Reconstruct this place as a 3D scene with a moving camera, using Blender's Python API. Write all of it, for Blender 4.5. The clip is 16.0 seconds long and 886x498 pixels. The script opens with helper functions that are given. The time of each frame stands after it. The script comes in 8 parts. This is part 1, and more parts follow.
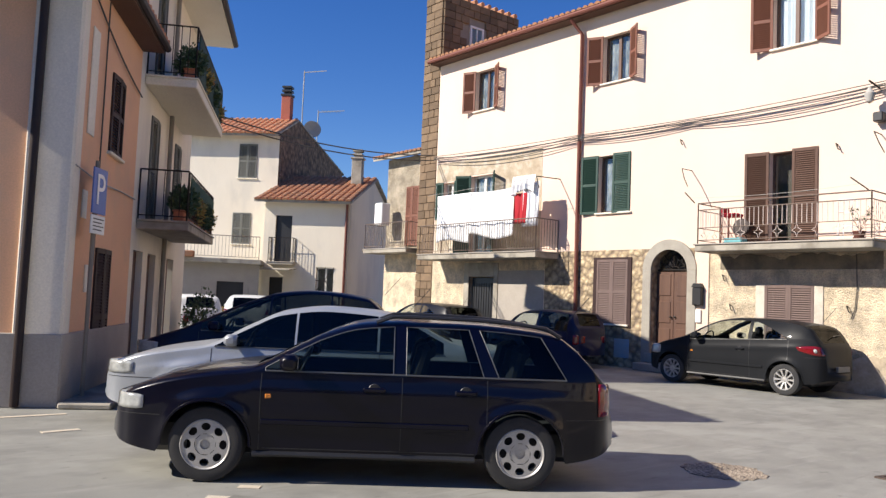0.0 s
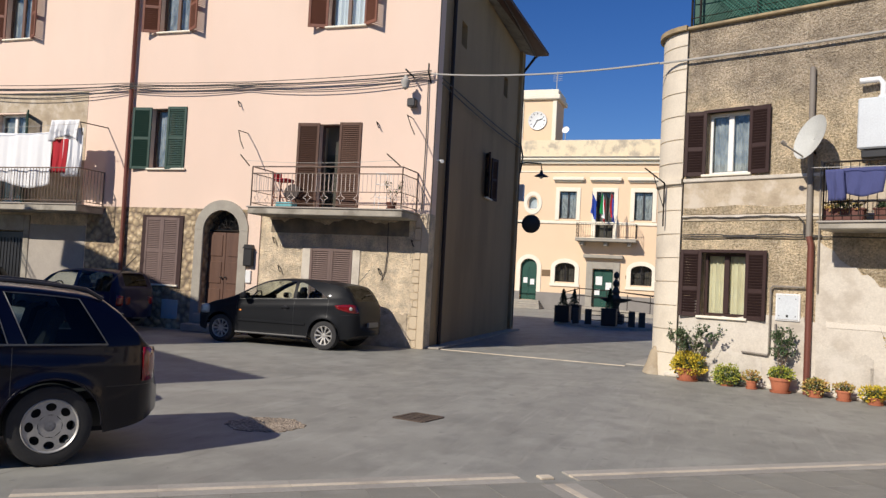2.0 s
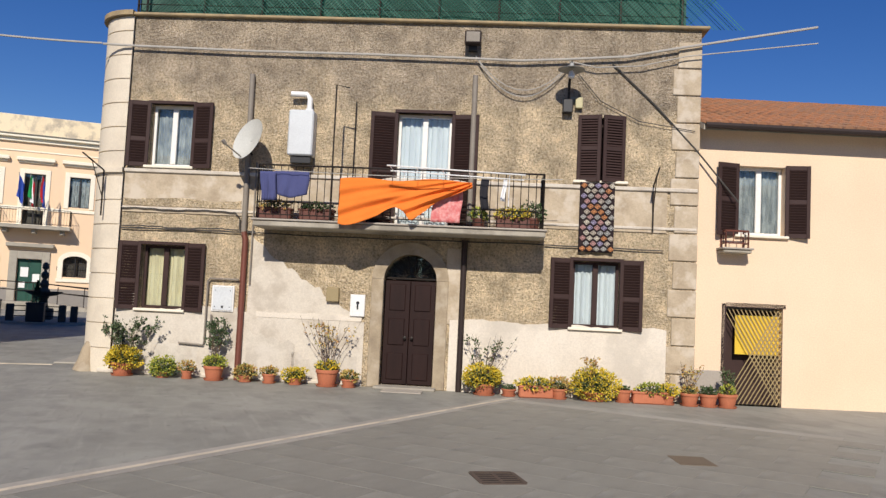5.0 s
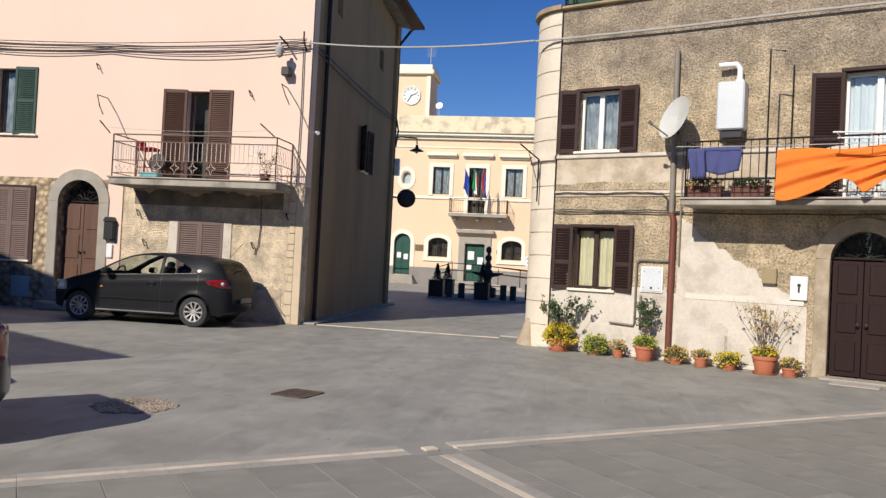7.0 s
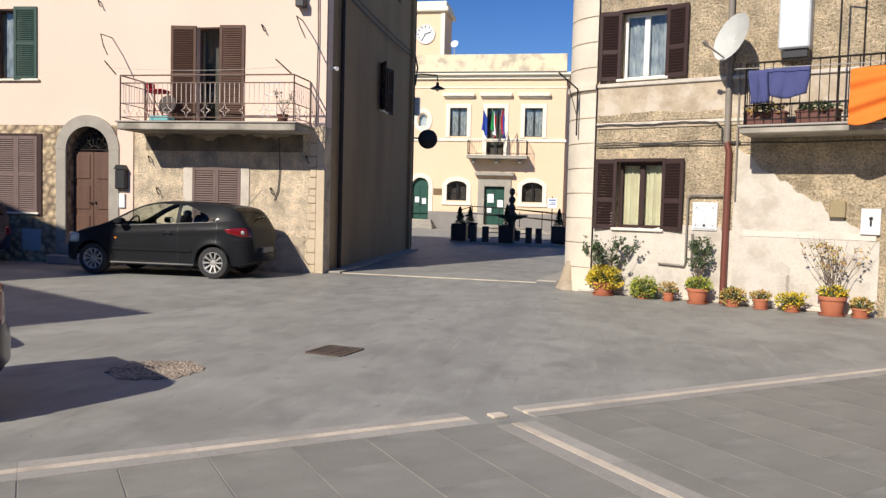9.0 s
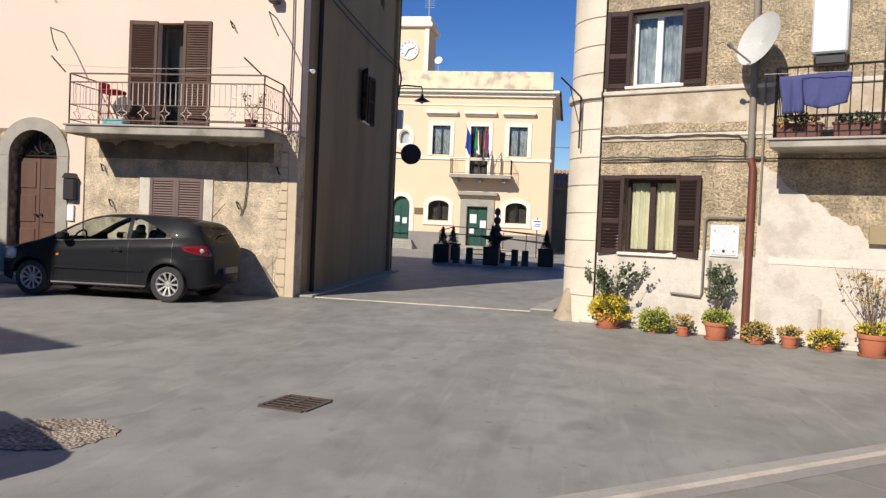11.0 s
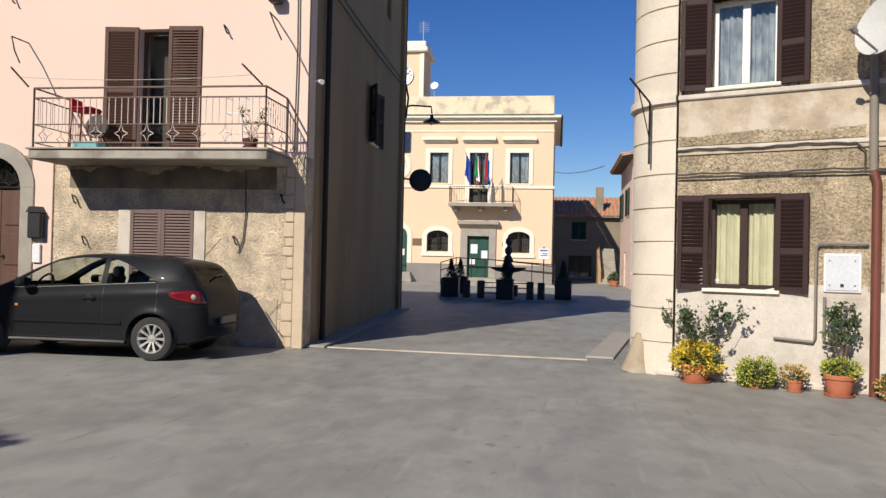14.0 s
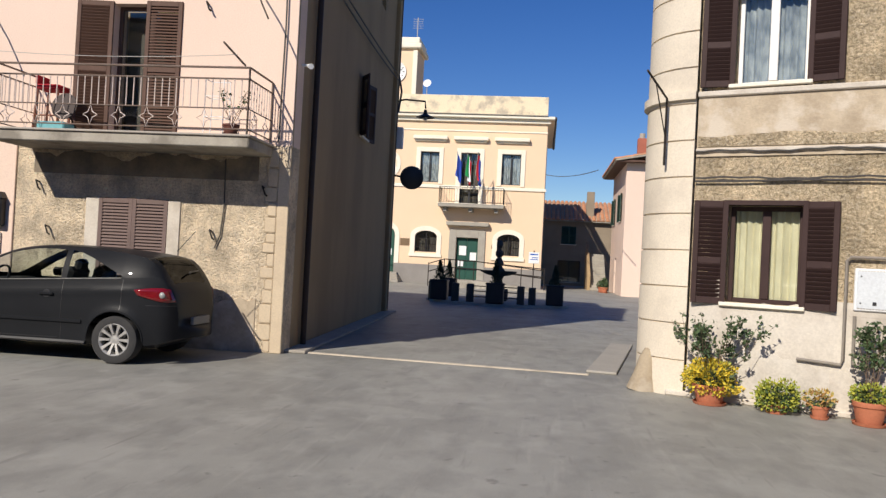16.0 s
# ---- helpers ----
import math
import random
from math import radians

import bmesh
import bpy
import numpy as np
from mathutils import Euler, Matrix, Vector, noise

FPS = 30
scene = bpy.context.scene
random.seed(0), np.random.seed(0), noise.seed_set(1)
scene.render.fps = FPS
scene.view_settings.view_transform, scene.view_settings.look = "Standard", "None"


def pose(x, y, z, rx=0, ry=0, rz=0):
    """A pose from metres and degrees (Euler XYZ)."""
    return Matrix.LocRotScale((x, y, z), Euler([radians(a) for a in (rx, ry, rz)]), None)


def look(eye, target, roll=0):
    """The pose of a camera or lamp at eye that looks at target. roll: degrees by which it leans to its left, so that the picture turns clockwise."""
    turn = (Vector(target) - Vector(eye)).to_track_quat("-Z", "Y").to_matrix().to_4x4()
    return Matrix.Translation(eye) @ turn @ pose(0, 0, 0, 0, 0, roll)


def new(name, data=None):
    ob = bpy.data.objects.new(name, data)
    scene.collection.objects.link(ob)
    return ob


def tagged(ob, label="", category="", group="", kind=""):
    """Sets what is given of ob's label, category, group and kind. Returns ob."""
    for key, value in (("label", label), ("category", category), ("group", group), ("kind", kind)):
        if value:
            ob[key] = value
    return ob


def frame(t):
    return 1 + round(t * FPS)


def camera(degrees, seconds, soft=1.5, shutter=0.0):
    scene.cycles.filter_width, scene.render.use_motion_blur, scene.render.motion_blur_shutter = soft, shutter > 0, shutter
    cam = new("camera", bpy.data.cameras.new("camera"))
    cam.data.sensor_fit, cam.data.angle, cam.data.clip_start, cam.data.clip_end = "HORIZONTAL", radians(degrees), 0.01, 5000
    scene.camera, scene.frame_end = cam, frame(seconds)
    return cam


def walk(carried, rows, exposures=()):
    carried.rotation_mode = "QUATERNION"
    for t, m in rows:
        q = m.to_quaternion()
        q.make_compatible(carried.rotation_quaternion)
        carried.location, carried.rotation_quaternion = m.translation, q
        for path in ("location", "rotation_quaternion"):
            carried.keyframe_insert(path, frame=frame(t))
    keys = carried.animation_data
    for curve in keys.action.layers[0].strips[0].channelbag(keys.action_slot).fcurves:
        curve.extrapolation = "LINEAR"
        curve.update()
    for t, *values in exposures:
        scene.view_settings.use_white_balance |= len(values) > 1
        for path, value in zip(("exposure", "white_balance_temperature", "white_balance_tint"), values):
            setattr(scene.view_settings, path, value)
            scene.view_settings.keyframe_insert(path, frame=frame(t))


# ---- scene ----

cam = camera(58.6, 16.0, 1.38)
PATH = [
    (0, (-0.45, 0.165, 1.605), (0.809, 1.713, 1.733), 2.34),
    (0.5, (-0.45, 0.165, 1.605), (1.045, 1.489, 1.719), 2.10),
    (1, (-0.45, 0.165, 1.605), (1.218, 1.265, 1.695), 2.37),
    (1.5, (-0.45, 0.165, 1.605), (1.341, 1.052, 1.689), 2.84),
    (2, (-0.45, 0.165, 1.605), (1.438, 0.819, 1.686), 3.02),
    (2.5, (-0.45, 0.165, 1.605), (1.511, 0.551, 1.684), 3.22),
    (3, (-0.45, 0.165, 1.605), (1.546, 0.249, 1.694), 3.69),
    (3.5, (-0.45, 0.165, 1.605), (1.535, -0.055, 1.717), 3.63),
    (3.7, (-0.45, 0.165, 1.605), (1.518, -0.172, 1.725), 3.45),
    (4.75, (-0.45, 0.165, 1.605), (1.423, -0.535, 1.735), 2.80),
    (5.8, (-0.45, 0.165, 1.605), (1.509, -0.219, 1.728), 2.11),
    (6, (-0.45, 0.165, 1.605), (1.532, -0.078, 1.715), 2.11),
    (6.5, (-0.44, 0.208, 1.59), (1.557, 0.29, 1.674), 2.1),
    (7, (-0.381, 0.294, 1.576), (1.589, 0.633, 1.611), 2.9),
    (7.5, (-0.156, 0.371, 1.527), (1.782, 0.861, 1.473), 3.0),
    (8, (0.073, 0.446, 1.523), (2.001, 0.973, 1.451), 3.2),
    (8.5, (0.272, 0.619, 1.498), (2.217, 1.078, 1.415), 2.5),
    (9, (0.555, 0.825, 1.505), (2.518, 1.194, 1.399), 1.5),
    (9.2, (0.627, 0.869, 1.51), (2.588, 1.246, 1.406), 1.3),
    (11.3, (2.397, 1.407, 1.474), (4.373, 1.715, 1.433), 2.3),
    (11.5, (2.54, 1.546, 1.506), (4.519, 1.832, 1.472), 1.4),
    (12, (2.868, 1.729, 1.495), (4.85, 2.0, 1.477), -0.1),
    (12.5, (3.267, 1.87, 1.53), (5.25, 2.131, 1.53), 1.1),
    (13, (3.634, 2.098, 1.529), (5.621, 2.328, 1.549), 1.1),
    (13.5, (3.964, 2.251, 1.509), (5.947, 2.511, 1.538), 0.7),
    (14, (4.328, 2.375, 1.53), (6.306, 2.666, 1.554), 1.3),
    (14.5, (4.652, 2.5, 1.547), (6.637, 2.746, 1.568), 1.1),
    (15, (4.966, 2.565, 1.536), (6.953, 2.789, 1.586), 1.2),
    (15.5, (5.163, 2.599, 1.549), (7.145, 2.86, 1.599), 2.5),
    (16, (5.224, 2.612, 1.552), (7.207, 2.869, 1.579), 3.0),
]
walk(cam, [(t, look(eye, target, roll)) for t, eye, target, roll in PATH],
     exposures=[(0.0, 0.72), (0.5, 0.37), (1.0, 0.15), (1.5, 0.1), (3.5, 0.02), (6.0, 0.05), (7.0, 0.16), (9.0, 0.3), (11.5, 0.23), (12.5, 0.18), (16.0, 0.13)])

# ---- world and sun ----
SUN_WAY = Vector((1.0, -0.45, -0.77)).normalized()
world = bpy.data.worlds.new("world")
scene.world = world
world.use_nodes = True
wn = world.node_tree.nodes
sky = wn.new("ShaderNodeTexSky")
sky.sky_type = "NISHITA"
sky.sun_disc = False
sky.sun_elevation = radians(35.1)
sky.sun_rotation = radians(-65.8)
sky.altitude = 300
sky.air_density = 1.0
sky.dust_density = 0.0
sky.ozone_density = 4.0
wn["Background"].inputs["Strength"].default_value = 0.082
deep = wn.new("ShaderNodeHueSaturation")
deep.inputs["Hue"].default_value = 0.517
deep.inputs["Saturation"].default_value = 1.29
world.node_tree.links.new(sky.outputs["Color"], deep.inputs["Color"])
world.node_tree.links.new(deep.outputs["Color"], wn["Background"].inputs["Color"])
sun = new("sun", bpy.data.lights.new("sun", "SUN"))
sun.data.energy = 4.6
sun.data.angle = radians(0.53)
sun.data.color = (1.0, 0.92, 0.815)
sun.matrix_world = look((0, 0, 30), Vector((0, 0, 30)) + SUN_WAY)


# ---- materials ----
def surface(name, base, other=None, rough=0.85, scale=1.2, amount=0.5, fine=40.0, bump=0.15, bump_scale=60.0,
            metal=0.0, spread=0.0, stain=None, stain_scale=0.5, stain_amount=0.0, streak=1.0, coat=0.0):
    """Two colours mixed by broad noise, fine grain on top, bump, stains; spread varies the value from object to object."""
    m = bpy.data.materials.new(name)
    m.use_nodes = True
    n, l = m.node_tree.nodes, m.node_tree.links
    b = n["Principled BSDF"]
    other = other or tuple(c * 0.8 for c in base)
    tc = n.new("ShaderNodeTexCoord")
    mp = n.new("ShaderNodeMapping")
    mp.inputs["Scale"].default_value = (1, 1, streak)
    l.new(tc.outputs["Object"], mp.inputs["Vector"])

    def noisy(sc, detail, vec):
        t = n.new("ShaderNodeTexNoise")
        t.inputs["Scale"].default_value = sc
        t.inputs["Detail"].default_value = detail
        t.inputs["Roughness"].default_value = 0.6
        l.new(vec, t.inputs["Vector"])
        return t.outputs["Fac"]

    def ramp(fac, lo, hi):
        r = n.new("ShaderNodeMapRange")
        r.inputs["From Min"].default_value = lo
        r.inputs["From Max"].default_value = hi
        l.new(fac, r.inputs["Value"])
        return r.outputs["Result"]

    def mix(fac, a, c, kind="MIX"):
        x = n.new("ShaderNodeMix")
        x.data_type, x.blend_type = "RGBA", kind
        for sock, v in ((x.inputs["Factor"], fac), (x.inputs["A"], a), (x.inputs["B"], c)):
            if isinstance(v, (int, float)):
                sock.default_value = v
            elif isinstance(v, tuple):
                sock.default_value = (*v, 1)
            else:
                l.new(v, sock)
        return x.outputs["Result"]

    def times(a, k):
        x = n.new("ShaderNodeMath")
        x.operation = "MULTIPLY"
        l.new(a, x.inputs[0])
        x.inputs[1].default_value = k
        return x.outputs[0]

    col = mix(times(ramp(noisy(scale, 6, mp.outputs["Vector"]), 0.38, 0.66), amount), base, other)
    grain = noisy(fine, 3, tc.outputs["Object"])
    g = n.new("ShaderNodeMapRange")
    g.inputs["To Min"].default_value, g.inputs["To Max"].default_value = 0.8, 1.2
    l.new(grain, g.inputs["Value"])
    col = mix(1.0, col, g.outputs["Result"], "MULTIPLY")
    if stain:
        col = mix(times(ramp(noisy(stain_scale, 8, mp.outputs["Vector"]), 0.5, 0.62), stain_amount), col, stain)
    if spread:
        oi = n.new("ShaderNodeObjectInfo")
        r = n.new("ShaderNodeMapRange")
        r.inputs["To Min"].default_value, r.inputs["To Max"].default_value = 1 - spread, 1 + spread
        l.new(oi.outputs["Random"], r.inputs["Value"])
        col = mix(1.0, col, r.outputs["Result"], "MULTIPLY")
    l.new(col, b.inputs["Base Color"])
    b.inputs["Roughness"].default_value = rough
    b.inputs["Metallic"].default_value = metal
    b.inputs["Coat Weight"].default_value = coat
    if bump:
        bp = n.new("ShaderNodeBump")
        bp.inputs["Strength"].default_value = bump
        bp.inputs["Distance"].default_value = 0.02
        l.new(noisy(bump_scale, 5, tc.outputs["Object"]), bp.inputs["Height"])
        l.new(bp.outputs["Normal"], b.inputs["Normal"])
    return m


def roughcast(name, base, dark, pale, pebble=16.0, bump=0.8, weather_shade=None, z0=4.0, z1=6.5, cells=1.0):
    """Pebble-dash render: cells of several tones with deep relief; old grey weathering, on ochre also painted balcony
    shade, spreads down from a wall's top in patches.
    """
    m = bpy.data.materials.new(name)
    m.use_nodes = True
    n, l = m.node_tree.nodes, m.node_tree.links
    b = n["Principled BSDF"]
    b.inputs["Roughness"].default_value = 0.95
    tc = n.new("ShaderNodeTexCoord")
    v = n.new("ShaderNodeTexVoronoi")
    v.inputs["Scale"].default_value = pebble
    v.inputs["Randomness"].default_value = 1.0
    wob = n.new("ShaderNodeTexNoise")
    wob.inputs["Scale"].default_value, wob.inputs["Detail"].default_value = pebble * 0.5, 4
    l.new(tc.outputs["Object"], wob.inputs["Vector"])
    vm = n.new("ShaderNodeVectorMath")
    vm.operation = "MULTIPLY_ADD"
    vm.inputs[1].default_value = (1.2 / pebble,) * 3
    l.new(wob.outputs["Color"], vm.inputs[0])
    l.new(tc.outputs["Object"], vm.inputs[2])
    l.new(vm.outputs["Vector"], v.inputs["Vector"])
    cr = n.new("ShaderNodeValToRGB")
    cr.color_ramp.elements[0].color, cr.color_ramp.elements[0].position = (*pale, 1), 0.1
    cr.color_ramp.elements[1].color, cr.color_ramp.elements[1].position = (*dark, 1), 0.75
    e = cr.color_ramp.elements.new(0.4)
    e.color = (*base, 1)
    grit = n.new("ShaderNodeTexNoise")
    grit.inputs["Scale"].default_value, grit.inputs["Detail"].default_value = pebble * 0.8, 7
    grit.inputs["Roughness"].default_value = 0.72
    l.new(tc.outputs["Object"], grit.inputs["Vector"])
    gr = n.new("ShaderNodeMapRange")
    gr.inputs["From Min"].default_value, gr.inputs["From Max"].default_value = 0.36, 0.66
    gr.inputs["To Max"].default_value = 0.72
    l.new(grit.outputs["Fac"], gr.inputs["Value"])
    lump = n.new("ShaderNodeMix")
    lump.inputs["Factor"].default_value = cells
    l.new(gr.outputs["Result"], lump.inputs["A"])
    l.new(v.outputs["Distance"], lump.inputs["B"])
    l.new(lump.outputs["Result"], cr.inputs["Fac"])
    big = n.new("ShaderNodeTexNoise")
    big.inputs["Scale"].default_value, big.inputs["Detail"].default_value = 2.2, 12
    big.inputs["Roughness"].default_value = 0.68
    l.new(tc.outputs["Object"], big.inputs["Vector"])
    mr = n.new("ShaderNodeMapRange")
    mr.inputs["From Min"].default_value, mr.inputs["From Max"].default_value = 0.36, 0.64
    mr.inputs["To Min"].default_value, mr.inputs["To Max"].default_value = 0.62, 1.26
    l.new(big.outputs["Fac"], mr.inputs["Value"])
    mx = n.new("ShaderNodeMix")
    mx.data_type, mx.blend_type = "RGBA", "MULTIPLY"
    mx.inputs["Factor"].default_value = 1.0
    l.new(cr.outputs["Color"], mx.inputs["A"])
    l.new(mr.outputs["Result"], mx.inputs["B"])
    out = mx.outputs["Result"]
    if weather_shade:
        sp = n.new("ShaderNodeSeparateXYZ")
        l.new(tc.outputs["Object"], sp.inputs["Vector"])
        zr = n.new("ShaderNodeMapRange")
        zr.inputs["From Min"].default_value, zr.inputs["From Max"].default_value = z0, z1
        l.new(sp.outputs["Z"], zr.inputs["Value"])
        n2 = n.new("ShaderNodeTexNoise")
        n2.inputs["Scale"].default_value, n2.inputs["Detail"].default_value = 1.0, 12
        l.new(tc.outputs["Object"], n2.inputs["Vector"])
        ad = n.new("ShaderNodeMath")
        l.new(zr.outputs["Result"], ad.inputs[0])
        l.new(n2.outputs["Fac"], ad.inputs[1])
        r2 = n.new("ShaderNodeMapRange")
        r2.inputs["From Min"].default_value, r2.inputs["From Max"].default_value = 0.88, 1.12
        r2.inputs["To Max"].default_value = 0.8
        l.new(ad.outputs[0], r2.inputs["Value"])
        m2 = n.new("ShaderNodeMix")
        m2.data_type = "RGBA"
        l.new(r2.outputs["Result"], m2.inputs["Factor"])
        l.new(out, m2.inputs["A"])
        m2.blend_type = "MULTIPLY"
        m2.inputs["B"].default_value = (*[min(1.0, w / c) for w, c in zip(weather_shade, base)], 1)
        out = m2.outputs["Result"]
    l.new(out, b.inputs["Base Color"])
    bu = n.new("ShaderNodeBump")
    bu.inputs["Strength"].default_value = bump
    bu.inputs["Distance"].default_value = 0.06
    bu.invert = True
    l.new(lump.outputs["Result"], bu.inputs["Height"])
    l.new(bu.outputs["Normal"], b.inputs["Normal"])
    return m


def paving(name, base, dark, spread=0.0):
    """Trodden basalt: broad worn patches, long pale scuffs of tyres, dark drips and grit."""
    m = surface(name, base, dark, 0.58, 0.42, 0.85, 90, 0.12, 70, spread=spread, stain=tuple(c * 1.22 for c in base), stain_scale=1.1, stain_amount=0.45)
    n, l = m.node_tree.nodes, m.node_tree.links
    b = n["Principled BSDF"]
    col = b.inputs["Base Color"].links[0].from_socket
    tc = n.new("ShaderNodeTexCoord")
    for turn, size, lo, hi, gain, tint in ((35, (0.5, 7.0, 1), 0.60, 0.72, 0.30, (0.42, 0.40, 0.36)), (-28, (0.7, 9.0, 1), 0.62, 0.74, 0.28, (0.40, 0.38, 0.34)),
                                           (70, (1.1, 12.0, 1), 0.62, 0.75, 0.35, (0.13, 0.12, 0.105)), (55, (1.6, 2.8, 1), 0.50, 0.66, 0.34, (0.15, 0.147, 0.135)), (-15, (2.4, 3.6, 1), 0.54, 0.68, 0.22, (0.39, 0.38, 0.345)), (10, (5.0, 6.0, 1), 0.66, 0.74, 0.55, (0.12, 0.115, 0.105)), (0, (22.0, 22.0, 1), 0.70, 0.75, 0.8, (0.08, 0.075, 0.07))):
        mp, t, r, x = n.new("ShaderNodeMapping"), n.new("ShaderNodeTexNoise"), n.new("ShaderNodeMapRange"), n.new("ShaderNodeMix")
        mp.inputs["Rotation"].default_value = (0, 0, radians(turn))
        mp.inputs["Scale"].default_value = size
        l.new(tc.outputs["Object"], mp.inputs["Vector"])
        t.inputs["Scale"].default_value, t.inputs["Detail"].default_value = 1.0, 5
        l.new(mp.outputs["Vector"], t.inputs["Vector"])
        r.inputs["From Min"].default_value, r.inputs["From Max"].default_value, r.inputs["To Max"].default_value = lo, hi, gain
        l.new(t.outputs["Fac"], r.inputs["Value"])
        x.data_type = "RGBA"
        x.inputs["B"].default_value = (*tint, 1)
        l.new(r.outputs["Result"], x.inputs["Factor"])
        l.new(col, x.inputs["A"])
        col = x.outputs["Result"]
    l.new(col, b.inputs["Base Color"])
    return m


def glass(name, tint=(0.9, 0.95, 0.95), gloss=0.02, ior=1.6, edge=0.75):
    m = bpy.data.materials.new(name)
    m.use_nodes = True
    n, l = m.node_tree.nodes, m.node_tree.links
    n.remove(n["Principled BSDF"])
    tr, gl = n.new("ShaderNodeBsdfTransparent"), n.new("ShaderNodeBsdfGlossy")
    fr, mx = n.new("ShaderNodeLayerWeight"), n.new("ShaderNodeMixShader")
    pw, ma = n.new("ShaderNodeMath"), n.new("ShaderNodeMath")
    pw.operation, ma.operation = "POWER", "MULTIPLY_ADD"
    pw.inputs[1].default_value = 4.0
    face = ((ior - 1) / (ior + 1)) ** 2
    ma.inputs[1].default_value, ma.inputs[2].default_value = edge, face
    tr.inputs["Color"].default_value = (*tint, 1)
    gl.inputs["Roughness"].default_value = gloss
    fr.inputs["Blend"].default_value = 0.5
    l.new(fr.outputs["Facing"], pw.inputs[0])
    l.new(pw.outputs[0], ma.inputs[0])
    l.new(ma.outputs[0], mx.inputs["Fac"])
    l.new(tr.outputs["BSDF"], mx.inputs[1])
    l.new(gl.outputs["BSDF"], mx.inputs[2])
    l.new(mx.outputs["Shader"], n["Material Output"].inputs["Surface"])
    return m


PINK = surface("pink_stucco", (0.79, 0.605, 0.485), (0.74, 0.555, 0.44), 0.9, 0.5, 0.6, 50, 0.1, 90, stain=(0.7, 0.56, 0.45), stain_scale=0.8, stain_amount=0.25, streak=0.4)
# Darkened and browned so these walls read as warm shade under blue sky.
SIDE = surface("shaded_side_render", (0.38, 0.265, 0.14), (0.30, 0.208, 0.11), 0.92, 0.6, 0.7, 45, 0.15, 70, stain=(0.26, 0.18, 0.095), stain_scale=0.6, stain_amount=0.5, streak=0.3)
# Grey tone above 2.3 m: damp stain plus balcony shade put into the colour.
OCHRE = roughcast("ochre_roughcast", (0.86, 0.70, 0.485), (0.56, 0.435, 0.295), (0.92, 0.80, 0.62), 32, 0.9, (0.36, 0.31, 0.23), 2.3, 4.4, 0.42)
GABLE = roughcast("dark_tufa_rubble", (0.22, 0.145, 0.09), (0.10, 0.07, 0.048), (0.31, 0.215, 0.135), 3.6, 0.7)
RUBBLE = roughcast("rubble_stone", (0.47, 0.36, 0.22), (0.25, 0.19, 0.13), (0.58, 0.47, 0.31), 6.5, 1.0)
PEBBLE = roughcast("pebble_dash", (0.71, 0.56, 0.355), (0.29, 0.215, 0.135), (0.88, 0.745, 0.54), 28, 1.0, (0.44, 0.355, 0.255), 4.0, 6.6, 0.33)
BAND = surface("old_plaster_band", (0.52, 0.43, 0.31), (0.37, 0.295, 0.205), 0.95, 2.2, 0.95, 30, 0.25, 40, stain=(0.62, 0.545, 0.44), stain_scale=2.6, stain_amount=0.75)
PLASTER = surface("pale_plaster", (0.63, 0.575, 0.485), (0.53, 0.47, 0.39), 0.93, 1.6, 0.85, 35, 0.2, 30, stain=(0.44, 0.385, 0.31), stain_scale=1.6, stain_amount=0.65)
WHITE_PLASTER = surface("white_patch_plaster", (0.72, 0.655, 0.555), (0.63, 0.565, 0.47), 0.93, 1.2, 0.7, 35, 0.2, 30, stain=(0.50, 0.455, 0.385), stain_scale=0.9, stain_amount=0.55)
COLUMN = surface("cream_rustication", (0.72, 0.64, 0.51), (0.62, 0.54, 0.42), 0.9, 0.9, 0.6, 40, 0.12, 50, stain=(0.5, 0.44, 0.36), stain_scale=0.9, stain_amount=0.35)
YELLOW = surface("yellow_stucco", (0.80, 0.595, 0.40), (0.76, 0.555, 0.37), 0.9, 0.4, 0.6, 30, 0.06, 40)
CREAM = surface("cream_trim", (0.84, 0.78, 0.64), (0.76, 0.69, 0.55), 0.9, 1.5, 0.5, 30, 0.08, 40)
STONE = surface("grey_stone", (0.38, 0.35, 0.29), (0.29, 0.26, 0.22), 0.9, 2.5, 0.7, 40, 0.3, 40)
TUFA = surface("tufa_block", (0.20, 0.135, 0.08), (0.13, 0.09, 0.058), 0.95, 3.0, 0.7, 40, 0.4, 35, spread=0.3)
MORTAR = surface("mortar", (0.30, 0.26, 0.21), (0.23, 0.2, 0.16), 0.95, 3.0, 0.6, 40, 0.3, 40)
ORANGE = surface("orange_stucco", (0.82, 0.48, 0.285), (0.76, 0.43, 0.25), 0.9, 0.7, 0.6, 45, 0.1, 60, stain=(0.62, 0.42, 0.28), stain_scale=0.8, stain_amount=0.4)
PLINTH = surface("grey_plinth", (0.42, 0.375, 0.32), (0.33, 0.295, 0.25), 0.92, 1.0, 0.7, 40, 0.2, 50)
WHITEWALL = surface("white_stucco", (0.81, 0.735, 0.60), (0.73, 0.65, 0.52), 0.92, 0.8, 0.6, 40, 0.1, 50, stain=(0.52, 0.48, 0.41), stain_scale=0.7, stain_amount=0.35, streak=0.4)
PEACH = surface("peach_stucco", (0.80, 0.62, 0.44), (0.74, 0.56, 0.39), 0.92, 0.7, 0.6, 40, 0.1, 50)
CONCRETE = surface("concrete", (0.43, 0.39, 0.32), (0.29, 0.262, 0.212), 0.92, 2.0, 0.85, 50, 0.25, 60, stain=(0.17, 0.15, 0.12), stain_scale=1.7, stain_amount=0.65)
TILE = surface("roof_tile", (0.52, 0.24, 0.12), (0.40, 0.19, 0.10), 0.9, 2.0, 0.8, 25, 0.2, 40, spread=0.25, stain=(0.3, 0.22, 0.15), stain_scale=1.4, stain_amount=0.4)
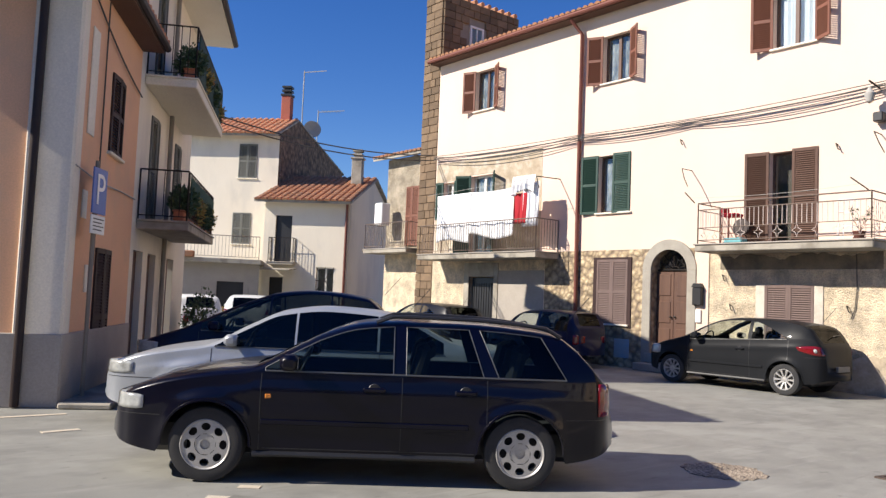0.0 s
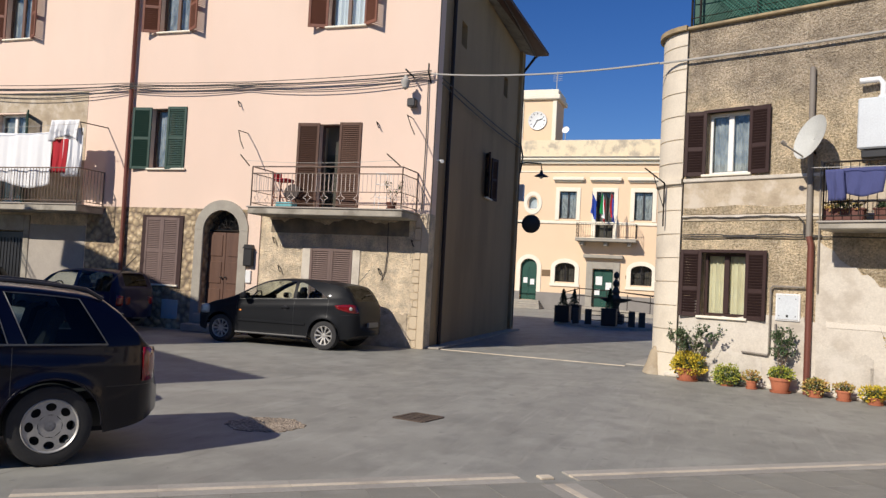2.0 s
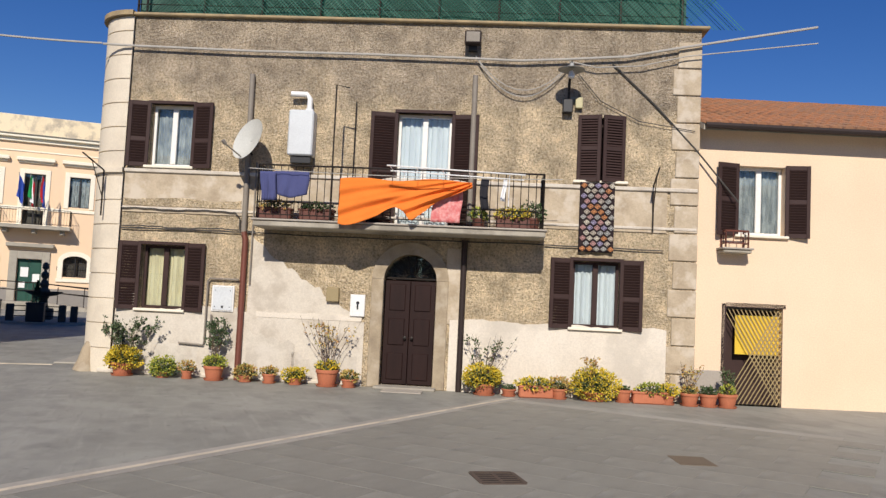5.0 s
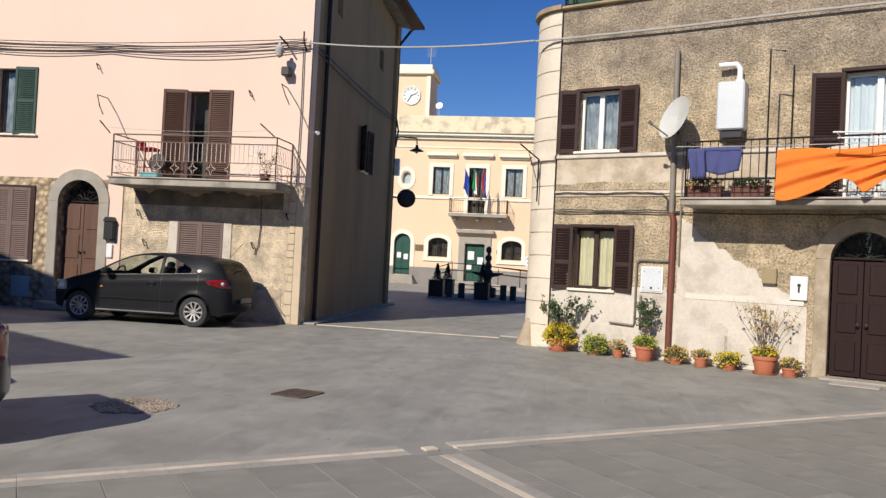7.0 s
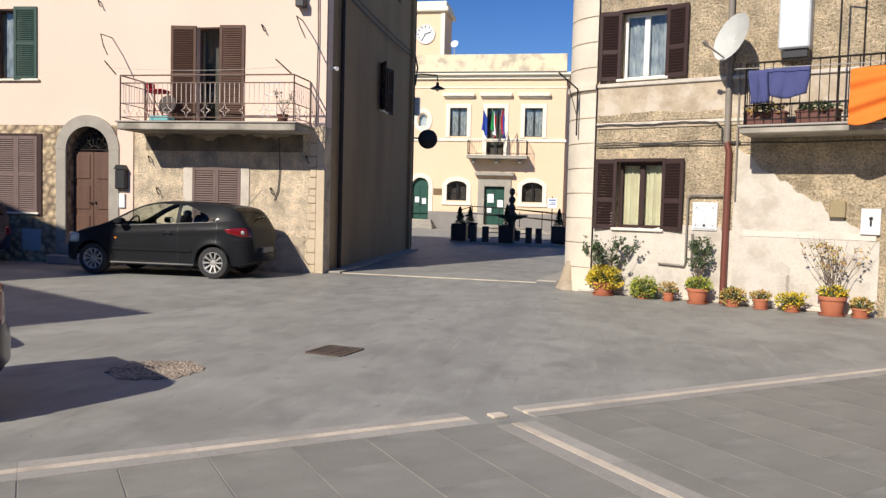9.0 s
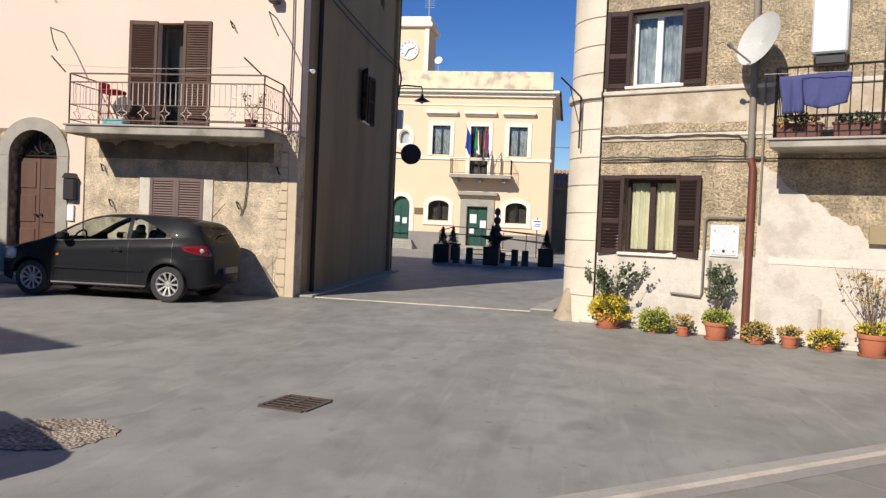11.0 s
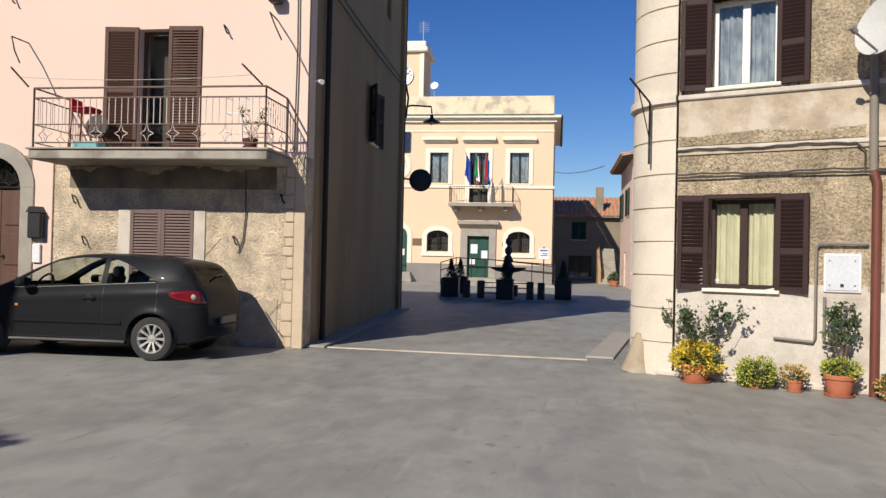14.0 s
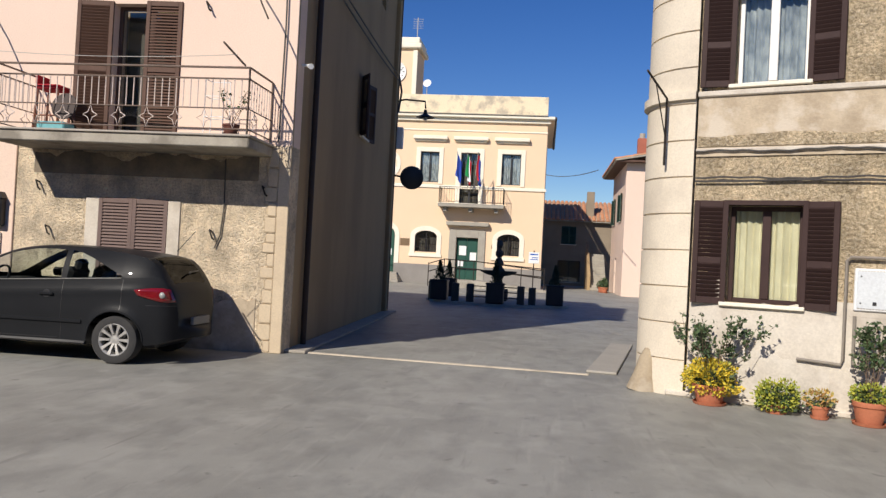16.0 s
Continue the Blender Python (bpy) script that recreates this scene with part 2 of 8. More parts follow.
BROWNWOOD = surface("dark_brown_shutter_paint", (0.052, 0.030, 0.027), (0.038, 0.022, 0.020), 0.6, 3, 0.6, 50, 0.08, 60)
REDWOOD = surface("red_brown_shutter_paint", (0.22, 0.085, 0.05), (0.16, 0.065, 0.04), 0.6, 3, 0.7, 50, 0.1, 60)
MIDWOOD = surface("brown_shutter_paint", (0.125, 0.072, 0.052), (0.1, 0.058, 0.042), 0.6, 3, 0.7, 50, 0.1, 60)
DUSTY = surface("dusty_brown_shutter_paint", (0.17, 0.115, 0.10), (0.13, 0.088, 0.075), 0.7, 3, 0.7, 50, 0.1, 60)
QUOIN = surface("cream_quoin", (0.60, 0.49, 0.34), (0.50, 0.40, 0.28), 0.92, 2.0, 0.7, 40, 0.3, 30)
GREENWOOD = surface("green_shutter_paint", (0.017, 0.056, 0.04), (0.016, 0.046, 0.034), 0.6, 3, 0.6, 50, 0.08, 60)
GREYGREEN = surface("faded_shutter_paint", (0.15, 0.15, 0.13), (0.11, 0.115, 0.1), 0.7, 3, 0.7, 50, 0.1, 60)
DOORWOOD = surface("door_wood", (0.13, 0.065, 0.04), (0.085, 0.042, 0.028), 0.5, 6, 0.8, 60, 0.15, 40, streak=0.15)
DARKDOOR = surface("dark_door_wood", (0.024, 0.0105, 0.009), (0.014, 0.0065, 0.006), 0.55, 5, 0.7, 60, 0.12, 40, streak=0.15)
GREENDOOR = surface("green_door_paint", (0.008, 0.068, 0.046), (0.007, 0.052, 0.036), 0.5, 3, 0.6, 40, 0.05, 40)
COPPER = surface("red_brown_downpipe", (0.19, 0.062, 0.042), (0.14, 0.05, 0.035), 0.5, 3, 0.6, 40, 0.05, 40, metal=0.2)
DARKPIPE = surface("dark_downpipe", (0.045, 0.033, 0.03), (0.035, 0.027, 0.025), 0.5, 3, 0.6, 40, 0.05, 40, metal=0.2)
GREYPIPE = surface("grey_pipe", (0.26, 0.23, 0.19), (0.2, 0.17, 0.14), 0.7, 3, 0.6, 40, 0.1, 40)
IRON = surface("dark_iron", (0.035, 0.032, 0.03), (0.06, 0.04, 0.03), 0.55, 6, 0.6, 50, 0.1, 60, metal=0.5)
RAIL = surface("worn_rail_paint", (0.20, 0.155, 0.125), (0.17, 0.11, 0.08), 0.6, 6, 0.6, 50, 0.1, 60, metal=0.3)
WHITEMETAL = surface("white_enamel", (0.80, 0.80, 0.78), (0.74, 0.74, 0.72), 0.35, 3, 0.4, 30, 0.02, 30)
WHITEFRAME = surface("white_window_frame", (0.82, 0.80, 0.75), (0.76, 0.74, 0.69), 0.5, 3, 0.4, 30, 0.03, 40)
CABLE = surface("cable_rubber", (0.06, 0.055, 0.05), (0.09, 0.08, 0.07), 0.7, 8, 0.5, 50, 0.05, 50)
PALECABLE = surface("pale_cable", (0.42, 0.40, 0.36), (0.34, 0.32, 0.29), 0.7, 8, 0.5, 50, 0.05, 50)
BLACK = surface("black_plastic", (0.02, 0.02, 0.022), (0.015, 0.015, 0.016), 0.45, 4, 0.5, 40, 0.03, 40)
DARKROOM = surface("unlit_room_tone", (0.10, 0.085, 0.07), (0.08, 0.068, 0.056), 0.95, 1, 0.5, 30, 0.0)
LACE = surface("lace_curtain", (0.42, 0.43, 0.43), (0.16, 0.18, 0.2), 0.95, 9, 1.0, 60, 0.2, 30, streak=0.4)
YCURT = surface("yellow_lace_curtain", (0.74, 0.66, 0.45), (0.60, 0.52, 0.34), 0.95, 9, 0.8, 60, 0.2, 30, streak=0.4)
WCURT = surface("white_curtain", (0.72, 0.74, 0.76), (0.6, 0.62, 0.65), 0.95, 5, 0.6, 60, 0.1, 30, streak=0.4)
PANE = glass("window_glass")
ASPHALT = paving("grey_basalt_paving", (0.30, 0.295, 0.262), (0.222, 0.217, 0.193))
SLAB = paving("basalt_slab", (0.256, 0.246, 0.212), (0.206, 0.198, 0.171), 0.05)
TRAVERTINE = surface("travertine_strip", (0.63, 0.55, 0.43), (0.54, 0.465, 0.36), 0.75, 1.5, 0.8, 30, 0.15, 60, stain=(0.34, 0.295, 0.235), stain_scale=1.6, stain_amount=0.6, spread=0.04)
GREYSTRIP = surface("grey_strip", (0.36, 0.335, 0.29), (0.3, 0.28, 0.245), 0.75, 1.5, 0.7, 30, 0.15, 60, spread=0.1)
WORN = surface("worn_peperino", (0.40, 0.325, 0.225), (0.27, 0.215, 0.15), 0.95, 3.0, 0.9, 35, 0.4, 35, stain=(0.50, 0.43, 0.33), stain_scale=2.4, stain_amount=0.6)
LICHEN = surface("lichen_stone", (0.40, 0.30, 0.165), (0.24, 0.19, 0.12), 0.9, 5, 0.8, 40, 0.3, 40)
for _m in (DARKDOOR, BROWNWOOD, DARKPIPE, MIDWOOD, IRON, ASPHALT, SLAB):
    _m.node_tree.nodes["Principled BSDF"].inputs["Specular IOR Level"].default_value = 0.2
PALEPAINT = surface("pale_flaking_paint", (0.70, 0.60, 0.53), (0.52, 0.42, 0.36), 0.7, 6, 0.7, 50, 0.05, 60)
DARKPOT = surface("dark_red_plastic", (0.13, 0.045, 0.03), (0.09, 0.03, 0.022), 0.6, 5, 0.6, 50, 0.05, 60)
TERRACOTTA = surface("terracotta", (0.50, 0.17, 0.085), (0.40, 0.13, 0.065), 0.8, 5, 0.6, 50, 0.1, 60)


# ---- mesh tools ----
class Shape:
    """Vertices and faces in local metres."""

    def __init__(self):
        self.v, self.f = [], []

    def add(self, verts, faces):
        k = len(self.v)
        self.v += [tuple(p) for p in verts]
        self.f += [tuple(i + k for i in face) for face in faces]
        return self

    def welded(self):
        """The same shape with coincident vertices shared."""
        out, seen, remap = Shape(), {}, []
        for p in self.v:
            key = (round(p[0], 5), round(p[1], 5), round(p[2], 5))
            if key not in seen:
                seen[key] = len(out.v)
                out.v.append(p)
            remap.append(seen[key])
        for f in self.f:
            g = []
            for i in f:
                if remap[i] not in g:
                    g.append(remap[i])
            if len(g) > 2:
                out.f.append(tuple(g))
        return out

    def quad(self, a, b, c, d):
        return self.add((a, b, c, d), ((0, 1, 2, 3),))

    def box(self, x0, x1, y0, y1, z0, z1, m=None):
        p = [Vector((x, y, z)) for z in (z0, z1) for x, y in ((x0, y0), (x1, y0), (x1, y1), (x0, y1))]
        if m:
            p = [m @ q for q in p]
        return self.add(p, ((3, 2, 1, 0), (4, 5, 6, 7), (0, 1, 5, 4), (1, 2, 6, 5), (2, 3, 7, 6), (3, 0, 4, 7)))

    def bevel_box(self, x0, x1, y0, y1, z0, z1, c=0.01, m=None):
        """A box with chamfered edges."""
        pts, faces = [], []
        xs, ys, zs = (x0, x1), (y0, y1), (z0, z1)
        idx = {}
        for i in (0, 1):
            for j in (0, 1):
                for k in (0, 1):
                    sx, sy, sz = (c if i == 0 else -c), (c if j == 0 else -c), (c if k == 0 else -c)
                    for ax, q in enumerate(((xs[i], ys[j] + sy, zs[k] + sz), (xs[i] + sx, ys[j], zs[k] + sz), (xs[i] + sx, ys[j] + sy, zs[k]))):
                        idx[i, j, k, ax] = len(pts)
                        pts.append(Vector(q))
        for i in (0, 1):
            faces.append([idx[i, *jk, 0] for jk in ((0, 0), (1, 0), (1, 1), (0, 1))])
            faces.append([idx[jk[0], i, jk[1], 1] for jk in ((0, 0), (1, 0), (1, 1), (0, 1))])
            faces.append([idx[jk[0], jk[1], i, 2] for jk in ((0, 0), (1, 0), (1, 1), (0, 1))])
        for a in (0, 1):
            for b in (0, 1):
                faces.append([idx[a, b, 0, 0], idx[a, b, 1, 0], idx[a, b, 1, 1], idx[a, b, 0, 1]])
                faces.append([idx[a, 0, b, 0], idx[a, 1, b, 0], idx[a, 1, b, 2], idx[a, 0, b, 2]])
                faces.append([idx[0, a, b, 1], idx[1, a, b, 1], idx[1, a, b, 2], idx[0, a, b, 2]])
                for k in (0, 1):
                    faces.append([idx[a, b, k, 0], idx[a, b, k, 1], idx[a, b, k, 2]])
        mid = Vector(((x0 + x1) / 2, (y0 + y1) / 2, (z0 + z1) / 2))
        good = []
        for face in faces:
            q = [pts[i] for i in face]
            cen = sum(q, Vector()) / len(q)
            if (q[1] - q[0]).cross(q[2] - q[0]).dot(cen - mid) < 0:
                face = face[::-1]
            good.append(face)
        return self.add([m @ p for p in pts] if m else pts, good)

    def tube(self, pts, r, n=8, cap=True):
        """A round bar along a polyline; r may be one radius or one for each point."""
        pts = [Vector(p) for p in pts]
        rs = r if isinstance(r, (list, tuple)) else [r] * len(pts)
        ring, faces = [], []
        side = None
        for i, p in enumerate(pts):
            d = (pts[min(i + 1, len(pts) - 1)] - pts[max(i - 1, 0)]).normalized()
            if side is None:
                side = d.orthogonal().normalized()
            side = (side - d * side.dot(d)).normalized()
            up = d.cross(side)
            for k in range(n):
                a = 2 * math.pi * k / n
                ring.append(p + (side * math.cos(a) + up * math.sin(a)) * rs[i])
        for i in range(len(pts) - 1):
            for k in range(n):
                a, b = i * n + k, i * n + (k + 1) % n
                faces.append((a, b, b + n, a + n))
        if cap:
            faces.append(tuple(range(n))[::-1])
            faces.append(tuple(range((len(pts) - 1) * n, len(pts) * n)))
        return self.add(ring, faces)

    def lathe(self, profile, n=24, m=None):
        """Turns (radius, height) pairs round z."""
        pts, faces = [], []
        for r, z in profile:
            for k in range(n):
                a = 2 * math.pi * k / n
                pts.append(Vector((r * math.cos(a), r * math.sin(a), z)))
        for i in range(len(profile) - 1):
            for k in range(n):
                a, b = i * n + k, i * n + (k + 1) % n
                faces.append((a, b, b + n, a + n))
        return self.add([m @ p for p in pts] if m else pts, faces)

    def prism(self, outline, y0, y1):
        """A polygon of (x, z), seen from -y and given counter-clockwise, pushed from y0 to y1."""
        k = len(outline)
        pts = [(x, y0, z) for x, z in outline] + [(x, y1, z) for x, z in outline]
        faces = [tuple(range(k)), tuple(range(2 * k - 1, k - 1, -1))]
        faces += [(i, i + k, (i + 1) % k + k, (i + 1) % k) for i in range(k)]
        return self.add(pts, faces)

    def moved(self, m):
        self.v = [tuple(m @ Vector(p)) for p in self.v]
        return self


def mesh_of(name, sh, mat, smooth=False):
    me = bpy.data.meshes.new(name)
    if smooth:
        sh = sh.welded()
    me.from_pydata(sh.v, [], sh.f)
    me.materials.append(mat)
    if smooth:
        me.polygons.foreach_set("use_smooth", [True] * len(me.polygons))
        me.set_sharp_from_angle(angle=radians(38))
    me.update()
    return me


def part(name, sh, mat, parent, label="", m=None, smooth=False):
    ob = new(name, mesh_of(name, sh, mat, smooth))
    ob.parent = parent
    if m is not None:
        ob.matrix_basis = m
    return tagged(ob, label)


def thing(name, m, label, category, group="", kind=""):
    ob = new(name)
    ob.empty_display_size = 0.2
    ob.matrix_basis = m
    return tagged(ob, label, category, group, kind)


def solid(name, sh, mat, m, label, category, group="", kind="", smooth=False):
    ob = new(name, mesh_of(name, sh, mat, smooth))
    ob.matrix_basis = m
    return tagged(ob, label, category, group, kind)


def arch_points(x0, x1, spring, rise, n=14):
    """Points of an arch from its right foot over to its left foot."""
    cx, rx = (x0 + x1) / 2, (x1 - x0) / 2
    return [(cx + rx * math.cos(math.pi * k / n), spring + rise * math.sin(math.pi * k / n)) for k in range(n + 1)]


def wall(length, height, holes=(), thick=0.4, x_start=0.0, z_start=0.0):
    """A wall along x, face at y = 0, with openings cut through. A hole: (x0, x1, z0, z1, rise of its arched head)."""
    s = Shape()
    holes = [(h + (0,))[:5] if len(h) == 4 else h for h in holes]
    xs = sorted({x_start, x_start + length, *(h[0] for h in holes), *(h[1] for h in holes)})
    zs = sorted({z_start, height, *(h[2] for h in holes), *(h[3] for h in holes)})

    def hollow(x, z):
        return any(h[0] < x < h[1] and h[2] < z < h[3] for h in holes)
    for xa, xb in zip(xs, xs[1:]):
        for za, zb in zip(zs, zs[1:]):
            if hollow((xa + xb) / 2, (za + zb) / 2):
                continue
            s.quad((xa, 0, za), (xb, 0, za), (xb, 0, zb), (xa, 0, zb))
            s.quad((xb, thick, za), (xa, thick, za), (xa, thick, zb), (xb, thick, zb))
    for x0, x1, z0, z1, rise in holes:
        s.quad((x0, 0, z0), (x0, thick, z0), (x0, thick, z1), (x0, 0, z1))
        s.quad((x1, 0, z0), (x1, 0, z1), (x1, thick, z1), (x1, thick, z0))
        s.quad((x0, 0, z0), (x1, 0, z0), (x1, thick, z0), (x0, thick, z0))
        s.quad((x0, 0, z1), (x0, thick, z1), (x1, thick, z1), (x1, 0, z1))
        if rise:
            arc = arch_points(x0, x1, z1 - rise, rise)
            half = len(arc) // 2
            s.prism([(x1, z1)] + arc[half::-1], 0, thick)
            s.prism([(x0, z1)] + arc[:half - 1:-1], 0, thick)
    a, b, c, d = x_start, x_start + length, z_start, height
    s.quad((a, 0, d), (b, 0, d), (b, thick, d), (a, thick, d))
    s.quad((a, 0, c), (a, 0, d), (a, thick, d), (a, thick, c))
    s.quad((b, 0, c), (b, thick, c), (b, thick, d), (b, 0, d))
    return s


def shutter_leaf(w, h, bars=(0.5,), slat=0.047):
    """A louvred leaf, hinge at x = 0, reaching to x = w, 4 cm thick: its frame, one slat and the slats' heights."""
    s = Shape()
    st = 0.065
    s.bevel_box(0, st, 0, 0.04, 0, h, 0.005)
    s.bevel_box(w - st, w, 0, 0.04, 0, h, 0.005)
    edges = [0.0] + [h * b for b in bars] + [h]
    rails = []
    for i, z in enumerate(edges):
        t = 0.08
        z0 = min(max(z - t / 2, 0), h - t)
        s.bevel_box(st, w - st, 0.002, 0.038, z0, z0 + t, 0.004)
        rails.append((z0, z0 + t))
    heights = []
    for (a, b), (c, d) in zip(rails, rails[1:]):
        k = max(2, int((c - b) / slat))
        heights += [b + (i + 0.5) * (c - b) / k for i in range(k)]
    return s, Shape().box(-(w / 2 - st), w / 2 - st, -0.027, 0.027, -0.005, 0.005), heights


def window(house, name, x, z, w, h, base, shutter=None, left=170, right=170, frame_mat=None, curtain=None, deep=0.16,
           rise=0.0, sill=True, bars=(0.5,), label="", shut_h=None, drop=0.0, mullion=True, leaf=None):
    """A two-light window in its hole; base is the facade's own matrix under the house. left/right: how far each shutter stands open, in degrees."""
    frame_mat = frame_mat or WHITEFRAME
    root = part("window", Shape().box(x - w / 2 + 0.03, x + w / 2 - 0.03, deep + 0.018, deep + 0.024, z + 0.03, z + h - 0.03), PANE, house, label, base)
    root.visible_shadow = False
    f = Shape()
    t = 0.055
    x0, x1 = x - w / 2, x + w / 2
    f.bevel_box(x0, x0 + t, deep, deep + 0.06, z, z + h, 0.006)
    f.bevel_box(x1 - t, x1, deep, deep + 0.06, z, z + h, 0.006)
    f.bevel_box(x0 + t, x1 - t, deep, deep + 0.06, z + h - t, z + h, 0.006)
    f.bevel_box(x0 + t, x1 - t, deep, deep + 0.06, z, z + t, 0.006)
    if mullion:
        f.bevel_box(x - 0.05, x + 0.05, deep - 0.012, deep + 0.05, z + t, z + h - t, 0.008)
    part("window_frame", f, frame_mat, root)
    # Dark flat sheet stands in for the unlit room behind the pane.
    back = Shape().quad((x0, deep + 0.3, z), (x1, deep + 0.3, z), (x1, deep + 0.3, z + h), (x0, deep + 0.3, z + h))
    if curtain:
        c = Shape()
        k = 26
        xs = [x0 + t + (w - 2 * t) * i / k for i in range(k + 1)]
        ys = [deep + 0.09 + 0.022 * math.sin(i * 2.1) + 0.01 * math.sin(i * 0.9) for i in range(k + 1)]
        for i in range(k):
            if mullion and i == k // 2:
                continue
            c.quad((xs[i], ys[i], z + t), (xs[i + 1], ys[i + 1], z + t), (xs[i + 1], ys[i + 1], z + h - t), (xs[i], ys[i], z + h - t))
        part("curtain", c, curtain, root, "", None, True)
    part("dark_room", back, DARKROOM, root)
    if sill:
        part("window_sill", Shape().bevel_box(x0 - 0.06, x1 + 0.06, -0.07, deep, z - 0.05, z - 0.002, 0.008), CREAM, root)
    if shutter:
        lw = leaf or w / 2
        hh = shut_h or h + 0.06
        for hinge, ang, flip in ((x0 + 0.002, left, False), (x1 - 0.002, right, True)):
            sh, slat, heights = shutter_leaf(lw, hh, bars)
            m = pose(hinge, -0.012, z - 0.03 - drop) @ pose(0, 0, 0, 0, 0, ang if flip else -ang) @ pose(0, -0.02, 0)
            if flip:
                sh.f = [face[::-1] for face in sh.f]
            sh.moved(m @ Matrix.Diagonal((-1 if flip else 1, 1, 1, 1)))
            leaf_ob = part("shutter", sh, shutter, house, "", base)
            one = mesh_of("slat", slat, shutter)
            for zs in heights:
                sl = new("slat", one)
                sl.parent = leaf_ob
                sl.matrix_basis = m @ pose(-lw / 2 if flip else lw / 2, 0.02, zs, 52)
    return root


def roof_slope(parent, x0, x1, y0, z0, y1, z1, base, tiles=True, pitch=0.22, rows=0.38, name="roof", under=CONCRETE):
    """A tiled slope that rises from the eaves line y0, z0 to y1, z1: a deck and rows of half-round tiles."""
    deck = Shape()
    deck.add([(x0, y0, z0 - 0.1), (x1, y0, z0 - 0.1), (x1, y1, z1 - 0.1), (x0, y1, z1 - 0.1), (x0, y0, z0), (x1, y0, z0), (x1, y1, z1), (x0, y1, z1)],
             ((3, 2, 1, 0), (4, 5, 6, 7), (0, 1, 5, 4), (1, 2, 6, 5), (2, 3, 7, 6), (3, 0, 4, 7)))
    ob = part(name, deck, under, parent, "", base)
    if tiles:
        t = Shape()
        run = math.hypot(y1 - y0, z1 - z0)
        d = Vector((0, y1 - y0, z1 - z0)) / run
        nrm = Vector((0, -d.z, d.y)) * (1 if d.y > 0 else -1)
        k = max(1, int((x1 - x0) / pitch))
        r = max(1, int(run / rows))
        for i in range(k):
            cx = x0 + (i + 0.5) * (x1 - x0) / k
            for j in range(r):
                a = Vector((cx, y0, z0)) + d * (run * j / r - 0.05) + nrm * 0.02
                b = Vector((cx, y0, z0)) + d * (run * (j + 1) / r + 0.03) + nrm * 0.005
                ra, rb = 0.46 * pitch + random.uniform(-0.01, 0.01), 0.38 * pitch
                pts = []
                for p, rr in ((a, ra), (b, rb)):
                    for q in range(5):
                        an = math.pi * q / 4
                        pts.append(p + Vector((1, 0, 0)) * rr * math.cos(an) + nrm * rr * 0.75 * math.sin(an))
                t.add(pts, [(q, q + 1, q + 6, q + 5) for q in range(4)] + [(0, 1, 2, 3, 4)])
        ob2 = part("tiles", t, TILE, ob)
        tagged(ob2, "old terracotta pan tiles", kind="stuff")
    return ob


def railing(parent, pts, h, mat, base, name="railing", spacing=0.12, r=0.008, top=0.016, mid=None, low=0.08, motif=False, upper=None):
    """An iron rail along a polyline of (x, y) at a floor of height pts z: top and bottom bar and balusters, pale where there is an upper bar."""
    s = Shape()
    bar_mat = PALEPAINT if upper else mat
    rod = mesh_of("baluster", Shape().tube([(0, 0, mid if upper else low), (0, 0, upper or h)], r, 5), bar_mat)
    for (xa, ya, za), (xb, yb, zb) in zip(pts, pts[1:]):
        a, b = Vector((xa, ya, za)), Vector((xb, yb, zb))
        n = max(1, round((b - a).length / spacing))
        for z, rr in ((h, top), (low, r * 1.3)) + (((mid, r * 1.2),) if mid else ()) + (((upper, r * 1.6),) if upper else ()):
            s.tube([a + Vector((0, 0, z)), b + Vector((0, 0, z))], rr, 6)
        for i in range(n + 1):
            p = a.lerp(b, i / n)
            if 0 < i < n:
                bar = new("baluster", rod)
                bar.parent = parent
                bar.matrix_basis = (base if base is not None else Matrix()) @ Matrix.Translation(p)
        s.tube([a, a + Vector((0, 0, h))], top, 6)
        s.tube([b, b + Vector((0, 0, h))], top, 6)
        if motif:
            m = max(1, round((b - a).length / (0.43 if upper else 0.3)))
            for i in range(m):
                c = a.lerp(b, (i + 0.5) / m)
                d = (b - a).normalized() * 0.11
                zc = low + (mid - low) / 2 if mid else 0.25
                hz = (mid - low) / 2 if mid else 0.11
                ring = []
                for q, (u, w) in enumerate(((1, 0), (0.3, 0.3), (0, 1), (-0.3, 0.3), (-1, 0), (-0.3, -0.3), (0, -1), (0.3, -0.3), (1, 0))):
                    ring.append(c + d * u + Vector((0, 0, zc + hz * w)))
                part("ornament", Shape().tube(ring, r * 0.9, 5, False), bar_mat, parent, "", base)
    return part(name, s, mat, parent, "", base)


def sagging(a, b, sag, n=16):
    a, b = Vector(a), Vector(b)
    return [a.lerp(b, i / n) - Vector((0, 0, sag * 4 * (i / n) * (1 - i / n))) for i in range(n + 1)]


# ---- ground ----
ground = solid("ground", Shape().quad((-150, -150, 0), (250, -150, 0), (250, 200, 0), (-150, 200, 0)), ASPHALT, Matrix(),
               "grey basalt paving of the village square", "ground", kind="structure")


def ragged(x0, x1, z0, z1, amp, seed, y=-0.018, step=0.12):
    """A plaster coat with an uneven upper edge."""
    rnd = random.Random(seed)
    s = Shape()
    n = max(2, int((x1 - x0) / step))
    tops = [z1 + amp * math.sin(i * 0.55 + seed) * 0.6 + rnd.uniform(-amp, amp) * 0.5 for i in range(n + 1)]
    s.prism([(x0, z0), (x1, z0)] + [(x0 + (x1 - x0) * i / n, tops[i]) for i in range(n, -1, -1)], y, 0.0)
    return s


# ---- pink house ----
def house_windows(h, base, rows):
    for r in rows:
        window(h, "window", base=base, **r)


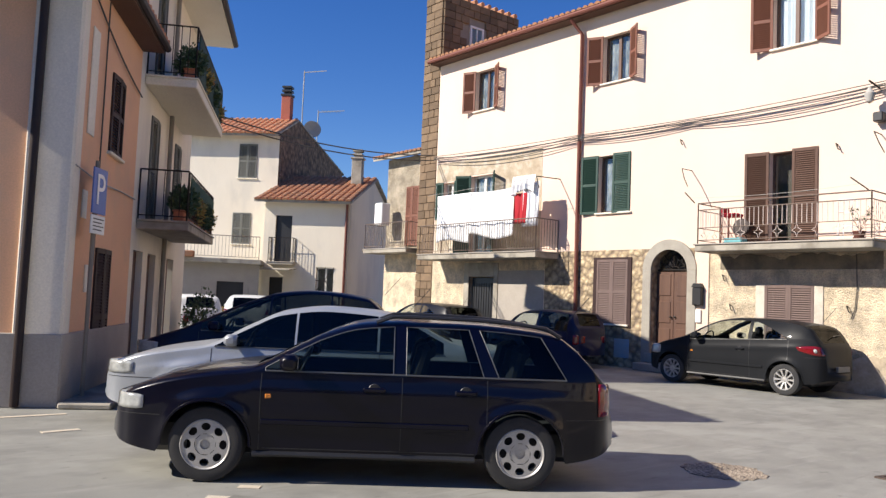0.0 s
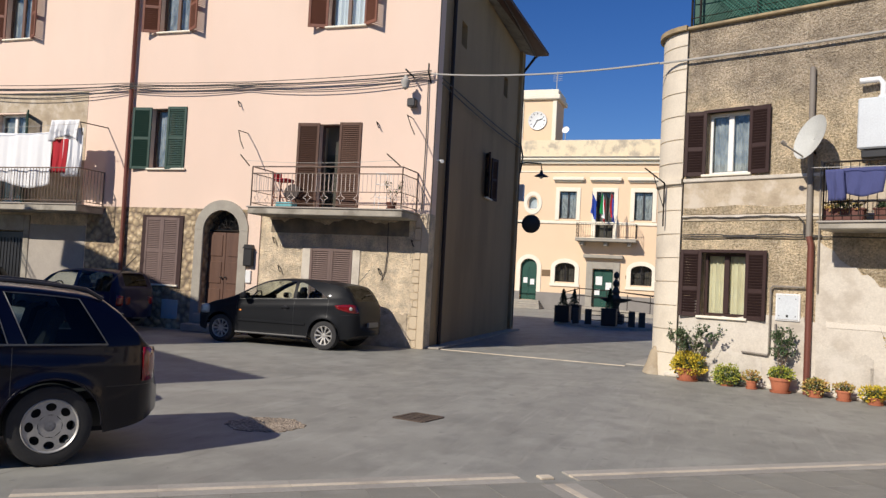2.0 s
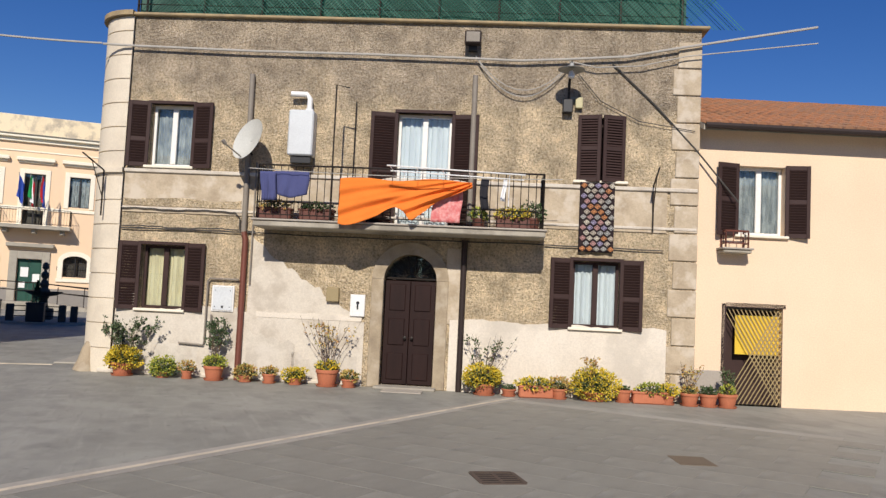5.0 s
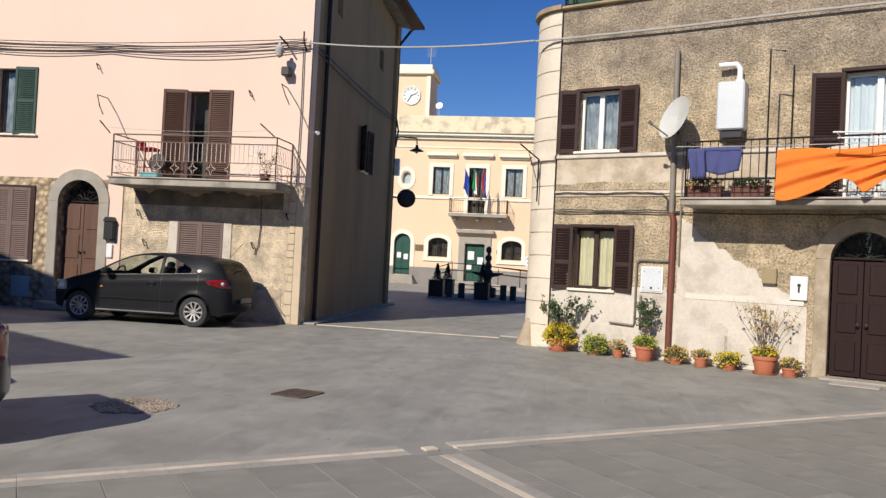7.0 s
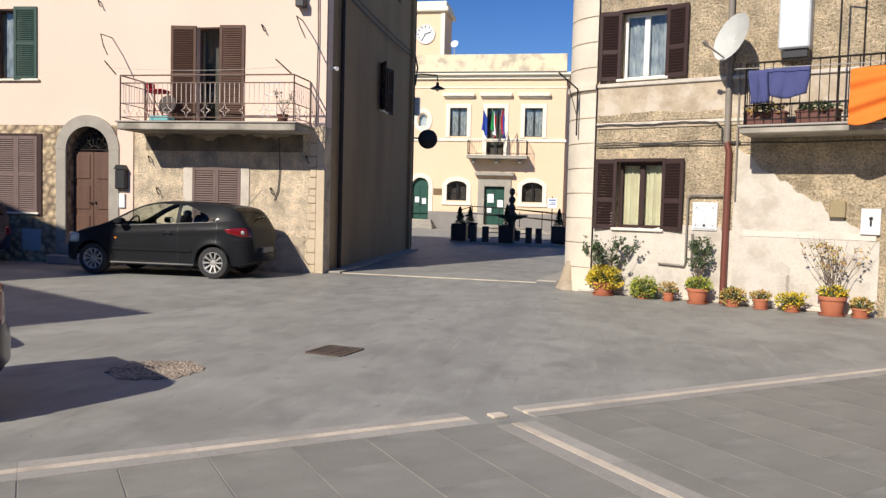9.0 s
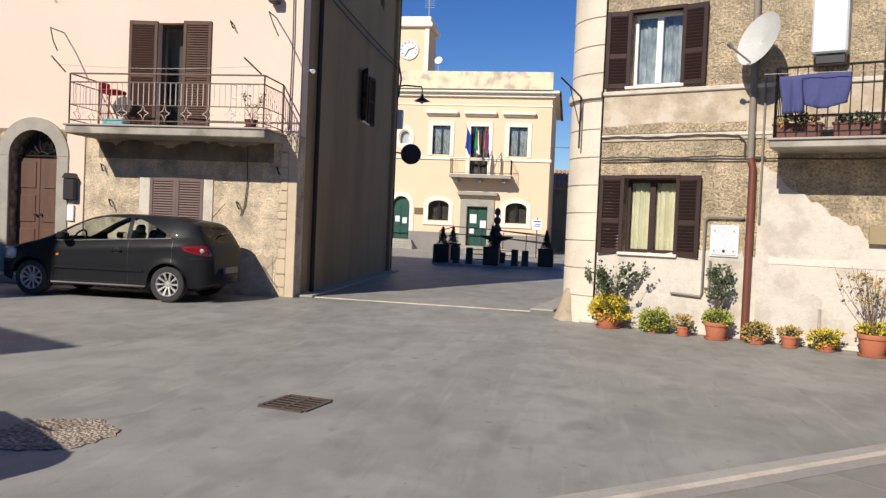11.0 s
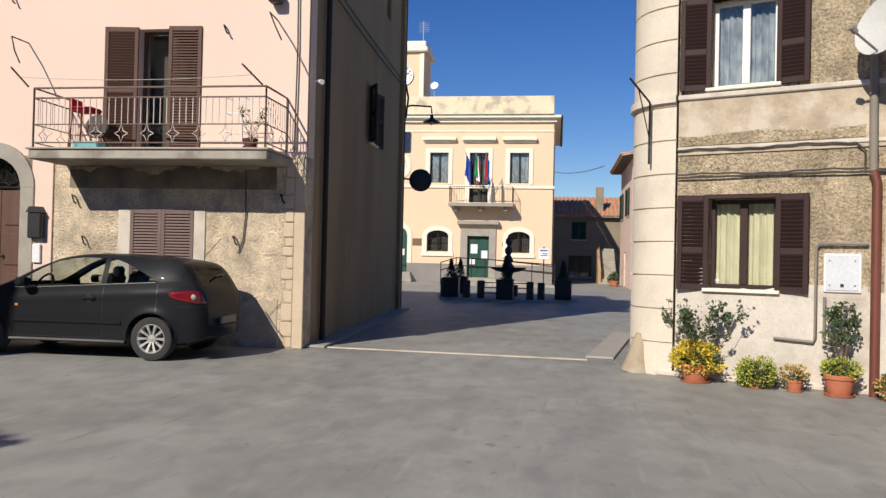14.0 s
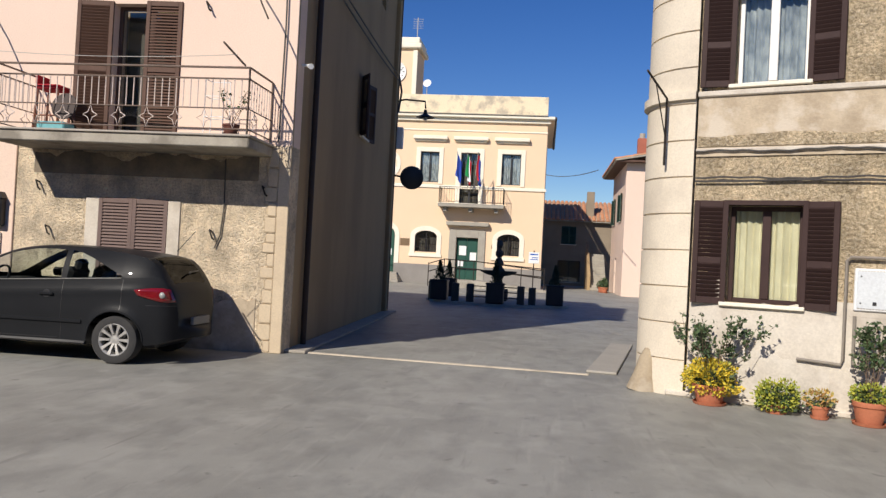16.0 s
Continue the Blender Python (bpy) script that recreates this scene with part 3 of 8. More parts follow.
PM = pose(16.785, 21.9, 0, 0, 0, -90)
SM = pose(15.4, 0, 0, 0, 0, 92.95)
pink = thing("pink_house", PM, "three-storey pink stucco corner house with brown louvred shutters", "house")
EAVE = 9.9
up_holes = [(1.95, 2.9, 7.95, 9.3), (7.4, 8.35, 7.87, 9.22), (12.45, 13.45, 7.74, 9.12), (7.34, 8.46, 4.2, 5.8),
            (12.4, 13.54, 3.22, 5.3), (1.9, 3.0, 3.2, 5.75), (0.45, 1.05, 4.4, 5.65)]
part("wall_front", wall(15.396, EAVE, up_holes, 0.4, 0, 3.15), PINK, pink)
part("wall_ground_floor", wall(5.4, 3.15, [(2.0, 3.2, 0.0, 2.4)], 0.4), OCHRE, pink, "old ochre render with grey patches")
part("wall_ground_floor", wall(5.46, 3.15, [(7.4, 8.46, 1.14, 2.86), (9.22, 10.3, 0.3, 3.14, 0.5)], 0.4, 5.4), RUBBLE, pink, "exposed rubble stone wall")
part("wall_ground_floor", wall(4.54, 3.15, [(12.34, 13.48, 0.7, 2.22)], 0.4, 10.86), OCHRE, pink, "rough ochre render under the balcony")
part("pilaster", Shape().bevel_box(10.5, 10.9, -0.03, 0.0, 0, 3.1, 0.008), PINK, pink)
part("quoin_strip", Shape().bevel_box(15.22, 15.4, -0.02, 0.0, 0, 3.14, 0.01), QUOIN, pink)
rq = random.Random(8)
zq = 0.02
while zq < 2.9:
    hq = rq.uniform(0.14, 0.3)
    part("quoin", Shape().bevel_box(15.0 + rq.uniform(0, 0.11), 15.217, -0.012 - rq.uniform(0, 0.012), 0.0, zq, zq + hq - 0.012, 0.014), QUOIN, pink)
    zq += hq

part("plaster_patch", Shape().bevel_box(3.3, 5.38, -0.012, 0, 0, 2.6, 0.004), PLINTH, pink)
raw = wall(5.1, 6.35, [(1.86, 3.04, 3.2, 5.8), (0.4, 1.1, 4.35, 5.7)], 0.014, 0.06, 3.2)
raw.moved(pose(0, -0.01, 0))
part("bare_render", raw, BAND, pink, "unpainted weathered render patch")
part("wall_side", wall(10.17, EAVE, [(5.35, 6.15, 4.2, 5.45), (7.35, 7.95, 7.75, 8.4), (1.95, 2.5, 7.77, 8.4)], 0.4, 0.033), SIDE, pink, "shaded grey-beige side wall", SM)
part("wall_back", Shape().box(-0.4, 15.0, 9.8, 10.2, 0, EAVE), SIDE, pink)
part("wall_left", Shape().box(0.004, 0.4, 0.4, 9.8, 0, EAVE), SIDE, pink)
part("kerb", Shape().bevel_box(0.15, 10.4, -0.34, -0.003, 0, 0.05, 0.012), STONE, pink, "", SM)
soffit = Shape().box(-0.1, 15.78, -0.38, 0.0, EAVE, EAVE + 0.1)
soffit.box(15.4, 15.78, 0.0, 10.5, EAVE + 0.002, EAVE + 0.1)
part("eaves_soffit", soffit, MIDWOOD, pink)
roof_slope(pink, -0.1, 15.8, -0.42, EAVE + 0.14, 5.2, EAVE + 1.7, Matrix())
roof_slope(pink, -0.4, 10.55, -0.42, EAVE + 0.12, 5.5, EAVE + 1.68, SM)
g = Shape().tube([(-0.15, -0.44, EAVE + 0.08), (15.8, -0.44, EAVE + 0.06)], 0.07, 8)
part("gutter", g, COPPER, pink, "", None, True)
part("gutter", Shape().tube([(-0.4, -0.45, EAVE + 0.06), (10.6, -0.45, EAVE + 0.05)], 0.07, 8), DARKPIPE, pink, "", SM, True)
part("downpipe", Shape().tube([(6.5, -0.42, 9.86), (6.68, -0.1, 9.45), (6.68, -0.09, 4.0), (6.72, -0.09, 0.25)], 0.055, 10), COPPER, pink, "red-brown metal downpipe", None, True)
part("downpipe", Shape().tube([(0.98, -0.08, 9.8), (1.0, -0.08, 0.05)], 0.05, 10), DARKPIPE, pink, "dark metal downpipe", SM, True)
part("downpipe", Shape().tube([(10.45, -0.42, 9.85), (10.08, -0.09, 9.2), (10.08, -0.09, 0.1)], 0.05, 10), DARKPIPE, pink, "dark metal downpipe", SM, True)
for x, y, w, top in ((6.55, 1.0, 0.55, 11.35), (7.6, 1.6, 0.45, 11.5)):
    c = Shape().bevel_box(x, x + w, y, y + w, 10.1, top - 0.25, 0.01)
    c.bevel_box(x - 0.06, x + w + 0.06, y - 0.06, y + w + 0.06, top - 0.25, top - 0.17, 0.01)
    for k in (0.05, w - 0.17):
        c.box(x + k, x + k + 0.12, y + 0.05, y + w - 0.05, top - 0.17, top)
    part("chimney", c, CONCRETE, pink)
I4 = Matrix()
house_windows(pink, I4, [
    dict(x=2.425, z=7.95, w=0.95, h=1.35, shutter=REDWOOD, left=158, right=150, frame_mat=DOORWOOD, curtain=LACE),
    dict(x=7.875, z=7.87, w=0.95, h=1.35, shutter=REDWOOD, left=155, right=148, frame_mat=DOORWOOD, curtain=LACE),
    dict(x=12.95, z=7.74, w=1.0, h=1.38, shutter=REDWOOD, left=160, right=150, frame_mat=DOORWOOD, curtain=WCURT),
    dict(x=7.9, z=4.2, w=1.12, h=1.6, shutter=GREENWOOD, left=172, right=6, frame_mat=DOORWOOD, curtain=LACE),
    dict(x=12.97, z=3.22, w=1.14, h=2.08, shutter=MIDWOOD, left=172, right=4, frame_mat=DOORWOOD, sill=False),
    dict(x=2.45, z=3.2, w=1.1, h=2.55, shutter=GREENWOOD, left=150, right=140, curtain=LACE, sill=False),
    dict(x=0.75, z=4.4, w=0.6, h=1.25, shutter=GREENWOOD, left=165, right=160, leaf=0.32),
    dict(x=7.93, z=1.14, w=1.06, h=1.72, shutter=DUSTY, left=2, right=2, frame_mat=BROWNWOOD),
    dict(x=12.91, z=0.7, w=1.14, h=1.52, shutter=DUSTY, left=2, right=2, frame_mat=BROWNWOOD, sill=False, bars=(0.45,)),
])
house_windows(pink, SM, [
    dict(x=5.75, z=4.2, w=0.8, h=1.25, shutter=BROWNWOOD, left=150, right=165, frame_mat=BROWNWOOD),
    dict(x=7.65, z=7.75, w=0.6, h=0.65, frame_mat=BROWNWOOD, sill=False),
    dict(x=2.225, z=7.77, w=0.55, h=0.63, frame_mat=BROWNWOOD, sill=False)])
fr = Shape().bevel_box(7.28, 7.4, -0.03, 0.02, 1.05, 2.95, 0.006)
fr.bevel_box(8.46, 8.58, -0.03, 0.02, 1.05, 2.95, 0.006)
fr.bevel_box(7.4, 8.46, -0.03, 0.02, 2.86, 2.95, 0.006)
part("shutter_casing", fr, BROWNWOOD, pink)
jb = Shape().bevel_box(12.12, 12.34, -0.025, 0.03, 0.0, 2.24, 0.006)
part("jamb", jb, PLASTER, pink)
part("jamb", Shape().bevel_box(13.48, 13.68, -0.025, 0.03, 0.0, 2.24, 0.006), PLASTER, pink)


def arch_ring(x0, x1, z0, spring, rise, band, y0, y1, n=18):
    """A moulded surround: two jambs and a ring of voussoirs over them."""
    s = Shape()
    s.bevel_box(x0 - band, x0, y0, y1, z0, spring, 0.012)
    s.bevel_box(x1, x1 + band, y0, y1, z0, spring, 0.012)
    inner = arch_points(x0, x1, spring, rise, n)
    outer = arch_points(x0 - band, x1 + band, spring, rise + band, n)
    for i in range(n):
        s.prism([outer[i], outer[i + 1], inner[i + 1], inner[i]], y0, y1)
    return s


def double_door(parent, x0, x1, z0, z1, y, mat, base, name="door", panels=3, label=""):
    """Two leaves with raised panels, and a knob on each."""
    mid = (x0 + x1) / 2
    d = None
    for a, b in ((x0, mid - 0.004), (mid + 0.004, x1)):
        s = Shape().bevel_box(a, b, y, y + 0.05, z0, z1, 0.006)
        hh = (z1 - z0) / panels
        panel_shapes = []
        for k in range(panels):
            panel_shapes.append(Shape().bevel_box(a + 0.08, b - 0.08, y - 0.018, y + 0.01, z0 + k * hh + 0.08, z0 + (k + 1) * hh - 0.06, 0.012))
        d = part(name, s, mat, parent, label, base)
        for p in panel_shapes:
            part("door_panel", p, mat, d)
        kx = b - 0.06 if a == x0 else a + 0.06
        part("knob", Shape().lathe([(0.001, 0), (0.012, 0), (0.014, 0.03), (0.03, 0.045), (0.03, 0.06), (0.001, 0.07)], 10, pose(kx, y, z0 + (z1 - z0) * 0.45, 90)), IRON, d, "dark iron knob", None, True)
    return d


def fanlight(parent, x0, x1, spring, rise, y, base, spokes=7):
    """Iron scrollwork in an arched head."""
    s = Shape()
    cx, r = (x0 + x1) / 2, (x1 - x0) / 2
    for k in range(spokes + 1):
        a = math.pi * k / spokes
        s.tube([(cx + 0.12 * math.cos(a), y, spring + 0.1 * math.sin(a)), (cx + r * math.cos(a), y, spring + rise * math.sin(a))], 0.009, 5)
        if k < spokes:
            b = math.pi * (k + 0.5) / spokes
            c = Vector((cx + 0.68 * r * math.cos(b), y, spring + 0.68 * rise * math.sin(b)))
            s.tube([c + Vector((0.07 * math.cos(q * 0.9), 0, 0.07 * math.sin(q * 0.9))) for q in range(8)], 0.007, 5)
    s.tube([(cx + 0.12 * math.cos(math.pi * k / 8), y, spring + 0.1 * math.sin(math.pi * k / 8)) for k in range(9)], 0.012, 5)
    s.tube([(x0, y, spring + 0.01), (x1, y, spring + 0.01)], 0.02, 6)
    part("fanlight_grille", s, IRON, parent, "wrought iron fanlight", base)
    part("fanlight_glass", Shape().prism(arch_points(x0, x1, spring, rise), y + 0.05, y + 0.056), PANE, parent, "", base)
    # Darkness behind the fanlight is a painted sheet, not a room.
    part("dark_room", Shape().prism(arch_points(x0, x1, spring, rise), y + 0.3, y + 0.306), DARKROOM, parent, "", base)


part("plaster_patch", ragged(10.92, 12.1, 0.0, 0.5, 0.06, 21, -0.012), BAND, pink)
part("plaster_patch", ragged(13.7, 14.96, 0.0, 0.74, 0.08, 22, -0.014), BAND, pink)
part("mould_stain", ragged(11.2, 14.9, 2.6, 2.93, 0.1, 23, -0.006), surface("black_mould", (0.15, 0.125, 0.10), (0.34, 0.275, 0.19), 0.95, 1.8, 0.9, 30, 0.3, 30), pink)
part("hanging_cable", Shape().tube([(14.37, -0.02, 2.92), (14.37 + 0.02, -0.03, 2.2), (14.37 - 0.02, -0.03, 1.75), (14.37 - 0.1, -0.03, 1.55)], 0.011, 6), CABLE, pink)
part("door_surround", arch_ring(9.22, 10.3, 0.0, 2.6, 0.52, 0.26, -0.06, 0.02), STONE, pink, "grey stone arched surround")
double_door(pink, 9.24, 10.28, 0.46, 2.56, 0.2, DOORWOOD, I4, label="brown wooden double door")
fanlight(pink, 9.24, 10.28, 2.6, 0.5, 0.24, I4)
st = Shape().bevel_box(9.0, 10.55, -0.45, 0.3, 0, 0.2, 0.02)
st.bevel_box(9.1, 10.45, -0.12, 0.3, 0.2, 0.45, 0.02)
part("door_steps", st, STONE, pink)
dk = part("door", Shape().bevel_box(2.02, 3.18, 0.12, 0.18, 0.0, 2.38, 0.006), BLACK, pink, "dark metal ground-floor door")
for k in range(9):
    part("bar", Shape().box(2.1 + 0.12 * k, 2.13 + 0.12 * k, 0.1, 0.118, 0.2, 2.2), BLACK, dk)
ln = Shape().bevel_box(1.75, 2.0, -0.04, 0.05, 0, 2.85, 0.01)
ln.bevel_box(3.2, 3.4, -0.04, 0.05, 0, 2.85, 0.01)
ln.bevel_box(2.0, 3.2, -0.04, 0.05, 2.4, 2.85, 0.01)
part("door_casing", ln, CONCRETE, pink)


def balcony(house, x0, x1, depth, z, thick, mat, rail_mat, base, h=1.0, motif=False, spacing=0.12, mid=None, label="", upper=None):
    b = part("balcony_slab", Shape().bevel_box(x0, x1, -depth, -0.002, z - thick, z, 0.015), mat, house, label, base)
    part("slab_edge", Shape().bevel_box(x0 - 0.03, x1 + 0.03, -depth - 0.03, -0.002, z + 0.002, z + 0.035, 0.008), PLINTH if mat is CONCRETE else CREAM, b)
    e = 0.05
    railing(b, [(x0 + e, -0.02, z + 0.035), (x0 + e, -depth + e, z + 0.035), (x1 - e, -depth + e, z + 0.035), (x1 - e, -0.02, z + 0.035)], h, rail_mat, None, motif=motif, spacing=spacing, mid=mid, upper=upper)
    return b


balcony(pink, 11.12, 15.1, 1.0, 3.12, 0.15, CONCRETE, RAIL, I4, 0.95, True, 0.108, 0.37, "concrete balcony with ornamental iron rail", 0.79)
balcony(pink, 0.4, 5.95, 1.0, 3.08, 0.16, CONCRETE, RAIL, I4, 0.95, False, 0.11, None, "concrete balcony with iron rail")
for x in (11.1, 15.0):
    part("washing_line_arm", Shape().tube([(x, -1.0, 4.12), (x + 0.1 if x < 12 else x - 0.1, -1.55, 4.3)], 0.014, 6), RAIL, pink)
for x0, z0 in ((10.35, 5.1), (14.85, 5.4)):
    part("hook_rod", Shape().tube([(x0, -0.01, z0), (x0 + 0.05, -0.5, z0 - 0.02), (x0 + 0.2, -0.62, z0 - 0.3), (x0 + 0.3, -0.62, z0 - 0.5)], 0.012, 6), IRON, pink)
for x0, z0 in ((13.95, 5.3), (11.5, 1.75), (14.2, 1.8), (11.3, 2.45), (15.0, 2.5), (10.05, 5.9)):
    part("hook", Shape().tube([(x0, 0.0, z0), (x0, -0.09, z0 + 0.02), (x0 + 0.05, -0.1, z0 - 0.1), (x0 + 0.08, -0.08, z0 - 0.13)], 0.014, 6), IRON, pink)
mbx = part("letter_box", Shape().bevel_box(10.52, 10.78, -0.16, -0.03, 1.72, 2.16, 0.02), BLACK, pink, "black metal letter box")
mbx2 = Shape().prism([(10.5, 2.16), (10.8, 2.16), (10.74, 2.26), (10.56, 2.26)], -0.17, -0.03)
part("lid", mbx2, BLACK, mbx)
part("entry_phone", Shape().bevel_box(10.57, 10.72, -0.075, -0.03, 1.3, 1.62, 0.008), WHITEMETAL, pink)
part("meter_door", Shape().bevel_box(8.05, 8.55, -0.02, 0.0, 0.25, 0.75, 0.01), surface("pale_blue_metal", (0.36, 0.48, 0.55), (0.5, 0.5, 0.45), 0.5, 4, 0.8), pink, "pale blue meter hatch")
part("floodlight", Shape().bevel_box(14.75, 14.95, -0.22, -0.02, 5.65, 5.85, 0.02), BLACK, pink)
part("security_camera", Shape().tube([(0.25, -0.02, 4.45), (0.25, -0.1, 4.45), (0.1, -0.2, 4.4)], [0.02, 0.02, 0.045], 8), WHITEMETAL, pink, "", SM, True)
wl = part("wall_lamp", Shape().tube([(14.8, 0, 6.4), (14.8, -0.5, 6.45)], 0.02, 6), IRON, pink)
part("shade", Shape().lathe([(0.03, 0.1), (0.06, 0.02), (0.11, -0.02), (0.11, -0.05), (0.07, -0.2), (0.01, -0.24)], 12, pose(14.75, -0.35, 6.25)), PALECABLE, wl, "", None, True)

# ---- clay block tower behind the pink house ----
TM = pose(16.83, 22.86, 0, 0, 0, -90)
tower = thing("stone_tower", TM, "narrow medieval tower of dark tufa blocks", "tower")
tower_core = part("tower_core", Shape().box(0.02, 0.93, 0.02, 3.7, 0, 12.6), MORTAR, tower)
tt = Shape()
for k in range(11):
    tt.tube([(0.02, 0.1 + 0.34 * k, 12.66), (1.02, 0.1 + 0.34 * k, 12.66)], 0.1, 6)
part("coping_tiles", tt, TILE, tower)
tw = part("window", Shape().box(0.95, 0.956, 1.35, 1.85, 10.75, 11.7), PANE, tower)
twf = Shape()
for y0, y1, z0, z1 in ((1.27, 1.35, 10.7, 11.75), (1.85, 1.93, 10.7, 11.75), (1.35, 1.85, 10.7, 10.78), (1.35, 1.85, 11.68, 11.75), (1.58, 1.62, 10.78, 11.68)):
    twf.box(0.93, 0.985, y0, y1, z0, z1)
part("window_frame", twf, WHITEFRAME, tw)

# ---- brown house ----
BM = pose(15.38, 0.745, 0, 0, 0, math.degrees(-0.41) - 90)
brown = thing("brown_house", BM, "two-storey house in dark pebble-dash render with brown shutters", "house")
BTOP = 6.72
b_holes = [(0.36, 1.18, 3.88, 5.05), (0.36, 1.2, 1.22, 2.4), (5.03, 6.03, 2.9, 5.03), (8.32, 9.18, 3.9, 5.06), (8.32, 9.16, 1.25, 2.44), (4.92, 5.88, 0.04, 2.42, 0.46)]
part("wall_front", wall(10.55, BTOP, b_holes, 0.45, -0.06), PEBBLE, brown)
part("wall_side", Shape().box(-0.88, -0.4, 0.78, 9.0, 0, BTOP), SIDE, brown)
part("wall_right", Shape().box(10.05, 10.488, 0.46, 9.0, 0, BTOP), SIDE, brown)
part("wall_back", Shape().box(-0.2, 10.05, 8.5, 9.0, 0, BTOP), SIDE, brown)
part("ceiling_deck", Shape().box(-0.5, 10.4, 0.46, 8.8, 2.75, 2.85), SIDE, brown)
# rounded rusticated corner
zc = [0.0]
while zc[-1] < BTOP - 0.05:
    zc.append(min(zc[-1] + 0.46, BTOP))
cyl_x, cyl_y, cr = -0.06 - 0.02, 0.78, 0.82
def corner_course(z0, z1, r):
    arc = [(cyl_x, cyl_y - r)] + [(cyl_x - r * math.sin(a), cyl_y - r * math.cos(a)) for a in [math.pi / 2 * k / 8 for k in range(1, 9)]]
    outline = arc + [(cyl_x, cyl_y)]
    k = len(outline)
    pts = [(x, y, z0) for x, y in outline] + [(x, y, z1) for x, y in outline]
    faces = [tuple(range(k)), tuple(range(2 * k - 1, k - 1, -1))] + [(i, i + k, (i + 1) % k + k, (i + 1) % k) for i in range(k)]
    return pts, faces
column = part("corner_column", Shape().add(*corner_course(0.0, BTOP, cr - 0.022)), COLUMN, brown, "cream rusticated rounded corner", None, True)
for za, zb in zip(zc, zc[1:]):
    part("column_course", Shape().add(*corner_course(za, zb - 0.022, cr)), COLUMN, column, "", None, True)
band = Shape()
band.add(*corner_course(3.72, 3.82, cr + 0.05))
part("column_band", band, COLUMN, brown)
cp = Shape()
cp.add(*corner_course(BTOP, BTOP + 0.09, cr + 0.08))
part("column_cap", cp, LICHEN, brown)
part("parapet_ledge", Shape().bevel_box(-0.08, 10.62, -0.09, 0.46, BTOP + 0.002, BTOP + 0.06, 0.015), LICHEN, brown, "lichen-stained stone coping")
bd = wall(10.0, 3.74, [(5.0, 6.06, 3.0, 3.8)], 0.02, -0.05, 3.1)
bd.moved(pose(0, -0.022, 0))
part("plaster_band", bd, BAND, brown, "smooth weathered plaster band")
mo = Shape().bevel_box(-0.06, 10.48, -0.06, 0.0, 3.74, 3.81, 0.012)
mo.bevel_box(-0.06, 10.48, -0.04, 0.0, 3.05, 3.1, 0.008)
part("moulding", mo, PLASTER, brown)
part("plaster_patch", ragged(-0.04, 2.2, 3.12, 3.26, 0.03, 41, -0.034), PEBBLE, brown, "bare grey strip where the plaster has fallen")
part("plaster_patch", ragged(-0.04, 0.35, 0.9, 1.5, 0.1, 45, -0.02), PLASTER, brown)
part("plaster_patch", ragged(1.4, 2.25, 1.15, 1.3, 0.06, 46, -0.022), PLASTER, brown)


part("plaster_base", ragged(-0.05, 4.6, 0.0, 1.2, 0.05, 3), PLASTER, brown, "patched pale plaster base")
part("plaster_base", ragged(6.15, 10.0, 0.0, 1.28, 0.03, 5), WHITE_PLASTER, brown, "fresh whitish plaster base")
rnd = random.Random(31)
edge = [(2.42 + 1.95 * k / 22, 2.72 - 0.1 * k / 22 - 1.3 * (k / 22) ** 0.8 + rnd.uniform(-0.06, 0.06)) for k in range(23)]
part("plaster_base", Shape().prism([(2.42, 1.2), (4.37, 1.2)] + edge[::-1], -0.012, 0.0), PLASTER, brown, "broken patch of pale plaster")
part("plaster_base", ragged(6.05, 6.32, 1.2, 2.5, 0.1, 33, -0.012), BAND, brown)
DAMP = surface("greyed_plaster", (0.60, 0.55, 0.465), (0.48, 0.43, 0.36), 0.93, 2.5, 0.9, 35, 0.2, 30, stain=(0.66, 0.61, 0.53), stain_scale=3.0, stain_amount=0.6)
for x0, x1, top, sd in ((0.5, 1.55, 0.62, 51), (2.45, 3.35, 0.8, 52), (3.3, 4.5, 0.5, 53)):
    part("plaster_patch", ragged(x0, x1, 0.09, top, 0.16, sd, -0.022), DAMP, brown, "greyed repair patch in the plaster")
part("plaster_base", ragged(2.6, 4.55, 1.16, 1.26, 0.02, 9, -0.026), WHITE_PLASTER, brown)
part("base_kerb", Shape().bevel_box(-0.3, 4.55, -0.06, 0.0, 0, 0.08, 0.02), PLASTER, brown)
for k in range(13):
    z = k * 0.5
    w = 0.5 if k % 2 else 0.42
    q = Shape().bevel_box(10.5 - w, 10.5, -0.03, 0.0, z + 0.012, min(z + 0.488, BTOP), 0.012)
    part("quoin", q, BAND, brown)
house_windows(brown, I4, [
    dict(x=0.77, z=3.88, w=0.82, h=1.17, shutter=BROWNWOOD, left=168, right=172, curtain=LACE, shut_h=1.24, bars=(0.42,), leaf=0.4),
    dict(x=0.78, z=1.22, w=0.84, h=1.18, shutter=BROWNWOOD, left=168, right=172, frame_mat=BROWNWOOD, curtain=YCURT, shut_h=1.26, bars=(0.42,), leaf=0.4),
    dict(x=5.53, z=2.9, w=1.0, h=2.13, shutter=BROWNWOOD, left=168, right=172, curtain=WCURT, sill=False, shut_h=2.15, leaf=0.5),
    dict(x=8.75, z=3.9, w=0.86, h=1.16, shutter=BROWNWOOD, left=14, right=14, shut_h=1.22, frame_mat=BROWNWOOD, leaf=0.42),
    dict(x=8.74, z=1.25, w=0.84, h=1.19, shutter=BROWNWOOD, left=170, right=172, frame_mat=BROWNWOOD, curtain=WCURT, shut_h=1.26, bars=(0.45,), leaf=0.41),
])
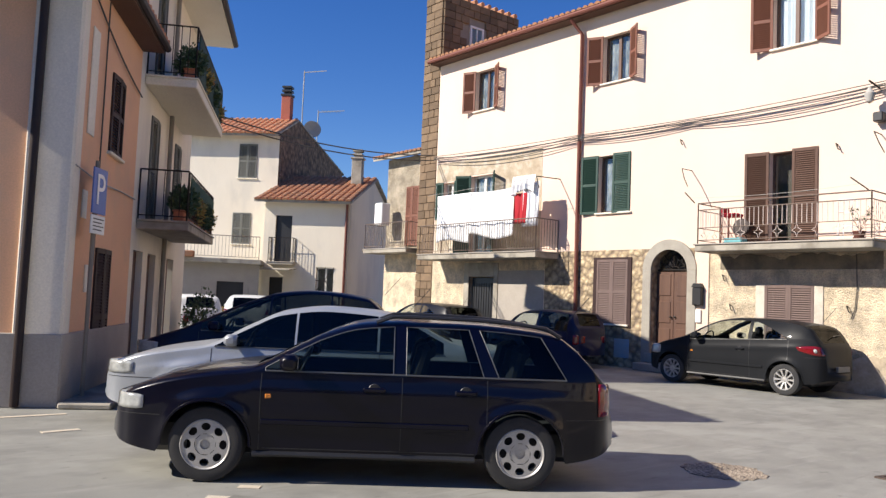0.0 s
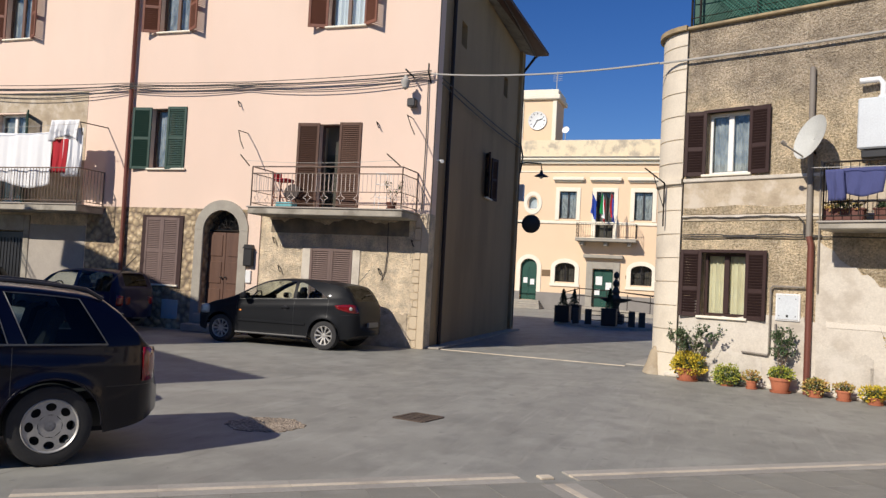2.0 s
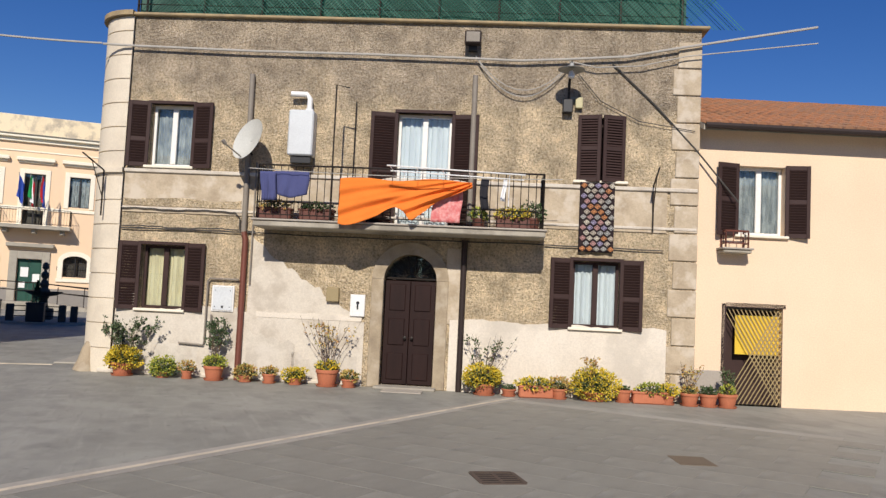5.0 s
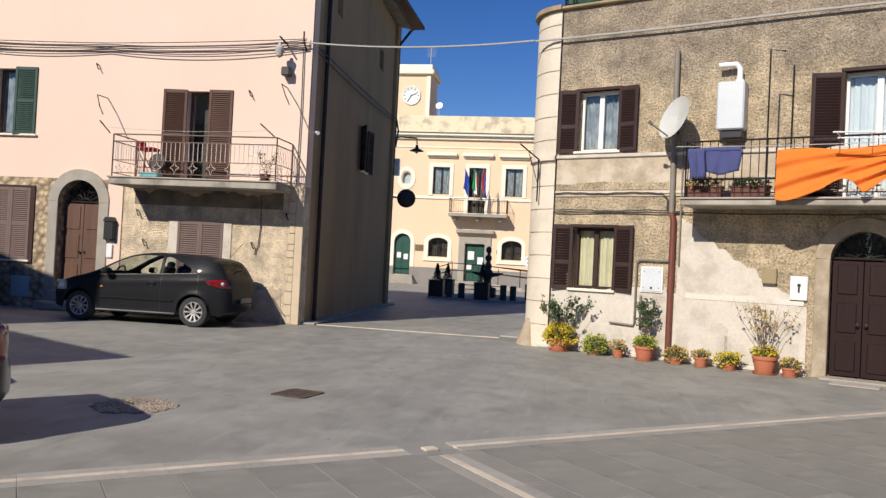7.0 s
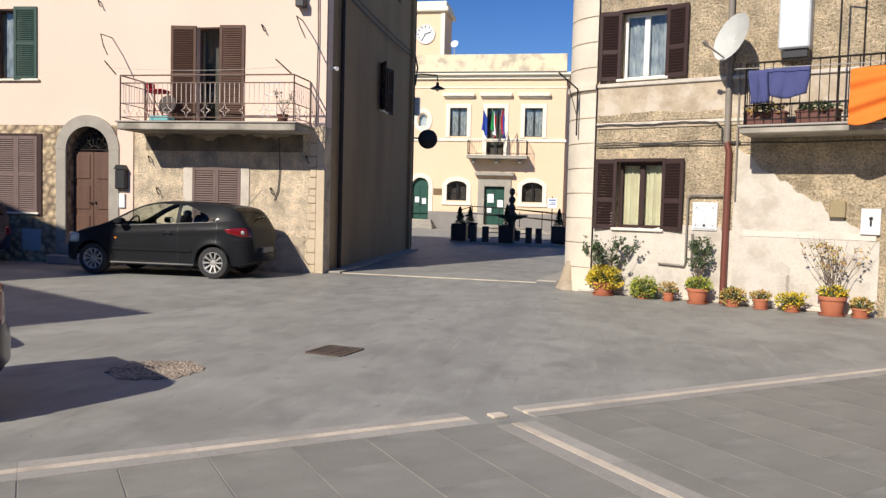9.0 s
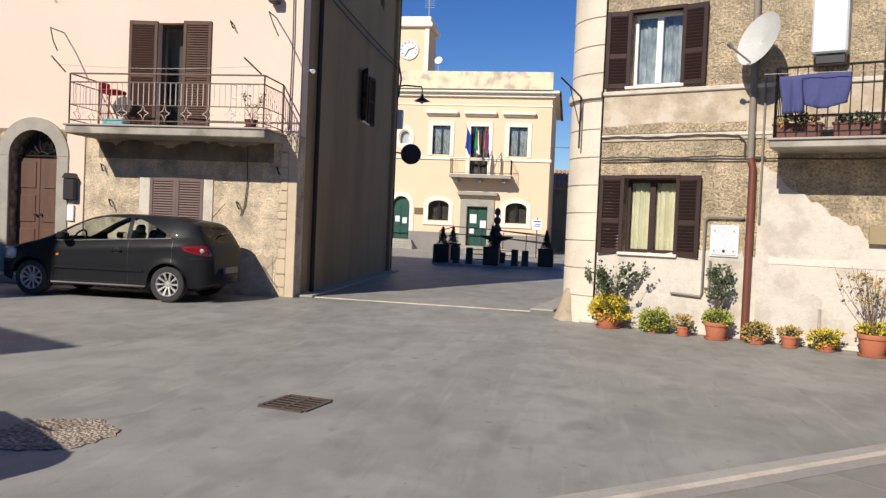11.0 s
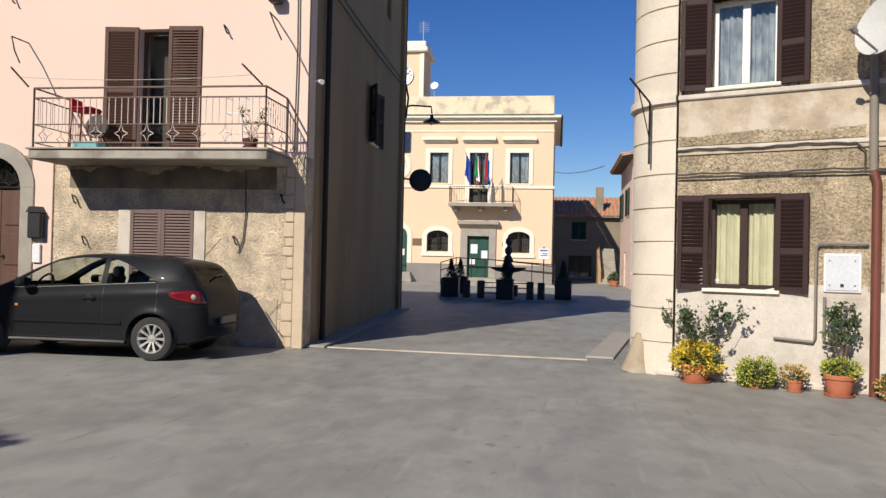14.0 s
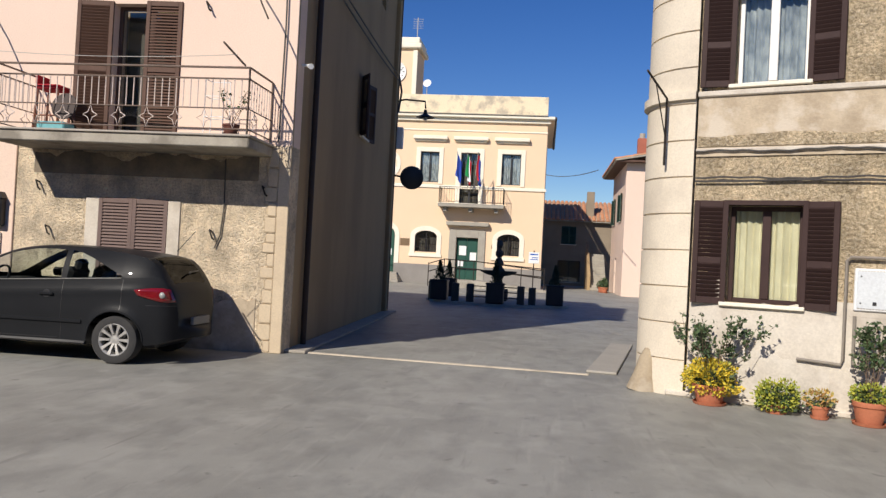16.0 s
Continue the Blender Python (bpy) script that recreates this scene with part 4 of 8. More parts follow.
for x0, x1, z in ((0.3, 1.24, 5.05), (0.3, 1.26, 2.4), (4.97, 6.09, 5.03), (8.26, 9.22, 2.44)):
    heads = Shape()
    heads.bevel_box(x0, x1, -0.03, 0.1, z, z + 0.06, 0.006)
    heads.bevel_box(x0, x0 + 0.06, -0.02, 0.1, z - 1.17, z, 0.006)
    heads.bevel_box(x1 - 0.06, x1, -0.02, 0.1, z - 1.17, z, 0.006)
    part("window_casing", heads, BROWNWOOD, brown)
part("door_surround", arch_ring(4.92, 5.88, 0.0, 1.96, 0.46, 0.22, -0.035, 0.02), WORN, brown, "worn stone arched surround")
double_door(brown, 4.94, 5.86, 0.06, 1.94, 0.14, DARKDOOR, I4, label="dark brown panelled double door")
fanlight(brown, 4.94, 5.86, 1.97, 0.44, 0.18, I4, 9)
part("doorstep", Shape().bevel_box(4.85, 5.95, -0.3, 0.1, 0, 0.045, 0.01), STONE, brown)
part("doormat", Shape().bevel_box(5.05, 5.75, -0.75, -0.32, 0, 0.02, 0.006), PLINTH, brown)
balcony(brown, 2.68, 7.75, 0.85, 2.86, 0.10, CONCRETE, IRON, I4, 0.95, False, 0.13, 0.3, "long concrete balcony with black iron rail")
part("downpipe", Shape().tube([(2.33, -0.07, 0.0), (2.33, -0.07, 2.55), (2.29, -0.07, 2.7)], 0.055, 10), COPPER, brown, "red-brown lower downpipe", None, True)
part("downpipe", Shape().tube([(2.29, -0.07, 2.65), (2.27, -0.07, 5.65)], 0.05, 10), GREYPIPE, brown, "grey upper downpipe", None, True)
part("downpipe", Shape().tube([(6.36, -0.07, 0.0), (6.36, -0.07, 2.72)], 0.055, 10), DARKPIPE, brown, "dark downpipe", None, True)
part("downpipe", Shape().tube([(6.42, -0.07, 3.0), (6.42, -0.07, 5.75)], 0.05, 10), GREYPIPE, brown, "grey flue pipe", None, True)
rodm = Shape().tube([(4.02, -0.8, 2.9), (4.02, -0.8, 5.3), (4.25, -0.8, 5.25)], 0.015, 6)
part("awning_rod", Shape().tube([(4.25, -0.05, 2.9), (4.25, -0.05, 5.2)], 0.012, 6), IRON, brown)
part("awning_rod", rodm, IRON, brown)
METERGREY = surface("meter_door_grey", (0.62, 0.65, 0.66), (0.55, 0.575, 0.59), 0.5, 3, 0.6)
mb1 = part("gas_meter_box", Shape().bevel_box(1.76, 2.18, -0.05, 0.0, 1.22, 1.7, 0.012), WHITEMETAL, brown, "white metal gas meter hatch")
part("hatch_door", Shape().bevel_box(1.79, 2.15, -0.058, -0.05, 1.25, 1.67, 0.004), METERGREY, mb1)
for x, z in ((1.83, 1.31), (2.11, 1.31), (1.83, 1.61), (2.11, 1.61)):
    part("screw", Shape().bevel_box(x - 0.008, x + 0.008, -0.064, -0.058, z - 0.008, z + 0.008, 0.002), BLACK, mb1)
part("lock", Shape().bevel_box(1.95, 1.99, -0.066, -0.058, 1.29, 1.33, 0.004), BLACK, mb1)
vent = Shape()
for k in range(12):
    vent.box(1.8 + 0.03 * k, 1.82 + 0.03 * k, -0.056, -0.045, 1.655, 1.675)
    vent.box(1.8 + 0.03 * k, 1.82 + 0.03 * k, -0.056, -0.045, 1.245, 1.265)
part("vent_slots", vent, PLINTH, mb1)
part("letter_box", Shape().bevel_box(3.89, 4.12, -0.1, 0.0, 1.5, 1.76, 0.012), surface("tan_metal", (0.32, 0.25, 0.13), None, 0.5), brown, "tan metal letter box")
ib = part("intercom_box", Shape().bevel_box(4.33, 4.6, -0.06, 0.0, 1.25, 1.65, 0.01), WHITEMETAL, brown, "white box with a black lock")
part("lock", Shape().tube([(4.47, -0.07, 1.5), (4.47, -0.05, 1.5)], 0.03, 8).box(4.455, 4.485, -0.07, -0.05, 1.38, 1.47), BLACK, ib)
part("gas_pipe", Shape().tube([(1.2, -0.06, 0.62), (1.66, -0.06, 0.6), (1.68, -0.06, 0.66), (1.68, -0.06, 1.78), (1.72, -0.06, 1.82), (2.25, -0.06, 1.82)], 0.018, 8), GREYPIPE, brown, "", None, True)
part("gas_pipe", Shape().tube([(1.78, -0.06, 1.16), (1.78, -0.06, 0.62), (2.0, -0.06, 0.6)], 0.018, 8), GREYPIPE, brown, "", None, True)
part("gas_pipe", Shape().tube([(2.45, -0.05, 1.75), (2.45, -0.05, 4.0)], 0.015, 8), GREYPIPE, brown, "", None, True)
boiler = part("gas_boiler", Shape().bevel_box(3.06, 3.52, -0.3, 0.0, 4.12, 4.96, 0.025), METERGREY, brown, "white wall-hung gas boiler")
part("flue", Shape().tube([(3.4, -0.14, 4.96), (3.4, -0.14, 5.2), (3.34, -0.14, 5.28), (3.05, -0.16, 5.28)], 0.05, 12), WHITEMETAL, boiler, "", None, True)
part("flue_collar", Shape().lathe([(0.055, -0.03), (0.075, -0.03), (0.075, 0.02), (0.055, 0.02)], 14, pose(3.4, -0.14, 4.99)), WHITEMETAL, boiler)
part("under_panel", Shape().bevel_box(3.12, 3.5, -0.26, 0.0, 3.98, 4.1, 0.01), BLACK, boiler)
dm = pose(2.42, -0.55, 4.33) @ pose(0, 0, 0, 72, 0, -38)
dish = part("satellite_dish", Shape().lathe([(0.001, -0.09), (0.15, -0.08), (0.28, -0.045), (0.39, 0.01), (0.4, 0.02), (0.38, 0.012), (0.28, -0.035), (0.001, -0.08)], 28, dm), surface("pale_dish", (0.58, 0.58, 0.53), None, 0.5, 3, 0.3, 40, 0.02), brown, "pale satellite dish on the wall", None, True)
part("feed_arm", Shape().tube([dm @ Vector((0, -0.36, 0.02)), dm @ Vector((0, -0.3, 0.4))], 0.014, 6).tube([dm @ Vector((0, -0.3, 0.38)), dm @ Vector((0, -0.27, 0.46))], 0.035, 8), GREYPIPE, dish)
part("dish_bracket", Shape().tube([dm @ Vector((0, 0, -0.09)), (2.36, -0.3, 4.2), (2.33, 0.0, 4.15)], 0.02, 6), IRON, dish)
for x, z in ((-0.45, 3.75), (9.7, 3.85)):
    br = Shape().tube([(x, -0.04, z), (x - 0.05, -0.75, z + 0.2)], 0.014, 6)
    br.tube([(x, -0.04, z), (x, -0.04, z - 0.85)], 0.016, 6)
    br.tube([(x, -0.04, z - 0.5), (x - 0.03, -0.45, z + 0.12)], 0.008, 5)
    part("washing_line_bracket", br, IRON, brown)
fl = part("floodlight", Shape().bevel_box(6.2, 6.5, -0.3, -0.12, 6.28, 6.52, 0.02), DARKPIPE, brown, "grey outdoor floodlight")
part("bracket", Shape().bevel_box(6.27, 6.43, -0.14, 0.0, 6.2, 6.32, 0.01), BLACK, fl)
part("lens", Shape().box(6.23, 6.47, -0.306, -0.3, 6.31, 6.49), GREYPIPE, fl)
sl = part("street_lamp", Shape().tube([(8.12, 0.0, 5.3), (8.12, -0.12, 5.35), (8.12, -0.3, 5.9), (8.12, -0.5, 5.92)], 0.022, 8), IRON, brown, "enamel dish street lamp on the wall", None, True)
part("shade", Shape().lathe([(0.03, 0.12), (0.05, 0.06), (0.24, 0.0), (0.23, -0.01), (0.05, 0.04)], 20, pose(8.12, -0.5, 5.78)), surface("grey_enamel", (0.33, 0.33, 0.31), None, 0.5), sl, "", None, True)
part("bulb", Shape().lathe([(0.001, -0.13), (0.05, -0.1), (0.06, -0.05), (0.03, 0.02)], 12, pose(8.12, -0.5, 5.74)), WCURT, sl, "", None, True)
part("junction_box", Shape().bevel_box(8.02, 8.2, -0.16, 0.0, 5.1, 5.35, 0.015), BLACK, brown)
part("junction_box", Shape().bevel_box(8.25, 8.38, -0.1, 0.0, 5.2, 5.4, 0.01), surface("yellowed_plastic", (0.5, 0.45, 0.25), None, 0.5), brown)
# roof terrace fence with green netting
tf = Shape()
for k in range(10):
    x = 0.0 + 10.2 * k / 9
    part("fence_post", Shape().tube([(x, 0.3, BTOP + 0.1), (x, 0.3, BTOP + 1.3)], 0.025, 6), IRON, brown)
for z in (0.35, 0.75, 1.28):
    tf.tube([(-0.2, 0.3, BTOP + z), (10.3, 0.3, BTOP + z)], 0.012, 5)
for k in range(8):
    part("fence_post", Shape().tube([(-0.2, 0.35 + 0.9 * k, BTOP), (-0.2, 0.35 + 0.9 * k, BTOP + 1.3)], 0.025, 6), IRON, brown)
tfo = part("terrace_fence", tf, IRON, brown)
net = Shape()
for k in range(150):
    x = -0.2 + k * 0.07
    for d in (1, -1):
        net.tube([(x if d > 0 else x + 1.1, 0.28, BTOP + 0.12), (x + 1.1 if d > 0 else x, 0.28, BTOP + 1.22)], 0.006, 3, False)
part("green_netting", net, surface("green_net", (0.02, 0.16, 0.11), None, 0.7), tfo, "green plastic mesh")
gs = Shape()
for k in range(40):
    a, b = -0.2 + 10.5 * k / 40, -0.2 + 10.5 * (k + 1) / 40
    lo, hi = BTOP + 0.1, BTOP + 1.12
    gs.quad((a, 0.42 + 0.03 * math.sin(k), lo), (b, 0.42 + 0.03 * math.sin(k + 1), lo), (b, 0.42 + 0.03 * math.sin(k + 1), hi + 0.04 * math.sin(k * 0.7 + 0.7)), (a, 0.42 + 0.03 * math.sin(k), hi + 0.04 * math.sin(k * 0.7)))
part("shade_cloth", gs, surface("green_shade_cloth", (0.06, 0.125, 0.1), (0.03, 0.07, 0.055), 0.9, 2, 0.7, 80, 0.2, 80), tfo)
tr = Shape().box(0.6, 10.5, 1.2, 6, BTOP + 2.3, BTOP + 2.42)
tr.box(0.9, 10.2, 1.6, 5.8, BTOP, BTOP + 2.3)
part("penthouse", tr, SIDE, brown)

# ---- peach house beyond the brown house ----
OM = BM @ pose(10.5, 0.1, 0, 0, 0, 4)
peach = thing("peach_house", OM, "low peach stucco house with a tiled roof", "house")
part("wall_front", wall(9.0, 4.95, [(0.75, 1.6, 3.05, 4.3), (0.55, 1.6, 0.0, 1.75), (4.2, 5.1, 1.2, 2.6), (4.2, 5.1, 3.1, 4.3)], 0.4), PEACH, peach)
part("wall_back", Shape().box(0.02, 9, 6, 6.3, 0, 5), PEACH, peach)
part("wall_right", Shape().box(8.6, 8.99, 0.4, 6, 0, 5), PEACH, peach)
part("base_band", Shape().bevel_box(0.0, 0.55, -0.03, 0, 0, 0.6, 0.01), PLINTH, peach)
roof_slope(peach, -0.02, 9.1, -0.35, 4.95, 4.5, 6.7, Matrix())
part("gutter", Shape().tube([(0, -0.4, 4.92), (9, -0.4, 4.9)], 0.06, 8), DARKPIPE, peach)
house_windows(peach, I4, [dict(x=1.175, z=3.05, w=0.85, h=1.25, shutter=BROWNWOOD, left=165, right=168, curtain=LACE),
                          dict(x=4.65, z=1.2, w=0.9, h=1.4, shutter=BROWNWOOD, left=168, right=168, curtain=LACE),
                          dict(x=4.65, z=3.1, w=0.9, h=1.2, shutter=BROWNWOOD, left=168, right=168, curtain=LACE)])
lat = Shape()
for k in range(14):
    for d in (1, -1):
        x0 = 0.55 + 0.075 * k
        lat.tube([(x0, 0.06, 0.02 if d > 0 else 1.73), (min(1.6, x0 + 1.0), 0.06, (0.02 + 1.71 * min(1, (1.05 - 0.075 * k))) if d > 0 else (1.73 - 1.71 * min(1, (1.05 - 0.075 * k))))], 0.01, 4)
gate = part("lattice_gate", lat, surface("tan_lattice", (0.4, 0.3, 0.14), None, 0.6), peach, "wooden lattice gate")
part("yellow_panel", Shape().box(0.8, 1.6, 0.14, 0.17, 0.9, 1.6), surface("yellow_board", (0.75, 0.5, 0.04), None, 0.6), gate)
part("gate_frame", Shape().box(0.5, 0.58, 0, 0.1, 0, 1.8).box(0.58, 1.65, 0, 0.1, 1.74, 1.82).box(0.58, 1.6, 0.3, 0.32, 0, 1.7), BROWNWOOD, gate)
balcony(peach, 0.4, 0.9, 0.3, 2.75, 0.06, CONCRETE, COPPER, I4, 0.3)

# ---- town hall ----
HM = pose(55, 16, 0, 0, 0, -90)
hall = thing("town_hall", HM, "two-storey yellow stucco town hall with cream trim and a clock tower", "town hall")
HT = 10.6
h_holes = [(5.2, 6.4, 6.46, 8.4), (7.8, 9.0, 5.12, 8.4), (10.4, 11.6, 6.46, 8.4), (7.75, 9.15, 0.35, 3.02), (5.1, 6.5, 2.0, 3.35, 0.35), (10.35, 11.75, 2.0, 3.35, 0.35), (2.6, 3.8, 0.6, 3.55, 0.6), (2.95, 3.6, 7.1, 8.0, 0.45)]
part("wall_front", wall(17.15, HT, h_holes, 0.45, -4.0), YELLOW, hall)
part("wall_side", Shape().box(12.7, 13.146, 0.45, 12, 0, HT), YELLOW, hall)
part("wall_back", Shape().box(-4, 12.7, 11.5, 12, 0, HT), YELLOW, hall)
dado = wall(17.2, 1.15, [(7.75, 9.15, 0.0, 1.2), (2.6, 3.8, 0.0, 1.2)], 0.06, -4.0)
dado.moved(pose(0, -0.06, 0))
# Dado grey deepened to stand for shade along the base of the wall.
part("dado", dado, surface("shaded_grey_dado", (0.27, 0.25, 0.225), (0.22, 0.2, 0.18), 0.92, 0.8, 0.7, 40, 0.1, 40), hall, "grey dado, darkened for shade at the wall's foot")
tr = Shape()
tr.bevel_box(-4, 13.25, -0.08, 0.0, 6.1, 6.3, 0.02)
tr.bevel_box(-4, 13.2, -0.05, 0.0, 9.75, 9.85, 0.02)
tr.bevel_box(-4, 13.35, -0.18, 0.0, 10.35, 10.6, 0.03)
tr.bevel_box(-4, 13.6, -0.42, 0.45, 10.6, 10.78, 0.03)
tr.bevel_box(13.146, 13.6, 0.45, 12, 10.6, 10.78, 0.03)
part("cornice", tr, CREAM, hall)
part("eaves_gutter", Shape().tube([(13.62, -0.3, 10.7), (13.62, 12, 10.6)], 0.09, 8), DARKPIPE, hall)
tl = Shape()
for k in range(70):
    tl.bevel_box(-3.99 + 0.245 * k, -3.76 + 0.245 * k, -0.5, 0.11, 10.785, 10.84, 0.01)
part("cornice_tiles", tl, STONE, hall)
part("parapet", Shape().bevel_box(-4, 13.14, 0.12, 0.5, 10.78, 12.1, 0.02), surface("patchy_parapet", (0.80, 0.68, 0.47), (0.76, 0.62, 0.42), 0.9, 0.5, 0.6, 30, 0.1, 40, stain=(0.42, 0.36, 0.28), stain_scale=0.9, stain_amount=0.9), hall)
for x0, x1, z0, z1 in ((5.2, 6.4, 6.46, 8.4), (7.8, 9.0, 5.15, 8.4), (10.4, 11.6, 6.46, 8.4)):
    sur = Shape()
    sur.bevel_box(x0 - 0.28, x0, -0.06, 0.04, z0 - 0.1, z1 + 0.28, 0.012)
    sur.bevel_box(x1, x1 + 0.28, -0.06, 0.04, z0 - 0.1, z1 + 0.28, 0.012)
    sur.bevel_box(x0, x1, -0.06, 0.04, z1, z1 + 0.28, 0.012)
    part("window_surround", sur, CREAM, hall)
    part("window_hood", Shape().bevel_box(x0 - 0.5, x1 + 0.5, -0.3, 0.0, z1 + 0.78, z1 + 1.0, 0.03).bevel_box(x0 - 0.4, x1 + 0.4, -0.15, 0.0, z1 + 0.66, z1 + 0.778, 0.03), CREAM, hall)
for x0, x1 in ((5.1, 6.5), (10.35, 11.75)):
    s2 = arch_ring(x0, x1, 1.9, 3.0, 0.35, 0.3, -0.05, 0.03)
    s2.bevel_box(x0 - 0.35, x1 + 0.35, -0.09, 0.03, 1.68, 1.898, 0.01)
    part("window_surround", s2, CREAM, hall)
s2 = arch_ring(2.6, 3.8, 0.0, 2.95, 0.6, 0.3, -0.05, 0.03)
part("door_surround", s2, CREAM, hall)
sur = Shape()
for k in range(20):
    a, b = 2 * math.pi * k / 20, 2 * math.pi * (k + 1) / 20
    sur.prism([(3.275 + r * math.cos(c), 7.55 + 1.25 * r * math.sin(c)) for r, c in ((0.66, a), (0.66, b), (0.42, b), (0.42, a))], -0.05, 0.0)
part("oval_surround", sur, CREAM, hall, "cream stucco oval", None, True)
ds = Shape().bevel_box(7.3, 7.75, -0.1, 0.03, 0, 3.5, 0.015)
ds.bevel_box(9.15, 9.6, -0.1, 0.03, 0, 3.5, 0.015)
ds.bevel_box(7.75, 9.15, -0.1, 0.03, 3.02, 3.5, 0.015)
ds.bevel_box(7.1, 9.8, -0.4, 0.0, 3.75, 4.0, 0.03)
part("door_surround", ds, STONE, hall)
house_windows(hall, I4, [dict(x=5.8, z=6.46, w=1.2, h=1.94, frame_mat=BLACK, curtain=LACE, sill=False), dict(x=8.4, z=5.12, w=1.2, h=3.28, frame_mat=BLACK, sill=False),
                         dict(x=11.0, z=6.46, w=1.2, h=1.94, frame_mat=BLACK, curtain=LACE, sill=False), dict(x=5.8, z=2.0, w=1.4, h=1.35, frame_mat=BLACK, sill=False),
                         dict(x=11.05, z=2.0, w=1.4, h=1.35, frame_mat=BLACK, sill=False), dict(x=3.275, z=7.1, w=0.65, h=0.9, frame_mat=WHITEFRAME, curtain=WCURT, sill=False, mullion=False)])
for x0, x1 in ((5.1, 6.5), (10.35, 11.75)):
    for k in range(9):
        part("window_bar", Shape().tube([(x0 + 0.08 + k * 0.155, 0.05, 2.0), (x0 + 0.08 + k * 0.155, 0.05, 3.3)], 0.016, 5), IRON, hall)
    for z in (2.3, 2.8):
        part("window_bar", Shape().box(x0, x1, 0.04, 0.06, z, z + 0.04), IRON, hall)
double_door(hall, 7.77, 9.13, 0.36, 3.0, 0.2, GREENDOOR, I4, label="dark green double door")
double_door(hall, 2.62, 3.78, 0.62, 2.95, 0.2, GREENDOOR, I4, label="dark green arched double door")
part("door_head", Shape().prism(arch_points(2.62, 3.78, 2.95, 0.58), 0.2, 0.25), GREENDOOR, hall)
for x0, z0, w, h in ((7.95, 1.9, 0.45, 0.6), (8.65, 1.6, 0.4, 0.5), (7.9, 1.2, 0.35, 0.4), (2.8, 1.8, 0.3, 0.4), (3.3, 1.7, 0.3, 0.4)):
    part("paper_notice", Shape().box(x0, x0 + w, 0.17, 0.178, z0, z0 + h), WHITEMETAL, hall, "white paper notice on the door")
stp = Shape()
for k in range(4):
    stp.bevel_box(2.3 - 0.1 * (3 - k), 4.1 + 0.1 * (3 - k), -1.5 + 0.35 * k, 0.0, 0.15 * k, 0.15 * (k + 1), 0.015)
part("door_steps", stp, STONE, hall)
hb = balcony(hall, 6.6, 10.7, 1.1, 5.08, 0.2, STONE, IRON, I4, 1.0, False, 0.16, None, "stone balcony with black iron rail")
for x in (6.9, 8.5, 10.1):
    part("corbel", Shape().bevel_box(x, x + 0.25, -0.8, 0, 4.6, 4.88, 0.03), STONE, hb)
BRONZE = surface("bronze_plaque", (0.2, 0.13, 0.07), None, 0.5, metal=0.4)
part("name_plaque", Shape().box(4.15, 4.75, -0.03, 0, 2.35, 2.8), BRONZE, hall)
part("name_plaque", Shape().box(10.0, 10.2, -0.03, 0, 2.4, 2.65), BRONZE, hall)
# clock tower
ck = part("clock_tower", Shape().bevel_box(1.7, 4.45, 1.2, 3.9, 10.7, 15.3, 0.03), YELLOW, hall)
cc = Shape().bevel_box(1.45, 4.7, 0.95, 4.15, 15.3, 15.65, 0.06)
cc.bevel_box(1.6, 4.55, 1.1, 4.0, 15.65, 16.05, 0.04)
cc.bevel_box(1.7, 2.0, 1.12, 1.2, 12.2, 15.2, 0.02)
cc.bevel_box(4.15, 4.45, 1.12, 1.2, 12.2, 15.2, 0.02)
part("tower_cornice", cc, CREAM, ck)
dialm = pose(3.05, 1.18, 13.75, 90)
dial = part("clock_dial", Shape().lathe([(0.001, 0.05), (0.62, 0.05), (0.68, 0.08), (0.7, 0.05), (0.7, 0.0)], 32, dialm), WHITEMETAL, ck, "white round clock dial", None, True)
hd = Shape()
for k in range(12):
    a = 2 * math.pi * k / 12
    hd.box(-0.025, 0.025, 0.46, 0.58, 0.055, 0.065, dialm @ pose(0, 0, 0, 0, 0, math.degrees(a)))
hd.box(-0.03, 0.03, -0.08, 0.42, 0.066, 0.076, dialm @ pose(0, 0, 0, 0, 0, -70))
hd.box(-0.025, 0.025, -0.08, 0.5, 0.078, 0.088, dialm @ pose(0, 0, 0, 0, 0, 150))
part("clock_marks", hd, BLACK, dial)
am = Shape().tube([(4.2, 2, 16.0), (4.2, 2, 17.6)], 0.03, 5)
for k in range(5):
    am.tube([(3.9, 2, 16.9 + 0.15 * k), (4.6, 2, 16.9 + 0.15 * k)], 0.012, 4)
am.tube([(5.2, 1.0, 12.0), (5.2, 1.0, 12.8)], 0.03, 5)
part("antenna", am, PALECABLE, hall)
part("satellite_dish", Shape().lathe([(0.001, -0.1), (0.3, -0.05), (0.45, 0.05), (0.3, -0.03), (0.001, -0.08)], 18, pose(5.2, 1.0, 13.0, 70, 0, -10) @ Matrix.Scale(0.62, 4)), WHITEMETAL, hall, "", None, True)


# ---- left street front: orange house and balcony house ----
LM = pose(2.25, 11.39, 0, 0, 0, 61)
orange = thing("orange_house", LM, "orange stucco house with a pale corner pilaster", "house")
part("wall_front", wall(4.0, 5.95, [(1.9, 2.75, 3.72, 4.95), (1.55, 2.5, 0.08, 2.15)], 0.4, 0.0), ORANGE, orange)
FM = pose(0, 0, 0, 0, 0, 272) @ pose(-7.0, 0, 0)
part("wall_end", wall(6.99, 5.95, [], 0.4), ORANGE, orange, "", FM)
pz = Shape().bevel_box(6.45, 7.03, -0.06, 0.0, 0, 5.95, 0.015)
